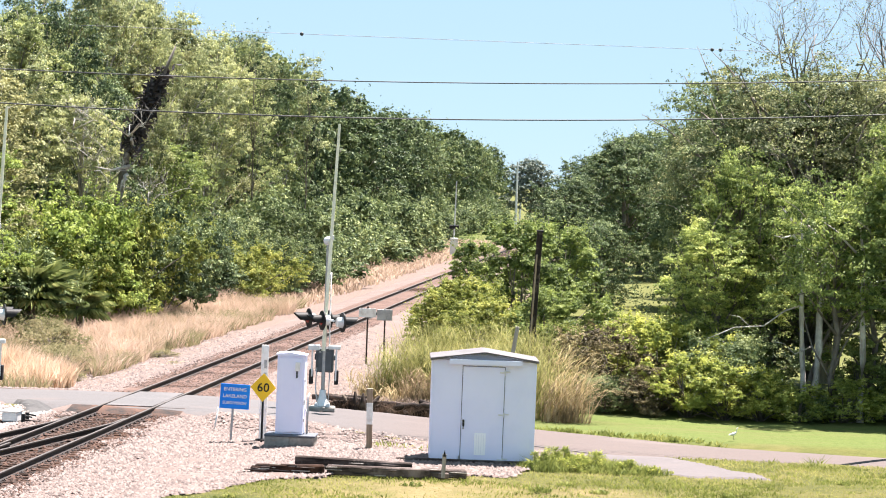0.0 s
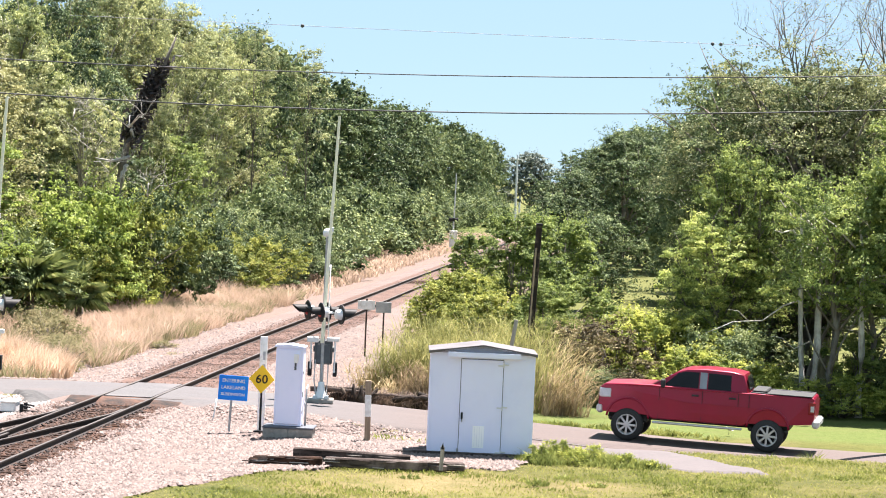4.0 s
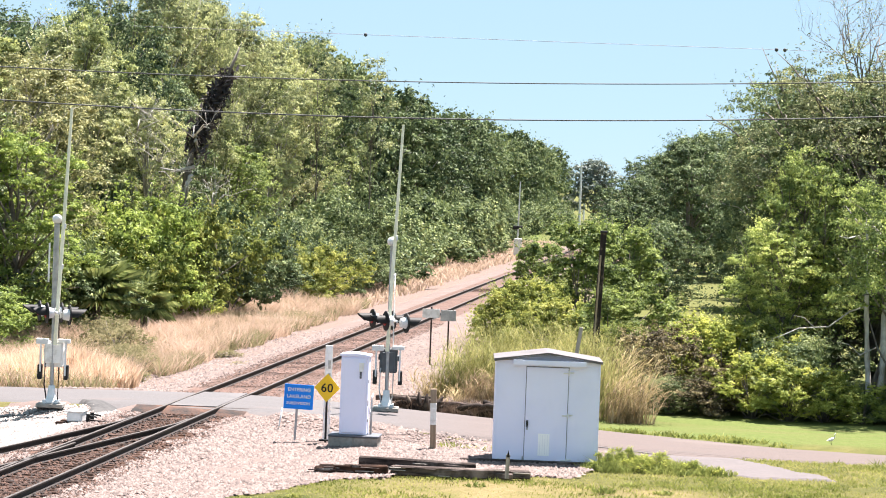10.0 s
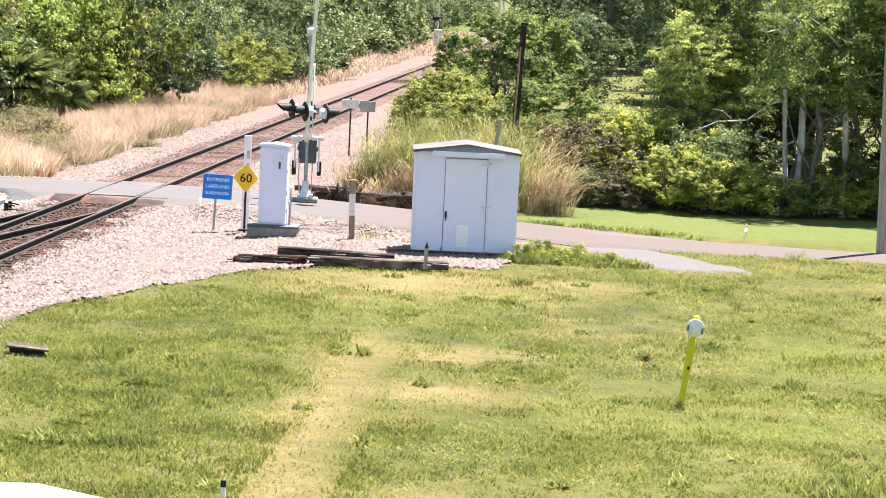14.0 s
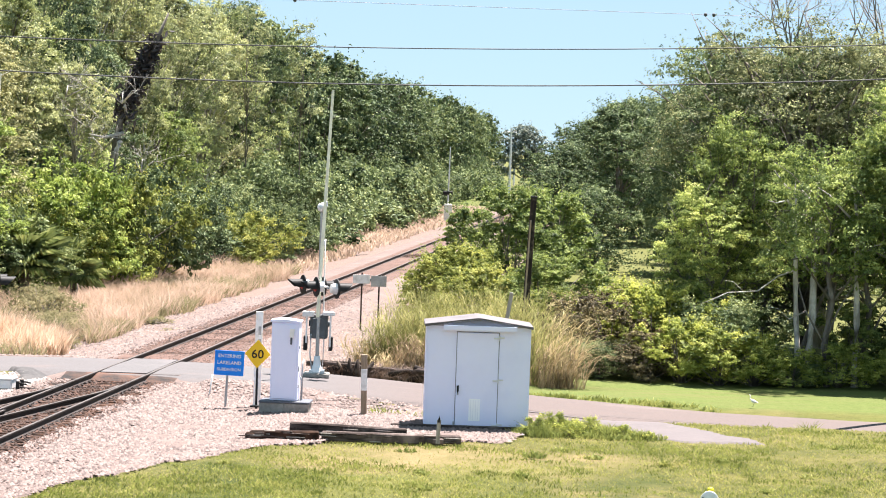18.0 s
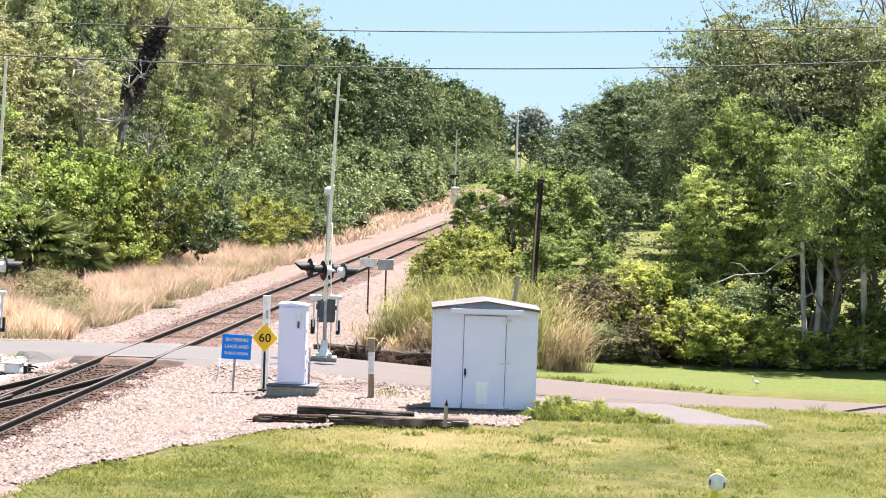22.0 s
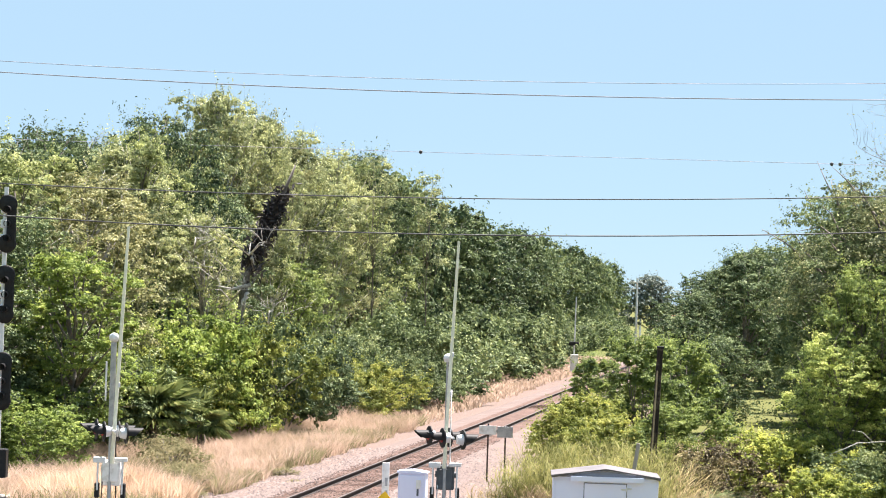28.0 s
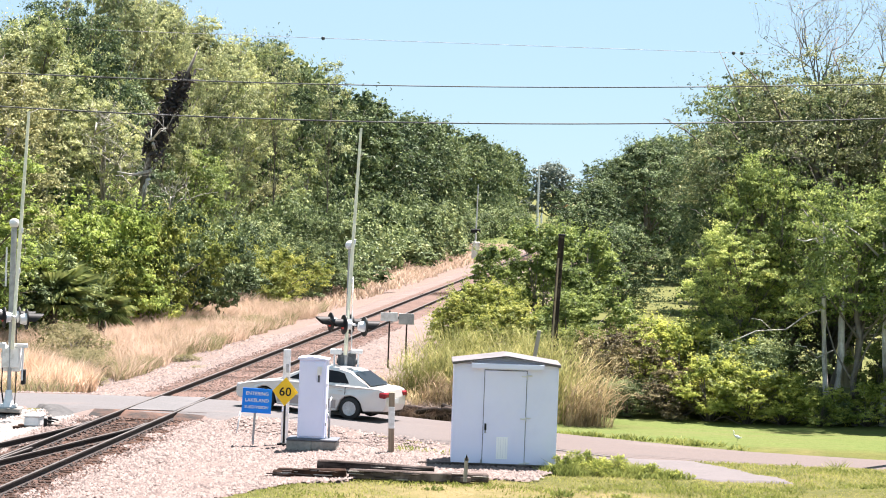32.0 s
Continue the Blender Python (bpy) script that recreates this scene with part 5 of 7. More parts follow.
def crossing_gate(name, m, lean, top, box_white, label, ball):
    t = thing(name, label, "crossing gate", m)
    part("foundation", Shape().box(0, 0, 0.0, 0.75, 0.75, 0.12, 0.02), M_CONCRETE, t)
    part("foot", Shape().lathe([(0.24, 0.06), (0.24, 0.10), (0.15, 0.16), (0.10, 0.42), (0.09, 0.55)], 14).box(-0.17, -0.17, 0.10, 0.1, 0.1, 0.1).box(0.17, -0.17, 0.10, 0.1, 0.1, 0.1).box(-0.17, 0.17, 0.10, 0.1, 0.1, 0.1).box(0.17, 0.17, 0.10, 0.1, 0.1, 0.1), M_ALU, t, "silver cast foot with anchor bolts")
    mast = part("mast", Shape().tube((0, 0, 0.4), (0, 0, 2.7), 0.055, n=14).tube((0, 0, 2.7), (0, 0, ball - 0.12), 0.085 if box_white else 0.045, 0.08 if box_white else 0.045, 14), M_GALV, t, "silver tubular mast")
    part("bell", Shape().lathe([(0.03, -0.12), (0.11, -0.10), (0.145, 0.0), (0.12, 0.09), (0.05, 0.13), (0.01, 0.14)], 16, pose(0, 0, ball)), M_ALU, mast, "round silver bell on top of the mast")
    arm_x = part("lamp_crossarm", Shape().tube((0, -0.72, 2.62), (0, 0.72, 2.62), 0.035, n=10).tube((-0.16, 0, 2.62), (0.16, 0, 2.62), 0.05, n=10).box(0, 0, 2.62, 0.24, 0.26, 0.2, 0.02), M_ALU, t, m=pose(0, 0, 0, 0, 0, 20 if box_white else 22))
    for sy in (-0.62, 0.55):
        for way in (-1, 1):
            lamp(arm_x, way * 0.30, sy, 2.62 if way < 0 else 2.57, way, mast)
    mech = part("gate_mechanism", Shape().box(0.02, 0.22, 1.42, 0.52, 0.42, 0.72, 0.03).tube((-0.28, 0.22, 1.5), (0.34, 0.22, 1.5), 0.09, n=14), M_WHITE if box_white else surf("dark_grey_paint", (0.10, 0.115, 0.125), (0.07, 0.08, 0.09), 6, None, 1, 0.6), t, "gate mechanism case")
    if box_white:
        part("case_door", Shape().box(0.02, -0.02, 1.45, 0.46, 0.06, 0.56, 0.02), M_WHITE, mech)
    else:
        part("case_door", Shape().box(0.02, -0.01, 1.38, 0.40, 0.04, 0.58, 0.02), mech.data.materials[0], mech)
    part("bracket", Shape().box(-0.30, 0.05, 1.78, 0.34, 0.2, 0.16, 0.015).box(0.30, 0.05, 1.80, 0.36, 0.16, 0.12, 0.015).box(-0.34, 0.0, 1.35, 0.05, 0.06, 0.85, 0.01).box(0.36, 0.0, 1.30, 0.05, 0.06, 0.95, 0.01), M_ALU, t, "silver counterweight bracket")
    for cx in (-0.36, 0.38):
        part("counterweight", Shape().box(cx, 0.1, 0.92, 0.12, 0.24, 0.42, 0.02), M_BLACK, t, "dark counterweight plate")
    # the raised arm, a tapering pole in pale and red lengths
    base, tip = Vector((-0.02 if not box_white else 0.08, -0.14, 1.7)), Vector((0.05 + lean, -0.14, top))
    arm = part("gate_arm", Shape().tube(base, base.lerp(tip, 0.3), 0.055, 0.05, 10).tube(base.lerp(tip, 0.3), tip, 0.056, 0.04, 10), M_ARM, t, "raised pale gate arm")
    for k in range(1, 8):
        a, b = base.lerp(tip, k / 8.6), base.lerp(tip, k / 8.6 + 0.035)
        part("stripe", Shape().tube(a, b, 0.047 - 0.0025 * k, 0.047 - 0.0025 * k, 10), M_STRIPE, arm, "faded red reflective band")
    for k in (0.5, 0.33):
        q = base.lerp(tip, k)
        part("arm_lamp", Shape().box(q.x + 0.05, -0.16, q.z, 0.06, 0.05, 0.14, 0.01), M_ALU, arm)
    part("conduit", Shape().path([(0.16, 0.08, 0.1), (0.18, 0.06, 0.9), (0.13, 0.06, 2.5), (0.13, 0.05, 4.0)], 0.02, 6).path([(-0.14, 0.05, 0.1), (-0.22, 0.02, 0.6), (-0.2, 0.02, 1.2)], 0.022, 6), M_BLACK if box_white else M_ALU, t)
    if box_white:
        part("sign_strip", Shape().box(-0.18, -0.05, 4.0, 0.05, 0.02, 1.1, 0.006), M_WHITE, t, "narrow white sign edge-on")
    return t


M_ARM = surf("faded_gate_arm", (1.05, 1.03, 0.82), (0.92, 0.90, 0.70), 3.0, (0.75, 0.76, 0.60), 1.5, 0.6, depth=0.001)
M_STRIPE = surf("faded_red_band", (0.45, 0.30, 0.26), (0.52, 0.38, 0.33), 5.0, None, 1, 0.6, depth=0)
crossing_gate("crossing_gate", pose(-3.37, 80.5, -0.12), 0.16, 8.36, False, "raised crossing gate with flashing lights and dark mechanism case", 4.92)
crossing_gate("crossing_gate", pose(-12.62, 76.7, -0.06), 0.28, 8.36, True, "raised crossing gate with flashing lights and white mechanism case", 5.22)


def back_signs():
    for x, y, w, h, mat, lab in ((-2.80, 105.0, 0.66, 0.34, M_WHITE, "small white board on a thin post beside the line"), (-2.15, 105.6, 0.60, 0.42, M_GALV, "small grey sign board on a thin post, seen from behind")):
        t = thing("trackside_sign", lab, "sign", pose(x, y, lie(x, y), 0, 0, 6))
        part("post", Shape().box(0.02, 0, 1.1, 0.06, 0.05, 2.25, 0.008), M_POLE, t)
        part("board", Shape().box(0, -0.04, 1.98, w, 0.015, h, 0.004), mat, t)


back_signs()


def switch_box():
    """Low switch gear left of the track with a pale case."""
    t = thing("switch_machine", "low pale switch machine with dark fittings beside the track", "switch machine", pose(-11.25, 73.3, -0.24, 0, 0, TRACK_TURN))
    part("case", Shape().box(-0.1, 0, 0.20, 0.42, 0.62, 0.26, 0.03), M_ALU, t)
    part("lid", Shape().box(-0.1, 0, 0.35, 0.46, 0.66, 0.05, 0.015), M_WHITE, t)
    for s in (-1, 1):
        part("sleeper", Shape().box(0.35, s * 0.28, 0.02, 1.9, 0.2, 0.10, 0.02), M_TIE, t)
        part("bracket", Shape().box(0.26, s * 0.24, 0.17, 0.10, 0.06, 0.26, 0.01).tube((0.24, s * 0.24, 0.26), (0.5, s * 0.24, 0.22), 0.025, n=6), M_BLACK, t)
    part("throw_rod", Shape().tube((0.2, 0, 0.12), (1.25, 0, 0.02), 0.03, n=8), M_RAIL, t)


switch_box()


def block_signal():
    """A tall railway signal with three black heads, edge of the left view."""
    t = thing("railway_signal", "tall silver railway signal mast with three black hooded heads", "railway signal", pose(-17.42, 85.0, lie(-17.42, 85.0)))
    part("mast", Shape().tube((-0.1, 0, 0), (-0.1, 0, 9.9), 0.08, 0.07, 12), M_ALU, t)
    part("foundation", Shape().box(-0.1, 0, 0.1, 0.8, 0.8, 0.4, 0.03), M_CONCRETE, t)
    part("relay_case", Shape().box(0.0, -0.2, 1.3, 0.5, 0.4, 0.9, 0.03), M_BLACK, t)
    part("ladder", Shape().tube((-0.45, 0.2, 0.3), (-0.45, 0.2, 9.6), 0.02, n=6).tube((-0.15, 0.35, 0.3), (-0.15, 0.35, 9.6), 0.02, n=6), M_GALV, t)
    for zc in (8.75, 6.55, 3.85):
        zz = zc
        head = part("signal_head", Shape().box(0.12, -0.15, zz, 0.30, 0.08, 1.5, 0.04).lathe([(0.05, -0.02), (0.29, -0.02), (0.29, 0.02), (0.05, 0.02)], 20, pose(0.0, -0.15, zz + 0.62, 90, 0, 0)).lathe([(0.05, -0.02), (0.29, -0.02), (0.29, 0.02), (0.05, 0.02)], 20, pose(0.0, -0.15, zz - 0.62, 90, 0, 0)), M_BLACK, t, "black oval signal head")
        for k in (-0.45, 0, 0.45):
            part("lens_hood", Shape().tube((0.02, -0.2, zz + k), (0.02, -0.44, zz + k), 0.11, 0.10, 12, False), M_BLACK, head)
            part("lamp_unit", Shape().box(-0.14, 0.02, zz + k, 0.2, 0.24, 0.26, 0.03), M_ALU, head)


block_signal()


def poles_and_wires():
    p = thing("telegraph_pole", "leaning dark tarred pole behind the shed", "pole", pose(3.0, 92.0, lie(3.0, 92.0), 0, 2.2, 0))
    part("shaft", Shape().tube((0, 0, -0.1), (0, 0, 5.95), 0.125, 0.10, 12), M_POLE, p)
    part("conduit", Shape().box(-0.05, -0.12, 2.6, 0.06, 0.03, 5.2, 0.008), M_WOOD, p, "pale conduit strip up the pole")
    part("cap", Shape().box(0, 0, 5.98, 0.24, 0.24, 0.08, 0.01), M_BLACK, p)
    q = thing("leaning_stake", "thin grey leaning wooden stake in the reeds", "stake", pose(1.95, 84.0, lie(1.95, 84), 0, 8, 0))
    part("shaft", Shape().box(0, 0, 1.5, 0.12, 0.05, 3.1, 0.01), M_UPOLE, q)
    u = thing("utility_pole", "tall grey wooden utility pole beside the lane", "utility pole", pose(13.22, 77.7, lie(13.22, 77.7), 0, -1.2, 0))
    part("shaft", Shape().tube((0, 0, -0.2), (0, 0, 13.6), 0.17, 0.12, 14), M_UPOLE, u)
    part("crossarm", Shape().box(0, 0, 12.9, 0.14, 2.4, 0.12, 0.01), M_WOOD, u)
    for sy in (-1.0, 0, 1.0):
        part("insulator", Shape().lathe([(0.03, 0), (0.06, 0.03), (0.04, 0.06), (0.06, 0.09), (0.03, 0.13)], 10, pose(0, sy, 12.96)), M_GALV, u)
    part("cable_clamp", Shape().box(-0.15, -0.16, 9.55, 0.2, 0.1, 0.1, 0.01).box(-0.15, -0.16, 10.55, 0.2, 0.1, 0.1, 0.01), M_GALV, u)
    v = copy_thing(u, pose(-31.5, 81.5, lie(-31.5, 81.5)))
    v["label"] = "grey wooden utility pole far along the lane"
    g = "overhead wires over the crossing"

    def wire(name, x0, x1, zf, yf, r, mat, label):
        w = thing(name, label, "wire", None, g)
        part("strand", Shape().path([(x, yf(x), zf(x)) for x in np.linspace(x0, x1, 40)], r, 5), mat, w)
        return w

    wire("telephone_cable", -31.3, 13.1, lambda x: 9.48 + 0.0257 * x + 0.00146 * x * x, lambda x: 78, 0.016, M_WIRE, "dark sagging telephone cable over the lane")
    wire("telephone_cable", -31.3, 13.1, lambda x: 8.44 + 0.0255 * x + 0.0019 * x * x, lambda x: 78, 0.019, M_WIRE, "thick dark sagging cable over the lane")
    wire("power_line", -31.3, 13.1, lambda x: 12.85 + 0.013 * x + 0.00135 * x * x, lambda x: 78.6, 0.009, M_THINWIRE, "thin pale power line high over the lane")
    wire("power_line", -31.3, 13.1, lambda x: 12.40 + 0.006 * x + 0.0012 * x * x, lambda x: 77.9, 0.009, M_THINWIRE, "pale power line high over the lane")
    wire("power_line", -31.3, 13.1, lambda x: 12.36 + 0.006 * x + 0.0012 * x * x, lambda x: 77.2, 0.008, M_THINWIRE, "pale power line high over the lane")
    w = wire("far_power_line", -40, 45, lambda x: 13.88 + 0.00004 * x * x, lambda x: 140, 0.012, M_THINWIRE, "thin far power line with small spacers above the trees")
    for x in (-7.6, 13.3, 13.72):
        part("spacer", Shape().lathe([(0.02, -0.1), (0.09, -0.05), (0.09, 0.05), (0.02, 0.1)], 8, pose(x, 140, 13.88)), M_WIRE, w)


poles_and_wires()


def pipeline_marker():
    t = thing("pipeline_marker", "leaning yellow pipeline marker post with a round white dial-like plate", "marker post", pose(4.66, 46.8, lie(4.69, 46.8), 0, 7.0, 0))
    part("shaft", Shape().tube((0, 0, 0), (0, 0, 1.28), 0.055, 0.055, 14), M_POSTYELLOW, t)
    part("sleeve", Shape().tube((0, 0, 0.50), (0, 0, 1.15), 0.066, 0.064, 14), M_POSTYELLOW, t)
    part("cap", Shape().lathe([(0.055, 1.50), (0.06, 1.53), (0.04, 1.57), (0.01, 1.58)], 12), M_POSTYELLOW, t)
    disc = part("plate", Shape().lathe([(0.01, -0.012), (0.155, -0.012), (0.16, 0), (0.155, 0.012), (0.01, 0.012)], 26, pose(0, -0.07, 1.36, 90, 0, 0)), M_WHITE, t, "round white plate with worn print")
    part("print", Shape().box(-0.12, -0.087, 1.35, 0.03, 0.004, 0.09, 0.002).box(0.13, -0.087, 1.33, 0.03, 0.004, 0.10, 0.002), M_SHEDDARK, disc)
    part("mark", Shape().box(0.01, -0.068, 0.66, 0.04, 0.01, 0.06, 0.004), M_BLACK, t)


pipeline_marker()


def small_field_things():
    t = thing("grey_board", "weathered grey board lying in the grass", "board", pose(-6.85, 48.4, lie(-6.85, 48.4) + 0.10, 0, 6, 12))
    part("plank", Shape().box(0, 0, 0.05, 0.75, 0.45, 0.04, 0.01), M_OLDTIMBER, t)
    part("bearer", Shape().box(0, 0.0, -0.03, 0.6, 0.3, 0.10, 0.01), M_BLACK, t)
    t = thing("short_post", "short pale post with a dark cap in the grass", "post", on_land(-2.43, 36.0))
    part("shaft", Shape().tube((0, 0, 0), (0, 0, 0.30), 0.035, n=10), M_WHITE, t)
    part("cap", Shape().tube((0, 0, 0.29), (0, 0, 0.38), 0.042, 0.036, 10), M_BLACK, t)
    t = thing("white_canopy", "top of a pale low canopy at the foot of the deck", "canopy", pose(-4.55, 30.0, -0.4, 0, 0, 0))
    part("roof", Shape().prism([(-2.6, 0.95), (1.7, 1.05), (0.48, 1.27), (-0.9, 1.26)], 2.6, pose(0, -2.6, 0)), M_WHITE, t)
    for x in (-2.2, 1.4):
        for y in (-0.2, -2.4):
            part("leg", Shape().tube((x, y, -0.1), (x, y, 0.98), 0.03, n=8), M_GALV, t)
    t = thing("field_marker", "short yellow marker post in the meadow", "marker post", on_land(10.8, 135))
    part("shaft", Shape().box(0, 0, 0.6, 0.13, 0.08, 1.3, 0.01), M_YELLOW, t)


small_field_things()


def far_signal():
    x, y = 0.95, 255.0
    t = thing("crossing_signal", "far slim mast with a pale case beside the line", "signal mast", pose(x, y, lie(x, y), 0, 0, 0))
    part("mast", Shape().tube((0, 0, 0), (0.08, 0, 7.2), 0.09, 0.05, 8), M_ALU, t)
    part("lamps", Shape().box(0, 0, 2.9, 0.9, 0.2, 0.35, 0.05), M_BLACK, t)
    part("case", Shape().box(0.05, -0.3, 1.1, 0.75, 0.5, 1.6, 0.04), M_WHITE, t, "pale relay case")
    t = thing("trackside_board", "far low green board beside the line", "sign", on_land(-2.6, 250))
    part("post", Shape().box(0, 0, 0.9, 0.1, 0.1, 1.8), M_POLE, t)
    part("board", Shape().box(0, -0.06, 1.75, 1.5, 0.04, 0.45), M_DARKGREEN, t)
    for x, y, h in ((10.4, 400.0, 10.4), (15.4, 560, 9.0)):
        t = thing("utility_pole", "far pale pole where the line vanishes", "utility pole", on_land(x, y))
        part("shaft", Shape().tube((0, 0, 0), (0, 0, h), 0.2, 0.13, 8), M_ALU, t)
        part("crossarm", Shape().box(0, 0, h - 0.6, 1.4, 0.15, 0.15), M_ALU, t)


M_DARKGREEN = surf("dark_green_paint", (0.05, 0.10, 0.05), (0.07, 0.13, 0.06), 4)
far_signal()


def debris():
    """Dead wood and a charred log pile across the lane from the shed."""
    rng = np.random.default_rng(14)
    g = "dead wood by the lane"
    for k in range(38):
        x, y = rng.uniform(-2.9, 1.0), rng.uniform(83.1, 84.6)
        l = rng.uniform(0.7, 1.9)
        b = thing("dead_branch", "dark broken branch in a heap of dead wood", "branch", pose(x, y, lie(x, y) + 0.12 + rng.uniform(0, 0.42), 0, rng.uniform(-14, 14), rng.uniform(-35, 35)), g)
        part("wood", Shape().path([(-l / 2, 0, 0), (-l / 6, 0.05, rng.uniform(-0.05, 0.1)), (l / 5, -0.04, 0.03), (l / 2, 0, rng.uniform(-0.1, 0.15))], [0.09, 0.08, 0.06, 0.02], 6), M_POLE if k % 3 else M_OLDTIMBER, b)
    s = thing("tree_stump", "dark splintered stump beside the lane", "stump", pose(-2.35, 83.4, lie(-2.35, 83.4)), g)
    for k in range(9):
        # torn slabs of the stump leaning apart
        a = k * 0.7 + rng.uniform(-0.3, 0.3)
        q = Vector((math.cos(a), math.sin(a), 0))
        part("slab", Shape().path([q * 0.25, q * 0.34 + Vector((0, 0, 0.3)), q * rng.uniform(0.3, 0.62) + Vector((0, 0, rng.uniform(0.4, 0.78)))], [0.2, 0.14, 0.03], 5), M_POLE, s)
    # a mat of fine dead twigs under the heap
    n = 3200
    xs, ys = rng.uniform(-3.1, 1.0, n), rng.uniform(83.2, 85.2, n)
    me = blades("twigs", np.column_stack([xs, ys, land(xs, ys)]), 0.55, 0.028, 1.4, leafy("dead_twigs", [(0.012, 0.009, 0.008), (0.035, 0.026, 0.02), (0.075, 0.056, 0.042), (0.16, 0.125, 0.095)], 0.1), rng)
    tagged(part("twig_mat", me, None), "brown mat of fine dead twigs and brush", "brushwood", kind="stuff")


debris()

# ---- grass, reeds, palm, weeds ----
def scatter(rng, n, x0, x1, y0, y1, keep):
    pts = []
    while len(pts) < n:
        xs, ys = rng.uniform(x0, x1, 4000), rng.uniform(y0, y1, 4000)
        pts += [(x, y) for x, y in zip(xs, ys) if keep(x, y)]
    a = np.array(pts[:n])
    return np.column_stack([a, land(a[:, 0], a[:, 1])])


def stuff(name, me, label, category):
    return tagged(part(name, me, None), label, category, kind="stuff")


M_VERGEWEED = leafy("olive_verge_weeds", [(0.060, 0.064, 0.030), (0.105, 0.104, 0.054), (0.165, 0.150, 0.086), (0.23, 0.20, 0.13)], 0.4, 0.1, 0.02, 0.4)
rng = np.random.default_rng(77)
# tall straw-coloured grass between the line and the wood
def on_verge(x, y):
    w = x - track_x(y)
    if ((x + 12.0) / 0.6) ** 2 + ((y - 91) / 3.5) ** 2 < 1 + 0.8 * wavy(x, y, 1.0, 4):
        return False
    if w > -4.2 - 0.8 * wavy(x, y, 0.3, 9) or w < -13.5:
        return False
    return y > road_y(x) + 3.4 + 0.8 * wavy(x, y, 0.6, 3)


p = scatter(rng, 60000, -34, 2, 83, 150, lambda x, y: on_verge(x, y) and rng.random() < 0.6 + 1.1 * wavy(x, y, 0.45, 21))
h = 0.62 + 0.5 * np.array([wavy(a, b, 0.25, 2) + 0.6 * wavy(a, b, 0.9, 6) for a, b, c in p])
stuff("dry_grass", blades("dry_grass", p, h, 0.022, 0.9, M_DRYGRASS, rng), "tall straw-coloured dry grass between the line and the wood", "grass")
p = scatter(rng, 14000, -16, 10, 150, 330, on_verge)
stuff("dry_grass", blades("dry_grass", p, 0.42, 0.09, 0.8, M_DRYGRASS, rng), "far dry grass along the line", "grass")
p = scatter(rng, 22000, -34, 2, 83, 150, lambda x, y: on_verge(x, y) and wavy(x, y, 0.22, 12) + 0.6 * wavy(x, y, 0.9, 2) > 0.12 + 0.03 * (-8 - x + track_x(y)))
stuff("verge_weeds", blades("verge_weeds", p, 0.56, 0.03, 0.8, M_VERGEWEED, rng), "green weeds among the dry grass", "weeds")
# a pale mound of plumed grass at the crossing
M_PLUME = leafy("pale_plume_grass", [(0.20, 0.155, 0.100), (0.27, 0.213, 0.150), (0.33, 0.268, 0.20), (0.38, 0.32, 0.25)], 0.5, 0.1, 0.02, 0.5)
a, q = rng.uniform(0, 6.283, 15000), np.sqrt(rng.uniform(0, 1, 15000))
xs, ys = -14.6 + 2.9 * q * np.cos(a), 88.0 + 2.2 * q * np.sin(a)
stuff("plume_grass", blades("plume_grass", np.column_stack([xs, ys, land(xs, ys)]), (1.2 - 0.5 * q * q) * (1 + 0.3 * np.array([wavy(u, v, 0.8, 3) for u, v in zip(xs, ys)])), 0.028, 0.45, M_PLUME, rng), "pale pinkish mounds of dry plume grass by the lane", "grass")
low = bush(36, 0.9, 1.7, 3600, 0.045, M_VERGEWEED, "dull olive weed bush standing in the dry grass", grow(-12.9, 94.4, 0), "weed bushes in the verge", boughs=26)
for x, y, sc, tl in ((-13.2, 97.0, 1.0, 1.0), (-12.4, 91.2, 0.7, 0.7), (-13.6, 95.2, 0.8, 0.8), (-13.8, 99.5, 1.0, 0.9), (-14.1, 101.5, 0.8, 0.8), (-14.6, 104.0, 1.3, 1.0), (-12.7, 92.6, 0.6, 0.9), (-15.4, 107.0, 1.3, 1.1), (-10.6, 104.0, 0.7, 0.5), (-9.4, 99.0, 0.6, 0.5), (-11.6, 109.0, 0.9, 0.6)):
    copy_thing(low, grow(x, y, x * 90, sc, tl))
# low growth on the far left of the lane
p = scatter(rng, 5000, -40, -13, 62, 76, lambda x, y: x < track_x(y) - 6)
stuff("dry_grass", blades("dry_grass", p, 0.5, 0.04, 0.35, M_DRYGRASS, rng), "dry grass beside the lane", "grass")


M_TUFT = leafy("lawn_tuft_blades", [(0.040, 0.052, 0.012), (0.072, 0.088, 0.021), (0.104, 0.119, 0.031), (0.145, 0.150, 0.045)], 0.45, 0.0, 0.02, 0.3)


# the lawn before the camera and beyond the lane
def on_lawn(x, y):
    if on_gravel(x, y) or on_drive(x, y) or abs(y - road_y(x)) < road_half(x) + 0.1:
        return False
    return abs(x - track_x(y)) > 2.4 or y < 46


def dryness(x, y):
    """How bare and straw-dry the lawn is: the wheel marks and the scorched strip before the ties."""
    d = max(0.0, 1 - ((x + 0.4) / 2.6) ** 2 - ((y - 61.4) / 1.9) ** 2)
    d = max(d, 0.8 * max(0.0, 1 - ((x - 0.6) / 1.5) ** 2 - ((y - 47.0) / 1.9) ** 2))
    d = max(d, 0.7 * max(0.0, 1 - ((x - 3.4) / 2.0) ** 2 - ((y - 61.6) / 1.2) ** 2))
    return min(1.0, 1.6 * d * (0.7 + 0.8 * wavy(x, y, 1.1, 41)))


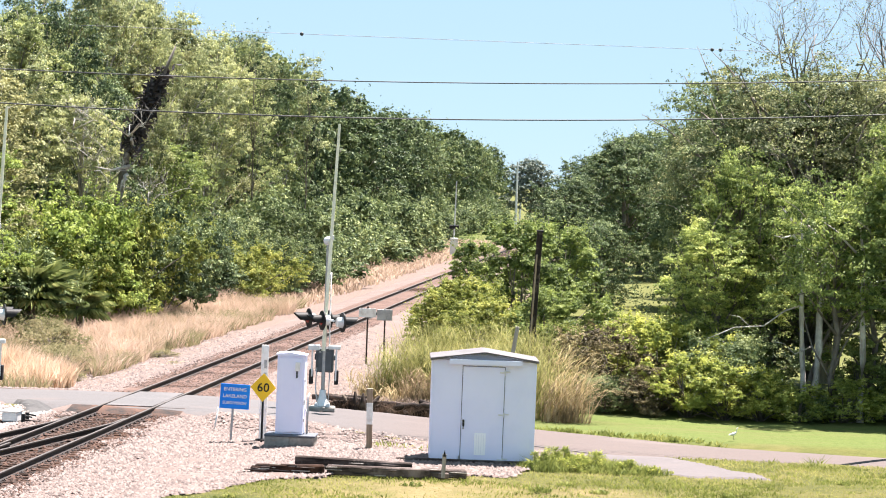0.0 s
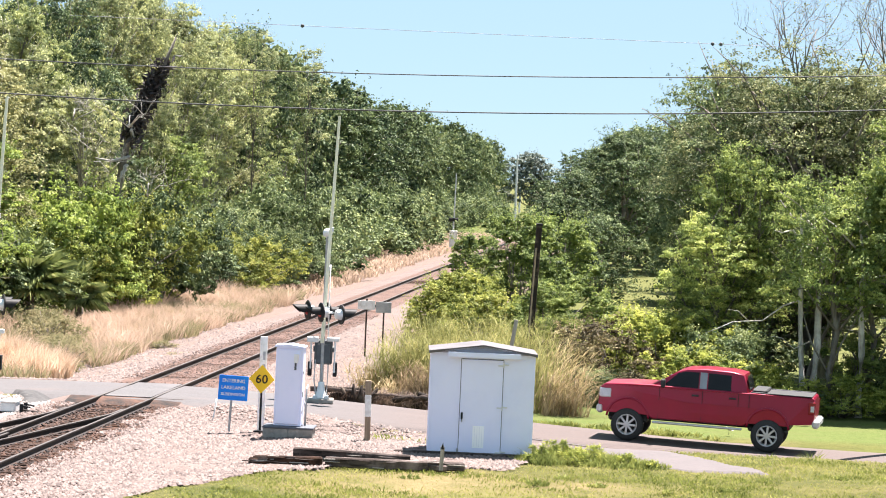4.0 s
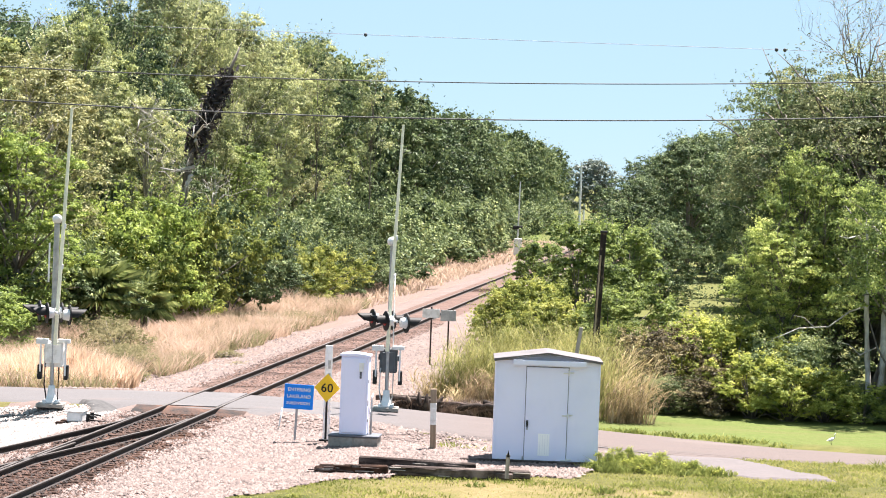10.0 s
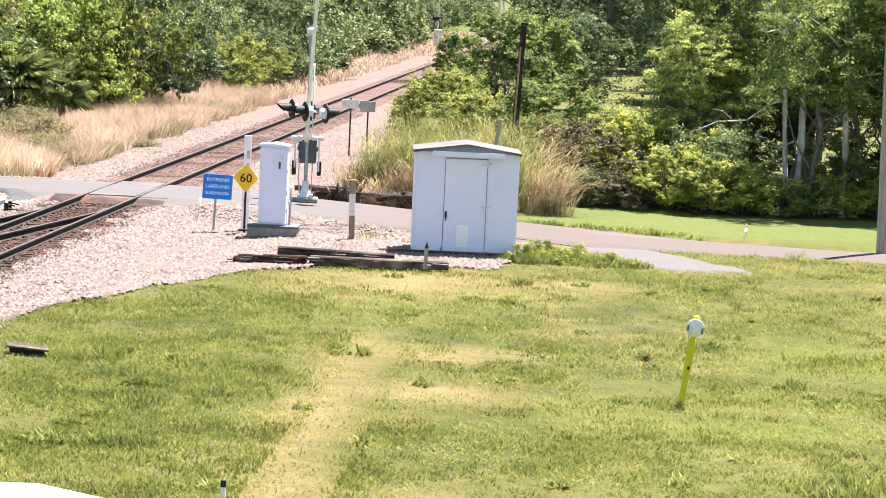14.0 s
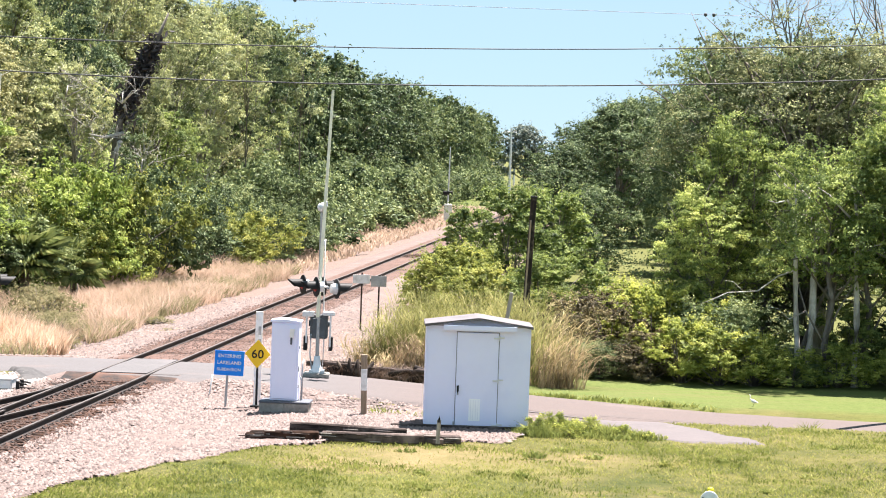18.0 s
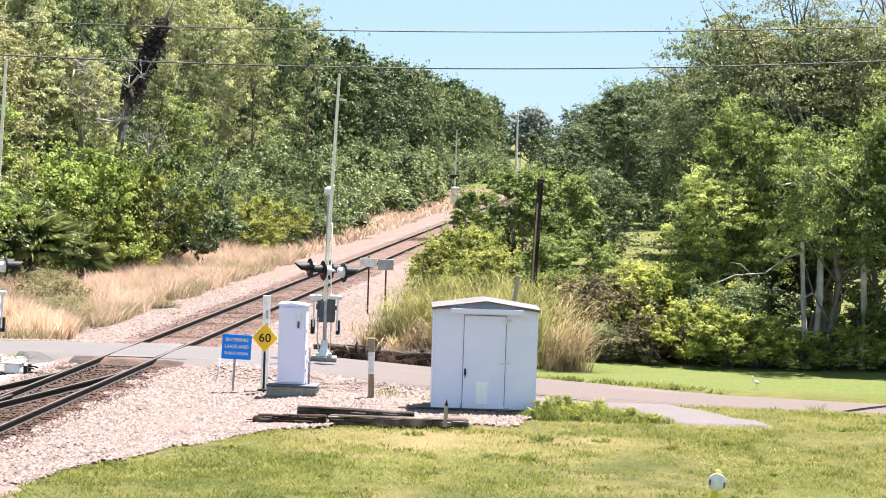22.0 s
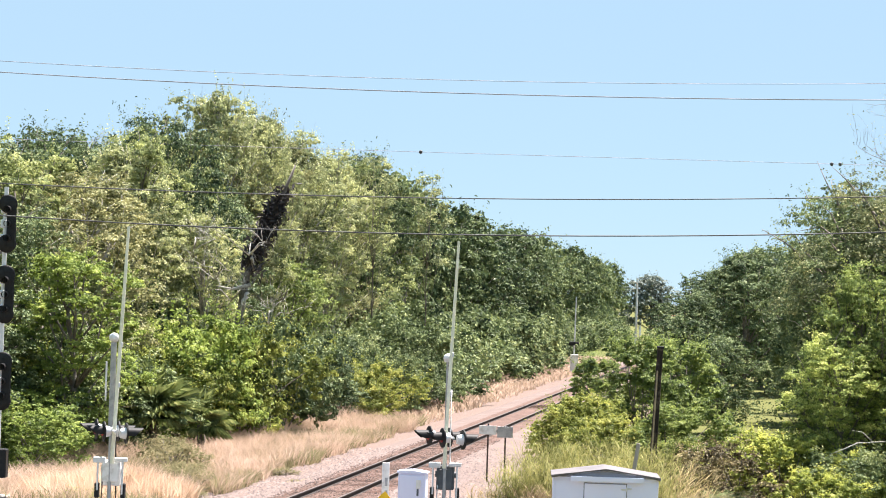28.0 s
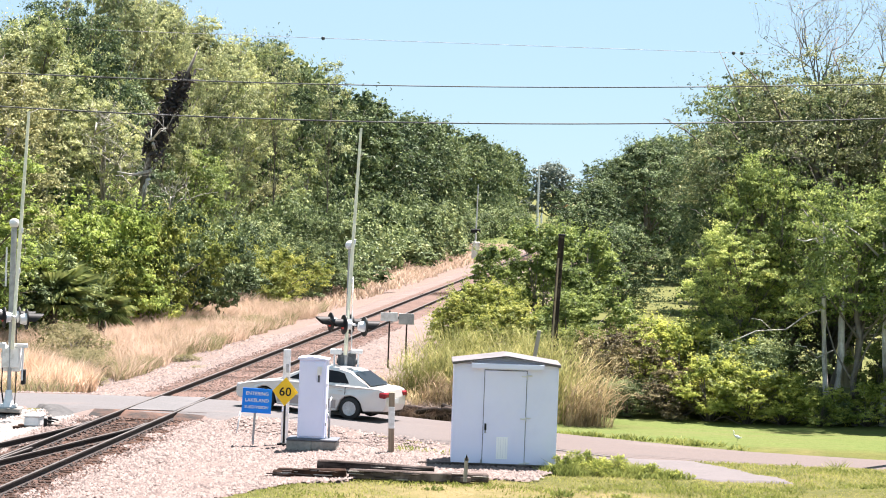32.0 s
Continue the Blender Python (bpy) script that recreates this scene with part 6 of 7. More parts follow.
p = scatter(rng, 140000, -9, 12, 33, 74, lambda x, y: on_lawn(x, y) and rng.random() < (42.0 / y) ** 1.5 * (0.3 if abs(x - 0.064 * y + 4.0) < 0.4 and y < 55 else 1.0) * (1 - 0.9 * dryness(x, y)))
h = 0.05 * (1 + 0.5 * np.array([wavy(a, b, 0.5, 4) for a, b, c in p]))
stuff("lawn_grass", blades("lawn_grass", p, h, 0.018, 1.3, M_LAWNBLADE, rng), "rough mown grass, green with straw-coloured patches", "grass")
p = scatter(rng, 90000, -9, 12, 33, 70, lambda x, y: on_lawn(x, y) and rng.random() < (42.0 / y) ** 1.5 and rng.random() < 0.25 + 1.3 * (wavy(x, y, 0.55, 31) + 0.9 * wavy(x, y, 2.3, 32)) + (0.45 if x < -2.2 - 0.5 * wavy(x, y, 0.7, 8) and y < 59 else 0) - dryness(x, y) and not (abs(x - 0.064 * y + 4.0) < 0.6 and y < 55))
stuff("lawn_tufts", blades("lawn_tufts", p, 0.075, 0.022, 1.0, M_TUFT, rng), "darker green tufts in the rough lawn", "grass")


def weed_tuft(x, y, r, n, hgt, mat, label, name="weeds", width=0.03, lean=0.8):
    a, q = rng.uniform(0, 6.283, n), r * np.sqrt(rng.uniform(0, 1, n))
    xs, ys = x + q * np.cos(a), y + q * np.sin(a)
    z = land(xs, ys)
    b = thing(name, label, "weeds")
    part("leaves", blades("leaves", np.column_stack([xs, ys, z]), hgt * (1.1 - 0.7 * q / r), width, lean, mat, rng), None, b)
    return b


for x, y, r, n, hh in ((3.2, 67.4, 1.0, 900, 0.34), (4.3, 67.0, 0.9, 700, 0.28), (2.75, 66.4, 0.6, 450, 0.3), (5.2, 66.4, 0.6, 300, 0.25), (10.0, 72.0, 0.35, 160, 0.45), (8.8, 71.6, 0.3, 100, 0.25), (-4.2, 44.0, 0.9, 260, 0.25), (-5.0, 47, 0.7, 200, 0.22), (-5.6, 49.0, 0.45, 160, 0.24), (-4.4, 46.4, 0.5, 260, 0.24), (-4.1, 40.4, 0.5, 240, 0.26), (-3.9, 48.5, 0.4, 130, 0.2), (-3.4, 44.4, 0.35, 120, 0.2), (6.9, 49.2, 0.35, 140, 0.24), (6.6, 39.0, 1.0, 600, 0.35), (-1.2, 70.3, 0.7, 160, 0.22), (0.0, 69.9, 0.6, 140, 0.2)):
    weed_tuft(x, y, r, n, hh, M_WEED, "green and yellowish weeds growing beside gravel and lane")
for k in range(22):
    x = rng.uniform(2.8, 8.2)
    weed_tuft(x, road_y(x) + road_half(x) + rng.uniform(0.3, 1.2), 0.35, 40, 0.2, M_WEED, "low green weeds along the lane's far edge", width=0.045)

for k in range(46):
    x, y = rng.uniform(-5.5, 11), rng.uniform(37, 66)
    if on_lawn(x, y):
        weed_tuft(x, y, rng.uniform(0.12, 0.3), 60, rng.uniform(0.10, 0.2), M_WEED, "small green weed in the rough lawn", width=0.045, lean=1.2)
for x, y, r in ((-4.6, 40.4, 0.4), (-4.6, 46.3, 0.3), (-5.4, 40.4, 0.35), (-5.0, 43.0, 0.3), (-4.2, 49.2, 0.3), (3.2, 67.4, 1.0), (4.4, 66.8, 0.9), (2.5, 66.6, 0.6)):
    weed_tuft(x, y, r, int(500 * r) + 120, 0.2 if r < 0.5 else 0.27, M_WEED, "bushy bright green weeds in the grass", width=0.04, lean=1.1)

def arched(name, base, height, width, lean, droop, material, rng, bias=(0.0, 0.0)):
    """Long stalks that rise, lean and bow over; each a tapering strip of six lengths."""
    n, k = len(base), 6
    a = rng.uniform(0, 2 * math.pi, n)
    way = np.stack([np.cos(a) + bias[0], np.sin(a) + bias[1], np.zeros(n)], 1)
    h, l, d = np.asarray(height) * rng.uniform(0.5, 1.12, n), lean * rng.uniform(0.15, 1.3, n), droop * rng.uniform(0.2, 1.5, n)
    side = np.stack([-np.sin(a), np.cos(a), np.zeros(n)], 1) * (np.asarray(width) * rng.uniform(0.6, 1.4, n))[:, None] * 0.5
    rows = []
    for i in range(k + 1):
        u = i / k
        p = base + way * (h * (l * u + d * 0.55 * u * u * u))[:, None] + np.stack([np.zeros(n), np.zeros(n), h * (u - 0.42 * np.minimum(d, 1.6) * u ** 3)], 1)
        w = 1.0 - 0.85 * u
        rows += [p - side * w, p + side * w]
    v = np.stack(rows, 1).reshape(-1, 3)
    m = 2 * (k + 1)
    t = np.array([q for i in range(k) for q in ((2 * i, 2 * i + 1, 2 * i + 3), (2 * i, 2 * i + 3, 2 * i + 2))])
    return tri_mesh(name, v, (t[None] + (np.arange(n) * m)[:, None, None]).reshape(-1, 3), material)


M_REEDBROWN = leafy("brown_dry_reeds", [(0.045, 0.034, 0.020), (0.105, 0.082, 0.048), (0.19, 0.152, 0.093), (0.31, 0.26, 0.17)], 0.3, 0.1, 0.1, 0.8)


# reeds round the shed's far side
def reed_clump(x, y, r, n, hgt, mat, droop=0.5, bias=(0.0, 0.0)):
    b = thing("reed_clump", "tall arching reeds behind the shed, straw-coloured below", "reeds", None, "reeds beyond the lane")
    a, q = rng.uniform(0, 6.283, n), r * np.sqrt(rng.uniform(0, 1, n))
    xs, ys = x + q * np.cos(a), y + q * np.sin(a)
    base = np.column_stack([xs, ys, land(xs, ys)])
    part("stalk", arched("stalk", base, hgt, 0.024, 0.22, droop, mat, rng, bias), None, b)
    # dead stems at the foot, and feathery side leaves
    tagged(part("dead_stem", arched("dead_stem", base[: n // 2], hgt * 0.5, 0.024, 0.45, 0.5, M_REEDBROWN, rng, bias), None, b), kind="stuff")
    base = base + np.column_stack([rng.normal(size=n) * 0.2, rng.normal(size=n) * 0.2, hgt * rng.uniform(0.3, 0.8, n)])
    tagged(part("leaf_blade", arched("leaf_blade", base, 0.45, 0.03, 0.9, 0.9, mat, rng, bias), None, b), kind="stuff")


for x, y, r, n, hh, mat in ((-0.5, 86.8, 0.7, 260, 1.6, M_REEDBROWN), (0.5, 87.6, 1.0, 420, 2.6, M_REEDGREEN), (1.7, 88.0, 1.0, 420, 2.8, M_REEDGREEN), (0.1, 89.6, 1.0, 420, 3.2, M_REEDGREEN), (1.6, 90.4, 1.1, 420, 3.4, M_REEDGREEN), (2.9, 90.0, 1.0, 400, 3.2, M_REEDGREEN), (-1.3, 87.2, 0.6, 160, 0.9, M_REED), (0.8, 85.6, 0.6, 200, 1.3, M_REEDBROWN), (-0.9, 88.6, 0.7, 300, 2.6, M_REEDGREEN), (-1.6, 88.4, 0.6, 240, 2.1, M_REEDGREEN), (-2.2, 88.2, 0.5, 160, 1.3, M_REED), (-0.5, 90.2, 0.8, 300, 3.2, M_REEDGREEN), (-1.2, 90.4, 0.6, 220, 2.6, M_REEDGREEN)):
    reed_clump(x, y, r, n, hh, mat)
for x, y, r, n, hh, mat in ((3.5, 87.8, 0.7, 130, 2.9, M_REEDGREEN), (4.0, 86.9, 0.6, 110, 2.4, M_REED), (4.2, 88.3, 0.5, 80, 2.7, M_REED), (4.4, 86.4, 0.45, 60, 1.7, M_REEDBROWN), (3.7, 86.3, 0.4, 60, 1.5, M_REEDBROWN)):
    reed_clump(x, y, r, n, hh, mat, 0.9, (0.5, 0.0))
for k in range(9):
    x, y = rng.uniform(0.2, 4.5), rng.uniform(93, 110)
    reed_clump(x, y, 1.0, 200, 1.6, M_REEDGREEN)


def palm(x, y, s, n=26, seed=4):
    r = np.random.default_rng(seed)
    t = thing("palmetto_palm", "stout cabbage palm with drooping fan leaves before the wood", "palm", pose(x, y, lie(x, y), 0, 0, 0) @ Matrix.Scale(s, 4))
    part("trunk", Shape().path([(0, 0, 0), (0.05, 0, 0.7), (0.0, 0.05, 1.5)], [0.26, 0.22, 0.2], 10), M_BARK, t)
    for k in range(n):
        az, el = r.uniform(0, 360), r.uniform(-20, 95)
        L = r.uniform(0.7, 1.0)
        f = Shape()
        hub = Vector((L, 0, 0))
        f.tube((0, 0, 0), hub, 0.02, 0.015, 5)
        for j in range(17):
            a = math.radians(-110 + 220 * j / 16)
            ln = 1.15 * (1 - 0.3 * abs(a) / 2)
            d = Vector((math.cos(a), math.sin(a), 0))
            q = Vector((-d.y, d.x, 0))
            mid, tip = hub + d * ln * 0.6, hub + d * ln + Vector((0, 0, -0.30))
            f.add([hub, mid + q * 0.075 + Vector((0, 0, 0.03)), tip, mid - q * 0.075 + Vector((0, 0, 0.03))], [(0, 1, 2), (0, 2, 3)])
        part("frond", f, M_PALM, t, m=pose(0, 0, 1.5, 0, 0, az) @ pose(0, 0, 0, 0, -el, 0))
    return t


M_PALM = leafy("palm_fronds", [(0.018, 0.028, 0.010), (0.052, 0.072, 0.024), (0.115, 0.14, 0.05), (0.26, 0.28, 0.12)], 0.25, 0.18, 0.4)
palm(-16.9, 112.6, 1.2, 34, 4)
palm(-15.6, 118.5, 0.85, 16, 6)
palm(-18.2, 118.0, 0.85, 16, 9)


# bare and dead growth
def snag(name, x, y, z0, height, spread, n, r, mat, label, seed, twig=3):
    q = np.random.default_rng(seed)
    t = thing(name, label, "tree", pose(x, y, z0))
    spray = Shape()
    for k in range(n):
        sh = Shape()
        a = q.uniform(0, 6.283)
        tip = Vector((math.cos(a) * spread * q.uniform(0.3, 1), math.sin(a) * spread * q.uniform(0.3, 1), height * q.uniform(0.6, 1)))
        mid = tip * 0.5 + Vector((q.normal() * 0.2, q.normal() * 0.2, 0.3))
        sh.path([(0, 0, 0), mid, tip], [r, r * 0.6, r * 0.15], 6)
        for j in range(twig):
            b = mid.lerp(tip, q.uniform(0, 0.9))
            e = b + Vector((q.normal() * 0.6, q.normal() * 0.6, q.uniform(0.2, 0.9)))
            spray.path([b, (b + e) / 2 + Vector((0, 0, 0.1)), e], [r * 0.35, r * 0.25, r * 0.08], 5)
            for i in range(2):
                e2 = e + Vector((q.normal() * 0.35, q.normal() * 0.35, q.uniform(0.1, 0.5)))
                spray.path([b.lerp(e, 0.6), e2], [r * 0.2, r * 0.06], 4)
        part("limb", sh, mat, t)
    tagged(part("twig_spray", spray, mat, t), kind="stuff")
    return t


def bare_tree(x, y, z0, height, seed, label):
    """A leafless crown of forking, curving twigs above the trunk."""
    q = np.random.default_rng(seed)
    t = thing("bare_tree", label, "tree", pose(x, y, z0))
    twigs, tips = Shape(), []

    def fork(p, d, length, r, level, shape):
        pts = [p]
        for k in range(4):
            d = (d + Vector(q.normal(size=3)) * 0.20 + Vector((0, 0, 0.06))).normalized()
            pts.append(pts[-1] + d * length / 4)
        shape.path(pts, [r, r * 0.9, r * 0.8, r * 0.7, r * 0.55], 6 if level < 2 else 4)
        if level == 4:
            tips.append(pts[-1])
            return
        for k in range(3 if level else 2):
            fork(pts[2 + k % 3], (d + Vector(q.normal(size=3)) * 0.55).normalized(), length * q.uniform(0.5, 0.8), r * 0.55, level + 1, twigs)

    for k in range(6):
        limb = Shape()
        fork(Vector((0, 0, 0)), Vector((q.normal() * 0.45, q.normal() * 0.3, 1)).normalized(), height * q.uniform(0.42, 0.6), 0.036, 0, limb)
        part("limb", limb, M_BARK, t)
    tagged(part("twig_spray", twigs, M_BARK, t), kind="stuff")
    p = np.array([v[:] for v in tips])
    p = p[q.random(len(p)) < 0.5]
    part("last_leaves", sheets("last_leaves", np.repeat(p, 3, 0) + q.normal(size=(len(p) * 3, 3)) * 0.08, 0.06, M_LAWNOAK, q), None, t, "few withered leaves")


bare_tree(13.2, 104.0, 10.4, 4.7, 5, "bare grey twiggy tree top above the oaks")
bare_tree(16.6, 104.0, 10.4, 4.9, 15, "bare grey twiggy tree top above the oaks")


def draped_snag(x, y):
    """A leaning dead trunk under a curtain of dark dry vines."""
    q = np.random.default_rng(8)
    t = thing("dead_tree", "leaning dead trunk draped with a dark curtain of dry vines", "tree", on_land(x, y))
    line = [Vector((-1.6, 0, 0)), Vector((-1.1, 0, 5.0)), Vector((-0.6, 0, 8.2)), Vector((0.2, 0, 10.2)), Vector((1.0, 0, 11.9)), Vector((1.5, 0, 13.2))]
    part("trunk", Shape().path(line, [0.2, 0.18, 0.16, 0.14, 0.1, 0.04], 8), M_BARK, t)
    n = 1300
    k = q.uniform(0.0, 1, n) ** 0.8
    p = np.array([line[2].lerp(line[4], v)[:] for v in k]) + q.normal(size=(n, 3)) * np.array([0.16, 0.2, 0.2])
    p[:, 2] -= q.uniform(0, 1, n) ** 3 * 0.9
    p += np.repeat(q.normal(size=(26, 3)) * np.array([0.2, 0.2, 0.3]), 50, axis=0)
    part("vine_curtain", sheets("vine_curtain", p, 0.16, M_VINE, q, None, 0.3, 2.2), None, t, "dark hanging dry vines")
    for k in range(5):
        b = line[1].lerp(line[3], q.uniform(0, 1))
        e = b + Vector((q.uniform(-2.2, 0.6), -0.7, q.uniform(-1.0, 0.8)))
        part("limb", Shape().path([b, b.lerp(e, 0.5) + Vector((0, -0.3, q.uniform(-0.3, 0.4))), e], [0.1, 0.07, 0.03], 6), M_PALEBARK, t, "bare pale limb")


M_VINE = leafy("dry_vines", [(0.008, 0.008, 0.008), (0.018, 0.017, 0.017), (0.035, 0.032, 0.032), (0.085, 0.078, 0.076)], 0.05)
draped_snag(-14.6, 131.0)
for x, y, k, sc, tl in ((-17.2, 126.5, 0, 1.25, 1.25), (-15.4, 130.0, 1, 1.15, 1.35), (-13.8, 134.5, 3, 1.1, 1.25)):
    copy_thing(BUSHES[k], grow(x, y, x * 60, sc, tl))
for x, y, z, s in ((-16.6, 129.5, 7.0, 6), (-15.8, 129.5, 6.0, 7), (-15.0, 129.5, 8.2, 8), (-14.0, 129.5, 5.0, 9), (-17.6, 129.0, 8.4, 10)):
    snag("dead_bough", x, y, z, 0.7, 1.7, 4, 0.032, M_PALEBARK, "pale crooked dead bough at the wood's edge", 20 + s)
for x, y, hgt, lean, r, mat in ((12.3, 92.0, 7.0, -0.35, 0.10, M_PALEBARK), (12.7, 92.2, 7.2, 0.05, 0.13, M_PALEBARK), (14.15, 91.6, 6.6, -0.25, 0.11, M_PALEBARK), (12.3, 92.8, 4.6, 1.5, 0.08, M_BARK), (13.4, 93.6, 6.4, 0.3, 0.15, M_BARK), (16.1, 93.2, 7.0, 0.3, 0.11, M_PALEBARK), (17.6, 93.6, 7.2, -0.4, 0.14, M_BARK)):
    t = thing("shaded_tree", "slender trunk standing in the shade of the wood's edge", "tree", on_land(x, y), "trunks at the wood's edge")
    q = np.random.default_rng(int(x * 100))
    line = [Vector((lean * (k / 6) ** 1.3 + q.normal() * 0.05 * (k > 0), q.normal() * 0.08, hgt * k / 6 - 0.1)) for k in range(7)]
    part("trunk", Shape().path(line, [r * 1.3, r * 1.05, r, r * 0.9, r * 0.75, r * 0.55, r * 0.3], 9), mat, t)
    for k in (4, 5):
        b, side = line[k], 1 if (k + int(x * 10)) % 2 else -1
        e = b + Vector((side * q.uniform(0.8, 1.7), q.uniform(-0.8, 0.3), q.uniform(0.2, 1.3)))
        part("limb", Shape().path([b, b.lerp(e, 0.35) + Vector((0, 0, q.uniform(-0.15, 0.3))), b.lerp(e, 0.7) + Vector((0, 0, q.uniform(-0.2, 0.2))), e], [r * 0.45, r * 0.36, r * 0.25, r * 0.08], 6), mat, t)
# crooked boughs that reach out of the shade
for line, r, mat in (([(14.9, 92.4, 2.9), (13.9, 92.0, 3.15), (13.0, 91.9, 3.25), (12.4, 91.8, 3.45), (11.9, 91.7, 3.35)], 0.075, M_BARK), ([(12.2, 92.3, 3.0), (11.5, 91.8, 2.78), (10.8, 91.6, 2.26), (9.8, 91.5, 2.18), (9.3, 91.4, 1.95), (8.9, 91.4, 1.78)], 0.032, M_PALEBARK), ([(10.3, 91.5, 2.25), (9.95, 91.4, 2.55), (9.6, 91.4, 2.6)], 0.018, M_PALEBARK), ([(12.5, 92.2, 1.6), (11.9, 91.8, 1.35), (11.5, 91.7, 1.7), (11.1, 91.6, 1.75)], 0.026, M_PALEBARK), ([(12.3, 92.2, 4.6), (12.8, 91.8, 4.4), (13.4, 91.6, 4.0)], 0.032, M_PALEBARK), ([(14.4, 92.6, 3.4), (14.2, 92.2, 4.0), (14.5, 92.0, 4.5)], 0.035, M_PALEBARK)):
    t = thing("crooked_bough", "bare crooked bough reaching out of the shaded wood", "branch", pose(*line[0]), "boughs at the wood's edge")
    pts = [Vector(p) - Vector(line[0]) for p in line]
    part("wood", Shape().path(pts, [r * (1 - 0.75 * k / (len(pts) - 1)) for k in range(len(pts))], 7), mat, t)

# ---- vehicles ----
def mend(me):
    bm = bmesh.new()
    bm.from_mesh(me)
    bmesh.ops.recalc_face_normals(bm, faces=bm.faces)
    bm.to_mesh(me)
    bm.free()
    return me


def shrink(outline, d):
    """An outline moved inwards by d."""
    n, out = len(outline), []
    area = sum(outline[i][0] * outline[(i + 1) % n][1] - outline[(i + 1) % n][0] * outline[i][1] for i in range(n))
    s = 1 if area > 0 else -1
    for i in range(n):
        a, b, c = (Vector(outline[k % n]) for k in (i - 1, i, i + 1))
        n1, n2 = Vector((-(b - a).y, (b - a).x)).normalized() * s, Vector((-(c - b).y, (c - b).x)).normalized() * s
        q = n1 + n2
        out.append(tuple(b + q * (d / max(0.6, q.length_squared / 2)) * 0.5 * 2 / 2))
    return out


def hull(name, outline, half, material, soft=0.05):
    """A body from its side outline; half(x, z) is its half width; the long edges are rounded."""
    sh, n = Shape(), len(outline)
    rings = []
    for o, dy, f in ((outline, soft, -1), (shrink(outline, soft * 0.35), soft * 0.35, -1), (shrink(outline, soft), 0, -1)):
        rings.append([(x, f * (half(x, z) - dy), z) for x, z in o])
    ring_all = [rings[2], rings[1], rings[0], [(x, -y, z) for x, y, z in rings[0]], [(x, -y, z) for x, y, z in rings[1]], [(x, -y, z) for x, y, z in rings[2]]]
    for r in ring_all:
        sh.v += r
    for k in range(5):
        for i in range(n):
            j = (i + 1) % n
            sh.f.append((k * n + i, k * n + j, k * n + n + j, k * n + n + i))
            sh.s.append(k in (0, 1, 3, 4))
    sh.f += [tuple(range(n)), tuple(range(5 * n, 6 * n))]
    sh.s += [False, False]
    return mend(sh.mesh(name, material))


def arch(cx, cz, r, a0, a1, n=10):
    return [(cx + r * math.cos(math.radians(a0 + (a1 - a0) * k / n)), cz + r * math.sin(math.radians(a0 + (a1 - a0) * k / n))) for k in range(n + 1)]


def side_panel(name, pts, half, lift, material, parent, label=""):
    """A thin panel lying on both flanks."""
    for s in (-1, 1):
        sh = Shape()
        n = len(pts)
        sh.v = [(x, s * (half(x, z) + lift), z) for x, z in pts] + [(x, s * (half(x, z) - 0.02), z) for x, z in pts]
        sh.f = [tuple(range(n)), tuple(range(2 * n - 1, n - 1, -1))] + [(i, n + i, n + (i + 1) % n, (i + 1) % n) for i in range(n)]
        sh.s = [False] * len(sh.f)
        part(name, mend(sh.mesh(name, material)), None, parent, label)


def wheel(parent, x, y, r, width, spokes, side, capped=False):
    tyre = Shape().lathe([(r * 0.62, -width / 2), (r * 0.9, -width / 2), (r * 0.985, -width * 0.36), (r, -width * 0.2), (r, width * 0.2), (r * 0.985, width * 0.36), (r * 0.9, width / 2), (r * 0.62, width / 2)], 28, pose(0, 0, 0, 90, 0, 0), False)
    w = part("wheel", tyre, M_TYRE, parent, "black tyre", pose(x, y, r))
    rim = part("rim", Shape().lathe([(r * 0.60, -width * 0.30), (r * 0.64, -width * 0.52), (r * 0.60, -width * 0.50), (r * 0.54, -width * 0.2), (r * 0.54, width * 0.3), (r * 0.62, width * 0.52), (r * 0.60, width * 0.30)], 24, pose(0, 0, 0, 90, 0, 0), False), M_CHROME, w, "bright alloy rim")
    sh = Shape()
    for k in range(spokes):
        sh.box(r * 0.30, 0, 0, r * 0.56, 0.025, r * 0.13, 0.006, pose(0, side * width * 0.40, 0) @ pose(0, 0, 0, 0, 360 * k / spokes, 0))
    sh.tube((0, side * width * 0.34, 0), (0, side * width * 0.47, 0), r * 0.15, r * 0.13, 12)
    part("spokes", sh, M_CHROME, w)
    if capped:
        part("hub_cap", Shape().lathe([(0.02, 0.0), (r * 0.5, -0.004), (r * 0.58, -0.02)], 24, pose(0, side * width * 0.37, 0, 90 * side, 0, 0), False), M_HUB, w, "silver hub cap")
    part("brake_drum", Shape().tube((0, -width * 0.1, 0), (0, width * 0.1, 0), r * 0.5, n=16), M_BLACK, w)
    return w


M_TYRE = surf("tyre_rubber", (0.018, 0.018, 0.018), (0.03, 0.029, 0.028), 20.0, None, 1, 0.8, depth=0.002)
M_CHROME = surf("bright_alloy", (0.66, 0.66, 0.67), (0.55, 0.55, 0.56), 6.0, None, 1, 0.3, 0.45, depth=0)
# silver tinted with the road's reflection, for the sedan's lower doors
M_ROADREFLECTION = surf("rosy_road_reflection", (0.46, 0.40, 0.39), (0.42, 0.37, 0.36), 3.0, None, 1, 0.4, 0.3, depth=0)
M_HUB = surf("satin_hub_cap", (0.62, 0.62, 0.63), (0.5, 0.5, 0.51), 9.0, None, 1, 0.55, 0.15, depth=0)
M_REDPAINT = surf("cherry_red_paint", (0.33, 0.001, 0.034), (0.29, 0.001, 0.030), 2.0, None, 1, 0.35, 0.35, depth=0, coat=0.2)
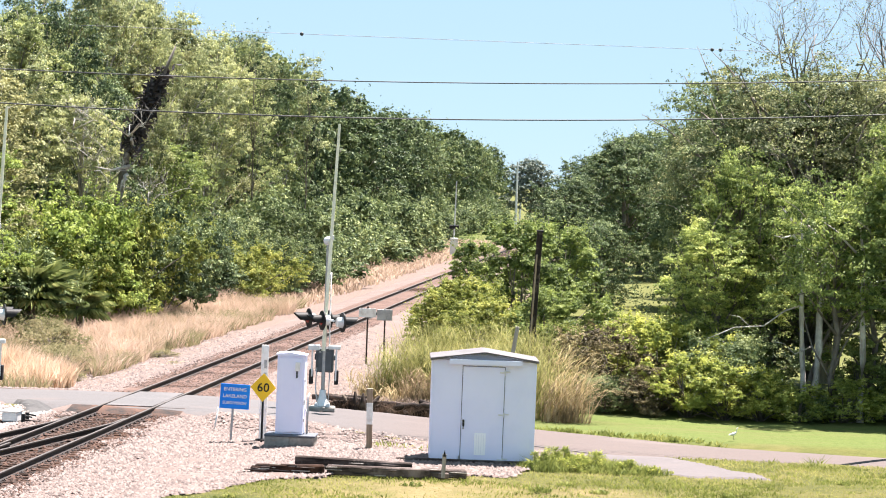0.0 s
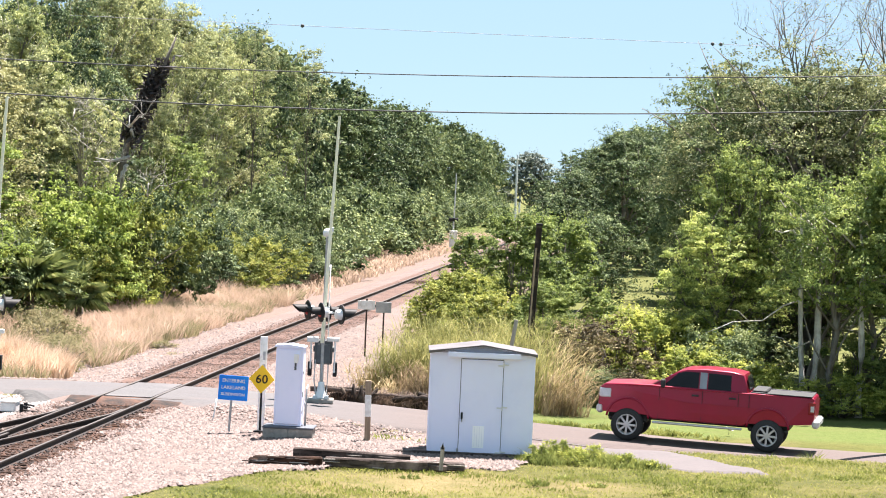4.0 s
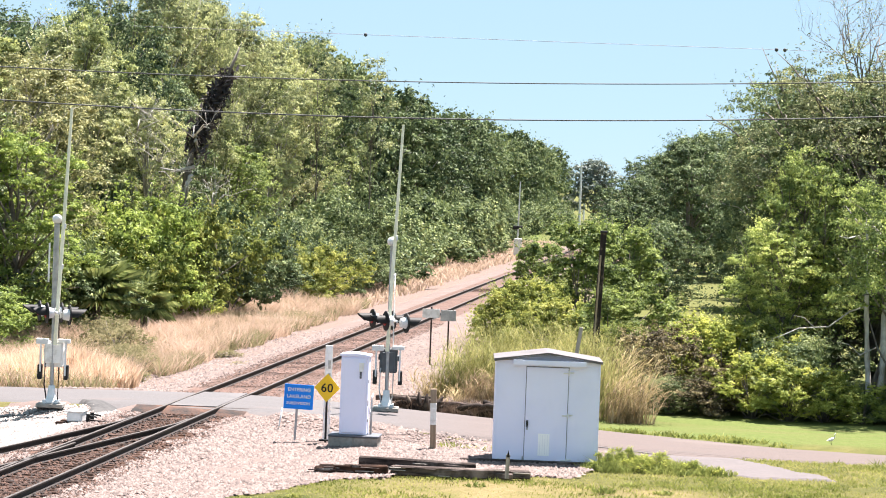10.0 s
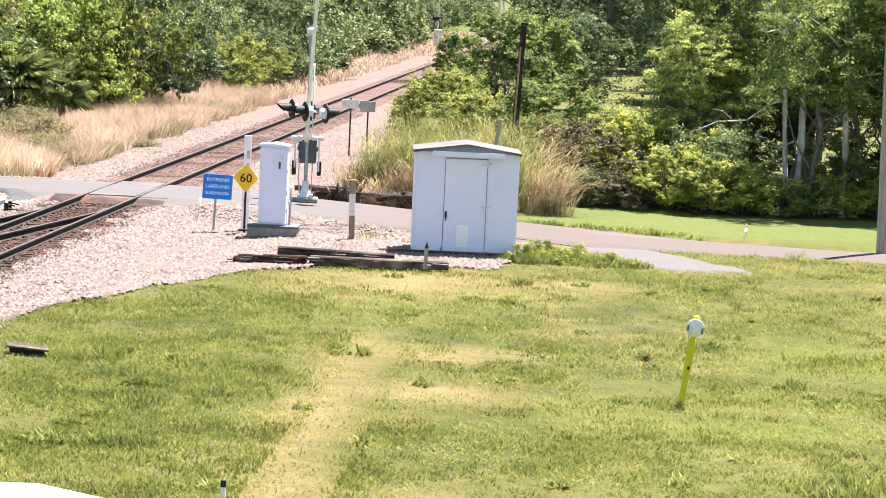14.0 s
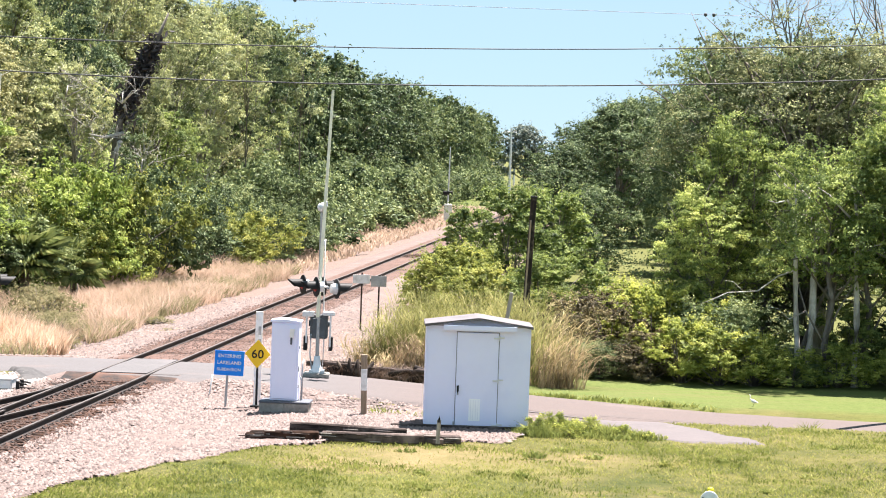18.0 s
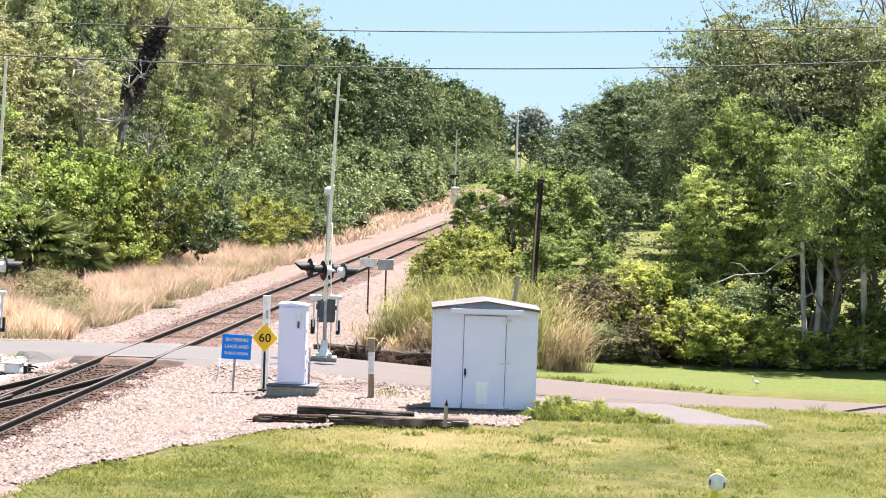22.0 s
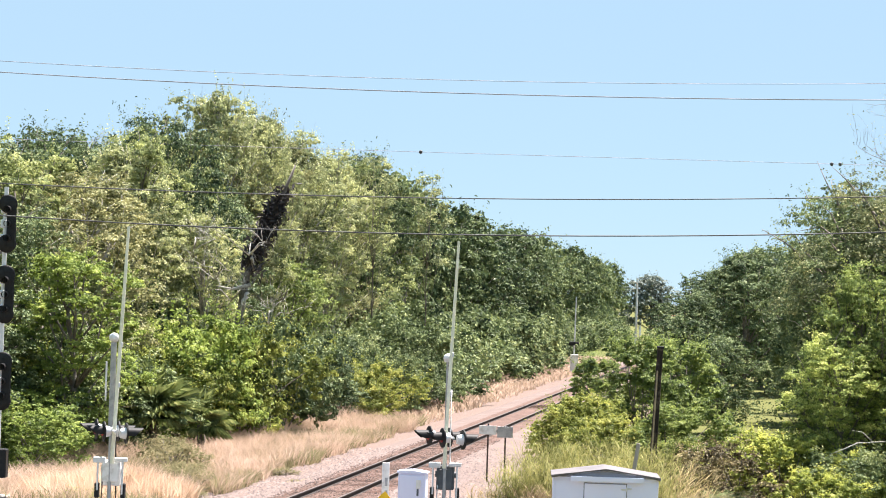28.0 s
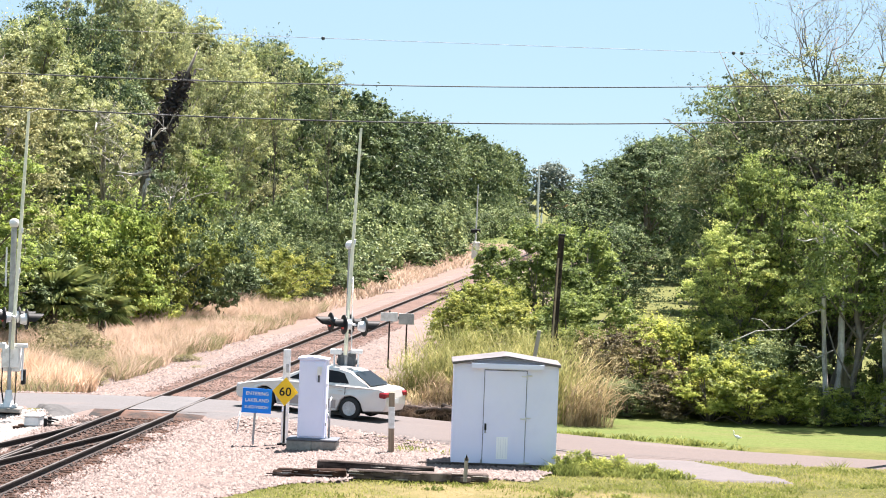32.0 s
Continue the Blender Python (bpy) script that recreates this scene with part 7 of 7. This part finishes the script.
M_SILVERPAINT = surf("champagne_silver_paint", (0.82, 0.77, 0.73), (0.77, 0.72, 0.69), 2.0, None, 1, 0.38, 0.35, depth=0, coat=0.5)
M_GLASS = surf("tinted_glass", (0.012, 0.013, 0.016), (0.016, 0.017, 0.02), 2.0, None, 1, 0.08, depth=0)
M_GLASS.node_tree.nodes["Principled BSDF"].inputs["Specular IOR Level"].default_value = 0.18
M_TAIL = surf("tail_lamp", (0.26, 0.010, 0.018), (0.34, 0.02, 0.03), 6.0, None, 1, 0.2, depth=0)
M_CLEAR = surf("headlamp", (0.7, 0.7, 0.72), (0.55, 0.55, 0.58), 8.0, None, 1, 0.15, depth=0)
M_PLASTIC = surf("dark_plastic", (0.012, 0.012, 0.013), (0.018, 0.018, 0.019), 8.0, None, 1, 0.6, depth=0)


def pickup():
    t = thing("pickup_truck", "cherry-red crew-cab pickup truck with dark windows and chrome bumpers", "pickup truck")
    R, WB = 0.455, 1.95

    def half(x, z):
        return 0.98 - 0.05 * max(0, (abs(x) - 2.2) / 0.9) - (0.10 * (z - 1.42) if z > 1.42 else 0) - (0.05 * (0.75 - z) if z < 0.75 else 0)

    low = [(2.76, 0.66), (2.80, 0.85), (2.79, 1.14), (2.75, 1.36), (2.62, 1.45), (1.95, 1.495), (1.34, 1.515), (-1.36, 1.49), (-1.42, 1.50), (-3.16, 1.49), (-3.20, 1.44), (-3.22, 0.95), (-3.18, 0.74), (-2.46, 0.68)]
    low += arch(-WB, 0.50, 0.56, 162, 18)[0:] + [(-1.28, 0.56), (1.28, 0.56)] + arch(WB, 0.50, 0.56, 162, 18) + [(2.44, 0.66)]
    body = part("body", hull("body", low, half, M_REDPAINT, 0.06), None, t)

    def cab_half(x, z):
        return 0.925 - 0.26 * (z - 1.45)

    cab = part("cab", hull("cab", [(1.36, 1.46), (0.62, 1.93), (0.38, 2.01), (-0.15, 2.045), (-0.85, 2.03), (-1.22, 1.97), (-1.38, 1.46)], cab_half, M_REDPAINT, 0.06), None, t)
    side_panel("side_window", [(1.02, 1.50), (0.03, 1.50), (0.03, 1.94), (0.42, 1.93), (0.62, 1.87)], cab_half, 0.006, M_GLASS, cab, "dark tinted window")
    side_panel("door_pillar", [(0.00, 1.50), (-0.20, 1.50), (-0.20, 1.94), (0.00, 1.945)], cab_half, 0.008, M_PILLAR, cab, "grey glossy pillar")
    side_panel("side_window", [(-0.23, 1.50), (-0.88, 1.50), (-0.86, 1.92), (-0.23, 1.94)], cab_half, 0.006, M_GLASS, cab, "dark tinted window")
    part("windscreen", Shape().add([(1.30, -0.80, 1.51), (1.30, 0.80, 1.51), (0.66, 0.72, 1.93), (0.66, -0.72, 1.93)], [(0, 1, 2, 3)], m=pose(0.03, 0, 0.03)), M_GLASS, cab)
    part("rear_window", Shape().add([(-1.36, -0.75, 1.55), (-1.36, 0.75, 1.55), (-1.25, 0.68, 1.93), (-1.25, -0.68, 1.93)], [(3, 2, 1, 0)], m=pose(-0.035, 0, 0)), M_GLASS, cab)
    part("bed_liner", Shape().box(-2.28, 0, 1.495, 1.68, 1.62, 0.03, 0.008), M_PLASTIC, t)
    for s in (-1, 1):
        part("bed_rail", Shape().box(-2.28, s * 0.88, 1.51, 1.70, 0.1, 0.03, 0.008), M_PLASTIC, t)
    part("tool_box", Shape().box(-1.66, 0, 1.53, 0.42, 1.5, 0.12, 0.03), M_PLASTIC, t, "low black box behind the cab")
    part("front_bumper", Shape().box(2.74, 0, 0.74, 0.20, 1.96, 0.26, 0.06), M_CHROME, t, "chrome front bumper")
    part("rear_bumper", Shape().box(-3.26, 0, 0.76, 0.20, 1.94, 0.22, 0.05), M_CHROME, t, "chrome rear bumper")
    part("grille", Shape().box(2.745, 0, 1.10, 0.05, 1.2, 0.36, 0.03), M_CHROME, t)
    for s in (-1, 1):
        part("headlight", Shape().box(2.60, s * 0.87, 1.19, 0.36, 0.22, 0.30, 0.05), M_CLEAR, t, "clear headlight")
        tail = part("taillight", Shape().box(-3.13, s * 0.915, 1.20, 0.20, 0.10, 0.36, 0.03), M_TAIL, t, "red and clear taillight")
        part("reverse_lens", Shape().box(-3.15, s * 0.965, 1.18, 0.10, 0.012, 0.16, 0.004), M_CLEAR, tail)
        part("mirror", Shape().box(1.00, s * 1.06, 1.58, 0.12, 0.20, 0.24, 0.03), M_PLASTIC, t, "black door mirror")
        part("running_board", Shape().box(0.0, s * 0.95, 0.47, 2.5, 0.16, 0.06, 0.02), M_CHROME, t, "silver running board")
        for x in (-0.02, -1.06):
            part("door_handle", Shape().box(x + 0.12, s * 0.985, 1.30, 0.20, 0.03, 0.05, 0.01), M_PLASTIC, t)
        for x in (1.10, -0.10, -1.10, -1.40):
            part("door_seam", Shape().box(x, s * 0.962, 1.02, 0.012, 0.03, 0.84, 0.002), M_SEAM, t)
        for cx in (WB, -WB):
            fl = Shape()
            pts = arch(cx, 0.50, 0.59, 175, 5, 14)
            fl.path([(x, s * 0.965, z) for x, z in pts], 0.035, 6)
            part("wheel_arch", fl, M_REDPAINT, t)
            part("arch_opening", Shape().prism(arch(cx, 0.50, 0.56, 178, 2, 16)[::-1], 0.02, pose(0, s * 0.84 - 0.01, 0)), M_BLACK, t, "dark wheel arch")
            part("arch_liner", Shape().box(cx, s * 0.60, 0.72, 1.1, 0.5, 0.6, 0.05), M_PLASTIC, t)
    part("underbody", Shape().box(-0.1, 0, 0.60, 4.9, 1.2, 0.22, 0.05), M_PLASTIC, t)
    part("number_plate", Shape().box(-3.37, 0, 0.80, 0.01, 0.30, 0.15, 0.002), M_WHITE, t)
    for ob in t.children:
        ob.location.z += 0.11
    wheels = [wheel(t, sx * WB, sy * 0.87, R, 0.30, 8, sy) for sx in (1, -1) for sy in (1, -1)]
    return t, wheels, R


def sedan():
    t = thing("sedan_car", "champagne-silver four-door sedan with dark windows", "car")
    R, WB = 0.325, 1.36

    def half(x, z):
        return 0.885 - 0.12 * max(0, (abs(x) - 1.5) / 0.9) ** 1.5 - (0.12 * (z - 0.85) if z > 0.85 else 0) - (0.10 * (0.45 - z) if z < 0.45 else 0)

    low = [(2.26, 0.27), (2.33, 0.40), (2.32, 0.58), (2.22, 0.68), (1.90, 0.77), (1.30, 0.875), (0.86, 0.94), (-0.6, 0.965), (-1.62, 0.985), (-2.20, 0.985), (-2.38, 0.93), (-2.44, 0.72), (-2.45, 0.50), (-2.38, 0.32)]
    low += [(-1.76, 0.26)] + arch(-WB, 0.33, 0.352, 170, 10) + [(-0.95, 0.22), (0.95, 0.22)] + arch(WB, 0.33, 0.352, 170, 10) + [(1.80, 0.24)]
    body = part("body", hull("body", low, half, M_SILVERPAINT, 0.07), None, t)

    def cab_half(x, z):
        return 0.83 - 0.42 * (z - 0.93)

    cab = part("cabin", hull("cabin", [(0.98, 0.92), (0.60, 1.14), (0.22, 1.33), (-0.05, 1.405), (-0.45, 1.43), (-0.95, 1.42), (-1.25, 1.36), (-1.62, 1.16), (-1.92, 0.97)], cab_half, M_SILVERPAINT, 0.06), None, t)
    side_panel("side_window", [(0.66, 0.99), (-0.30, 1.0), (-0.28, 1.345), (-0.02, 1.34), (0.18, 1.26)], cab_half, 0.006, M_GLASS, cab, "dark side window")
    side_panel("side_window", [(-0.36, 1.0), (-1.26, 1.03), (-1.05, 1.30), (-0.85, 1.345), (-0.36, 1.35)], cab_half, 0.006, M_GLASS, cab, "dark side window")
    part("windscreen", Shape().add([(0.94, -0.70, 0.96), (0.94, 0.70, 0.96), (0.22, 0.58, 1.345), (0.22, -0.58, 1.345)], [(0, 1, 2, 3)], m=pose(0.02, 0, 0.025)), M_GLASS, cab)
    part("rear_window", Shape().add([(-1.88, -0.66, 1.0), (-1.88, 0.66, 1.0), (-1.30, 0.58, 1.335), (-1.30, -0.58, 1.335)], [(3, 2, 1, 0)], m=pose(-0.02, 0, 0.025)), M_GLASS, cab)
    for s in (-1, 1):
        part("headlight", Shape().box(2.17, s * 0.62, 0.62, 0.26, 0.34, 0.14, 0.03), M_CLEAR, t, "clear headlight")
        part("taillight", Shape().box(-2.33, s * 0.66, 0.80, 0.24, 0.32, 0.17, 0.04), M_TAIL, t, "red taillight")
        part("mirror", Shape().box(0.62, s * 0.96, 1.0, 0.12, 0.18, 0.13, 0.03), M_SILVERPAINT, t)
        part("rub_strip", Shape().box(-0.05, s * 0.888, 0.56, 2.0, 0.02, 0.05, 0.006), M_SILVERPAINT, t)
        part("sill", Shape().box(0, s * 0.84, 0.26, 1.9, 0.06, 0.10, 0.02), M_SILVERPAINT, t)
        for x in (0.62, -0.33, -1.18):
            part("door_seam", Shape().box(x, s * 0.868, 0.70, 0.010, 0.03, 0.46, 0.002), M_SEAM, t)
        for x in (-0.18, -1.02):
            part("door_handle", Shape().box(x, s * 0.885, 0.83, 0.16, 0.03, 0.035, 0.008), M_SILVERPAINT, t)
        for cx in (WB, -WB):
            part("arch_opening", Shape().prism(arch(cx, 0.33, 0.357, 178, 2, 16)[::-1], 0.012, pose(0, s * (half(cx, 0.5) - 0.13) - 0.006, 0)), M_BLACK, t, "dark wheel arch")
            part("arch_liner", Shape().box(cx, s * 0.55, 0.45, 0.72, 0.42, 0.44, 0.05), M_PLASTIC, t)
    # the road's reflection on the lower doors, painted as a thin pinkish panel
    side_panel("lower_cladding", [(-0.92, 0.28), (0.92, 0.28), (0.92, 0.53), (-0.92, 0.53)], half, 0.008, M_ROADREFLECTION, t, "darker pinkish-silver panel painting the road's reflection on the lower doors")
    part("bumper_trim", Shape().box(2.30, 0, 0.40, 0.08, 1.2, 0.10, 0.02), M_PLASTIC, t)
    part("underbody", Shape().box(0, 0, 0.25, 3.9, 1.2, 0.12, 0.04), M_PLASTIC, t)
    part("number_plate", Shape().box(-2.46, 0, 0.62, 0.01, 0.30, 0.15, 0.002), M_WHITE, t)
    wheels = [wheel(t, sx * WB, sy * 0.785, R, 0.205, 7, sy, True) for sx in (1, -1) for sy in (1, -1)]
    return t, wheels, R


M_PILLAR = surf("grey_gloss", (0.30, 0.32, 0.36), (0.25, 0.27, 0.3), 3.0, None, 1, 0.3, depth=0)
M_SEAM = surf("seam_shadow", (0.05, 0.012, 0.016), (0.04, 0.012, 0.014), 3.0, None, 1, 0.7, depth=0)
truck, truck_wheels, TRUCK_R = pickup()
car, car_wheels, CAR_R = sedan()


def locomotive():
    """A far orange engine on the line, mostly behind the thicket."""
    t = thing("locomotive", "far orange and black diesel locomotive on the line", "locomotive")
    part("hood", Shape().box(0, 3.0, 3.0, 1.8, 13.0, 2.9, 0.12), M_ORANGE, t)
    part("cab", Shape().box(0, -5.4, 3.1, 3.0, 2.4, 3.1, 0.2), M_ORANGE, t)
    part("nose", Shape().box(0, -7.6, 2.4, 2.2, 2.2, 1.9, 0.2), M_ORANGE, t)
    part("frame", Shape().box(0, 0, 1.3, 3.0, 18.5, 0.5, 0.05), M_BLACK, t)
    part("fuel_tank", Shape().box(0, 0.5, 0.75, 2.6, 5.0, 0.8, 0.1), M_BLACK, t)
    for s in (-1, 1):
        part("truck_frame", Shape().box(0, s * 6.2, 0.6, 2.4, 4.2, 0.7, 0.1), M_BLACK, t)
        for k in (-1.5, 0, 1.5):
            part("axle_wheels", Shape().tube((-0.82, s * 6.2 + k, 0.5), (0.82, s * 6.2 + k, 0.5), 0.5, n=14), M_BLACK, t)
        part("windscreen", Shape().box(s * 0.75, -6.62, 3.85, 0.9, 0.04, 0.6, 0.02), M_GLASS, t)
    part("radiator", Shape().box(0, 7.6, 4.35, 2.8, 3.2, 0.35, 0.08), M_BLACK, t)
    return t


M_ORANGE = surf("orange_engine_paint", (0.72, 0.36, 0.14), (0.62, 0.30, 0.11), 3.0, None, 1, 0.5, depth=0)
engine = locomotive()


def egret():
    """A small white egret that forages on the lawn."""
    t = thing("white_egret", "small white egret foraging on the lawn", "bird")
    part("body", Shape().lathe([(0.01, -0.24), (0.06, -0.20), (0.10, -0.08), (0.105, 0.04), (0.07, 0.15), (0.02, 0.20)], 12, pose(0, 0, 0.36, 0, 65, 0)), M_FEATHER, t)
    neck = part("neck", Shape().path([(0.15, 0, 0.42), (0.24, 0, 0.52), (0.20, 0, 0.62), (0.24, 0, 0.72)], [0.05, 0.032, 0.026, 0.026], 8), M_FEATHER, t)
    part("head", Shape().lathe([(0.005, -0.05), (0.035, -0.02), (0.032, 0.02), (0.01, 0.05)], 10, pose(0.26, 0, 0.73, 0, 90, 0)), M_FEATHER, neck)
    part("bill", Shape().tube((0.30, 0, 0.73), (0.40, 0, 0.715), 0.012, 0.002, 6), M_YELLOW, neck, "yellow bill")
    part("tail", Shape().prism([(-0.34, 0.28), (-0.18, 0.30), (-0.16, 0.38), (-0.30, 0.31)], 0.09, pose(0, -0.045, 0)), M_FEATHER, t)
    for s in (-1, 1):
        part("wing", Shape().lathe([(0.005, -0.22), (0.05, -0.12), (0.065, 0.02), (0.03, 0.12), (0.005, 0.15)], 8, pose(-0.02, s * 0.075, 0.38, 0, 70, 0) @ Matrix.Diagonal((1, 0.4, 1, 1))), M_FEATHER, t)
        part("leg", Shape().path([(0.0, s * 0.03, 0.30), (-0.02, s * 0.03, 0.15), (0.01, s * 0.03, 0.0), (0.07, s * 0.03, 0.0)], 0.009, 5), M_BLACK, t)
    return t


M_FEATHER = surf("white_feathers", (0.85, 0.85, 0.84), (0.78, 0.78, 0.78), 20.0, None, 1, 0.8, depth=0.002)
bird = egret()
for feather in bird.children:
    feather.matrix_basis = Matrix.Scale(0.45, 4)

# ---- what moves ----
TRUCK_T = [0, 3.3, 3.5, 5.5, 5.8, 6.0, 6.4, 7.0, 7.6, 8.0, 8.4, 10, 14, 18]
TRUCK_X = [38.0, 11.5, 9.66, -5.63, -7.22, -8.09, -9.65, -12.1, -14.75, -16.5, -18.1, -25, -55, -80]
CAR_T = [22.8, 24.0, 30.5, 30.8, 31.2, 31.6, 32.0]
CAR_X = [88.0, 80.0, 10.54, 7.2, 2.72, -1.5, -5.50]
LANE_X = [-80, -6, -4, 0, 3, 8, 90]
LANE = [1.2, 1.2, 0.7, 0.9, 1.2, 0.95, 1.0]


def glide(ts, xs, t):
    """A smooth monotone course through places at given times."""
    ts, xs = np.array(ts, float), np.array(xs, float)
    t = min(max(t, ts[0]), ts[-1])
    k = min(int(np.searchsorted(ts, t, side="right")) - 1, len(ts) - 2)
    v = np.diff(xs) / np.diff(ts)
    m = np.concatenate([[v[0]], (v[1:] + v[:-1]) / 2, [v[-1]]])
    h = ts[k + 1] - ts[k]
    u = (t - ts[k]) / h
    return float((2 * u**3 - 3 * u**2 + 1) * xs[k] + (u**3 - 2 * u**2 + u) * h * m[k] + (3 * u**2 - 2 * u**3) * xs[k + 1] + (u**3 - u**2) * h * m[k + 1])


def on_lane(x):
    """Where a wheel stands on the lane."""
    return Vector((x, road_y(x) + float(smooth_line(LANE_X, LANE, x)), float(smooth_line(ROAD_X, ROAD_Z, x))))


def lane_pose(front, base, half):
    """A vehicle that heads towards -x with its front axle at front."""
    a, b = on_lane(front), on_lane(front + base)
    d = a - b
    return pose(*((a + b) / 2), 0, -math.degrees(math.asin(d.z / d.length)), math.degrees(math.atan2(d.y, d.x)))


def drive(body, wheels, radius, ts, xs, base, stepping, spots):
    end = 32.0
    times = [0.0]
    t = ts[0]
    while t < ts[-1] - 1e-6:
        times.append(round(t, 4))
        t += stepping
    times += [ts[-1], end]
    times = sorted({round(q * FPS) / FPS for q in times})
    walk(body, [(q, lane_pose(glide(ts, xs, q), base, 0)) for q in times])
    start = glide(ts, xs, 0)
    for w, (x, y) in zip(wheels, spots):
        walk(w, [(q, pose(x, y, radius, 0, math.degrees((start - glide(ts, xs, q)) / radius), 0)) for q in times])


EGRET = [(0, 8.75, 80.6, 20), (2, 8.6, 80.8, 60), (3.5, 8.6, 80.5, 150), (6, 9.15, 80.0, 10), (8.5, 9.45, 79.75, 0), (10, 9.62, 79.7, 20), (15, 9.62, 80.3, 100), (17.5, 9.42, 80.1, 170), (19, 9.54, 80.5, 90), (21, 9.46, 80.6, 170), (22, 9.36, 80.5, 180), (24, 9.0, 80.5, 180), (26, 8.8, 80.45, 190), (32, 8.2, 80.6, 180)]


def motions():
    drive(truck, truck_wheels, TRUCK_R, TRUCK_T, TRUCK_X, 3.9, 1 / 15, [(sx * 1.95, sy * 0.87) for sx in (1, -1) for sy in (1, -1)])
    drive(car, car_wheels, CAR_R, CAR_T, CAR_X, 2.72, 1 / 30, [(sx * 1.36, sy * 0.785) for sx in (1, -1) for sy in (1, -1)])
    walk(bird, [(t, pose(x, y, lie(x, y) + 0.05, 0, 0, a)) for t, x, y, a in EGRET])
    walk(engine, [(t, pose(track_x(y), y, 0, 0, 0, TRACK_TURN)) for t, y in ((0, 640), (18, 610), (26.5, 470), (28.2, 392), (32, 374))])


motions()
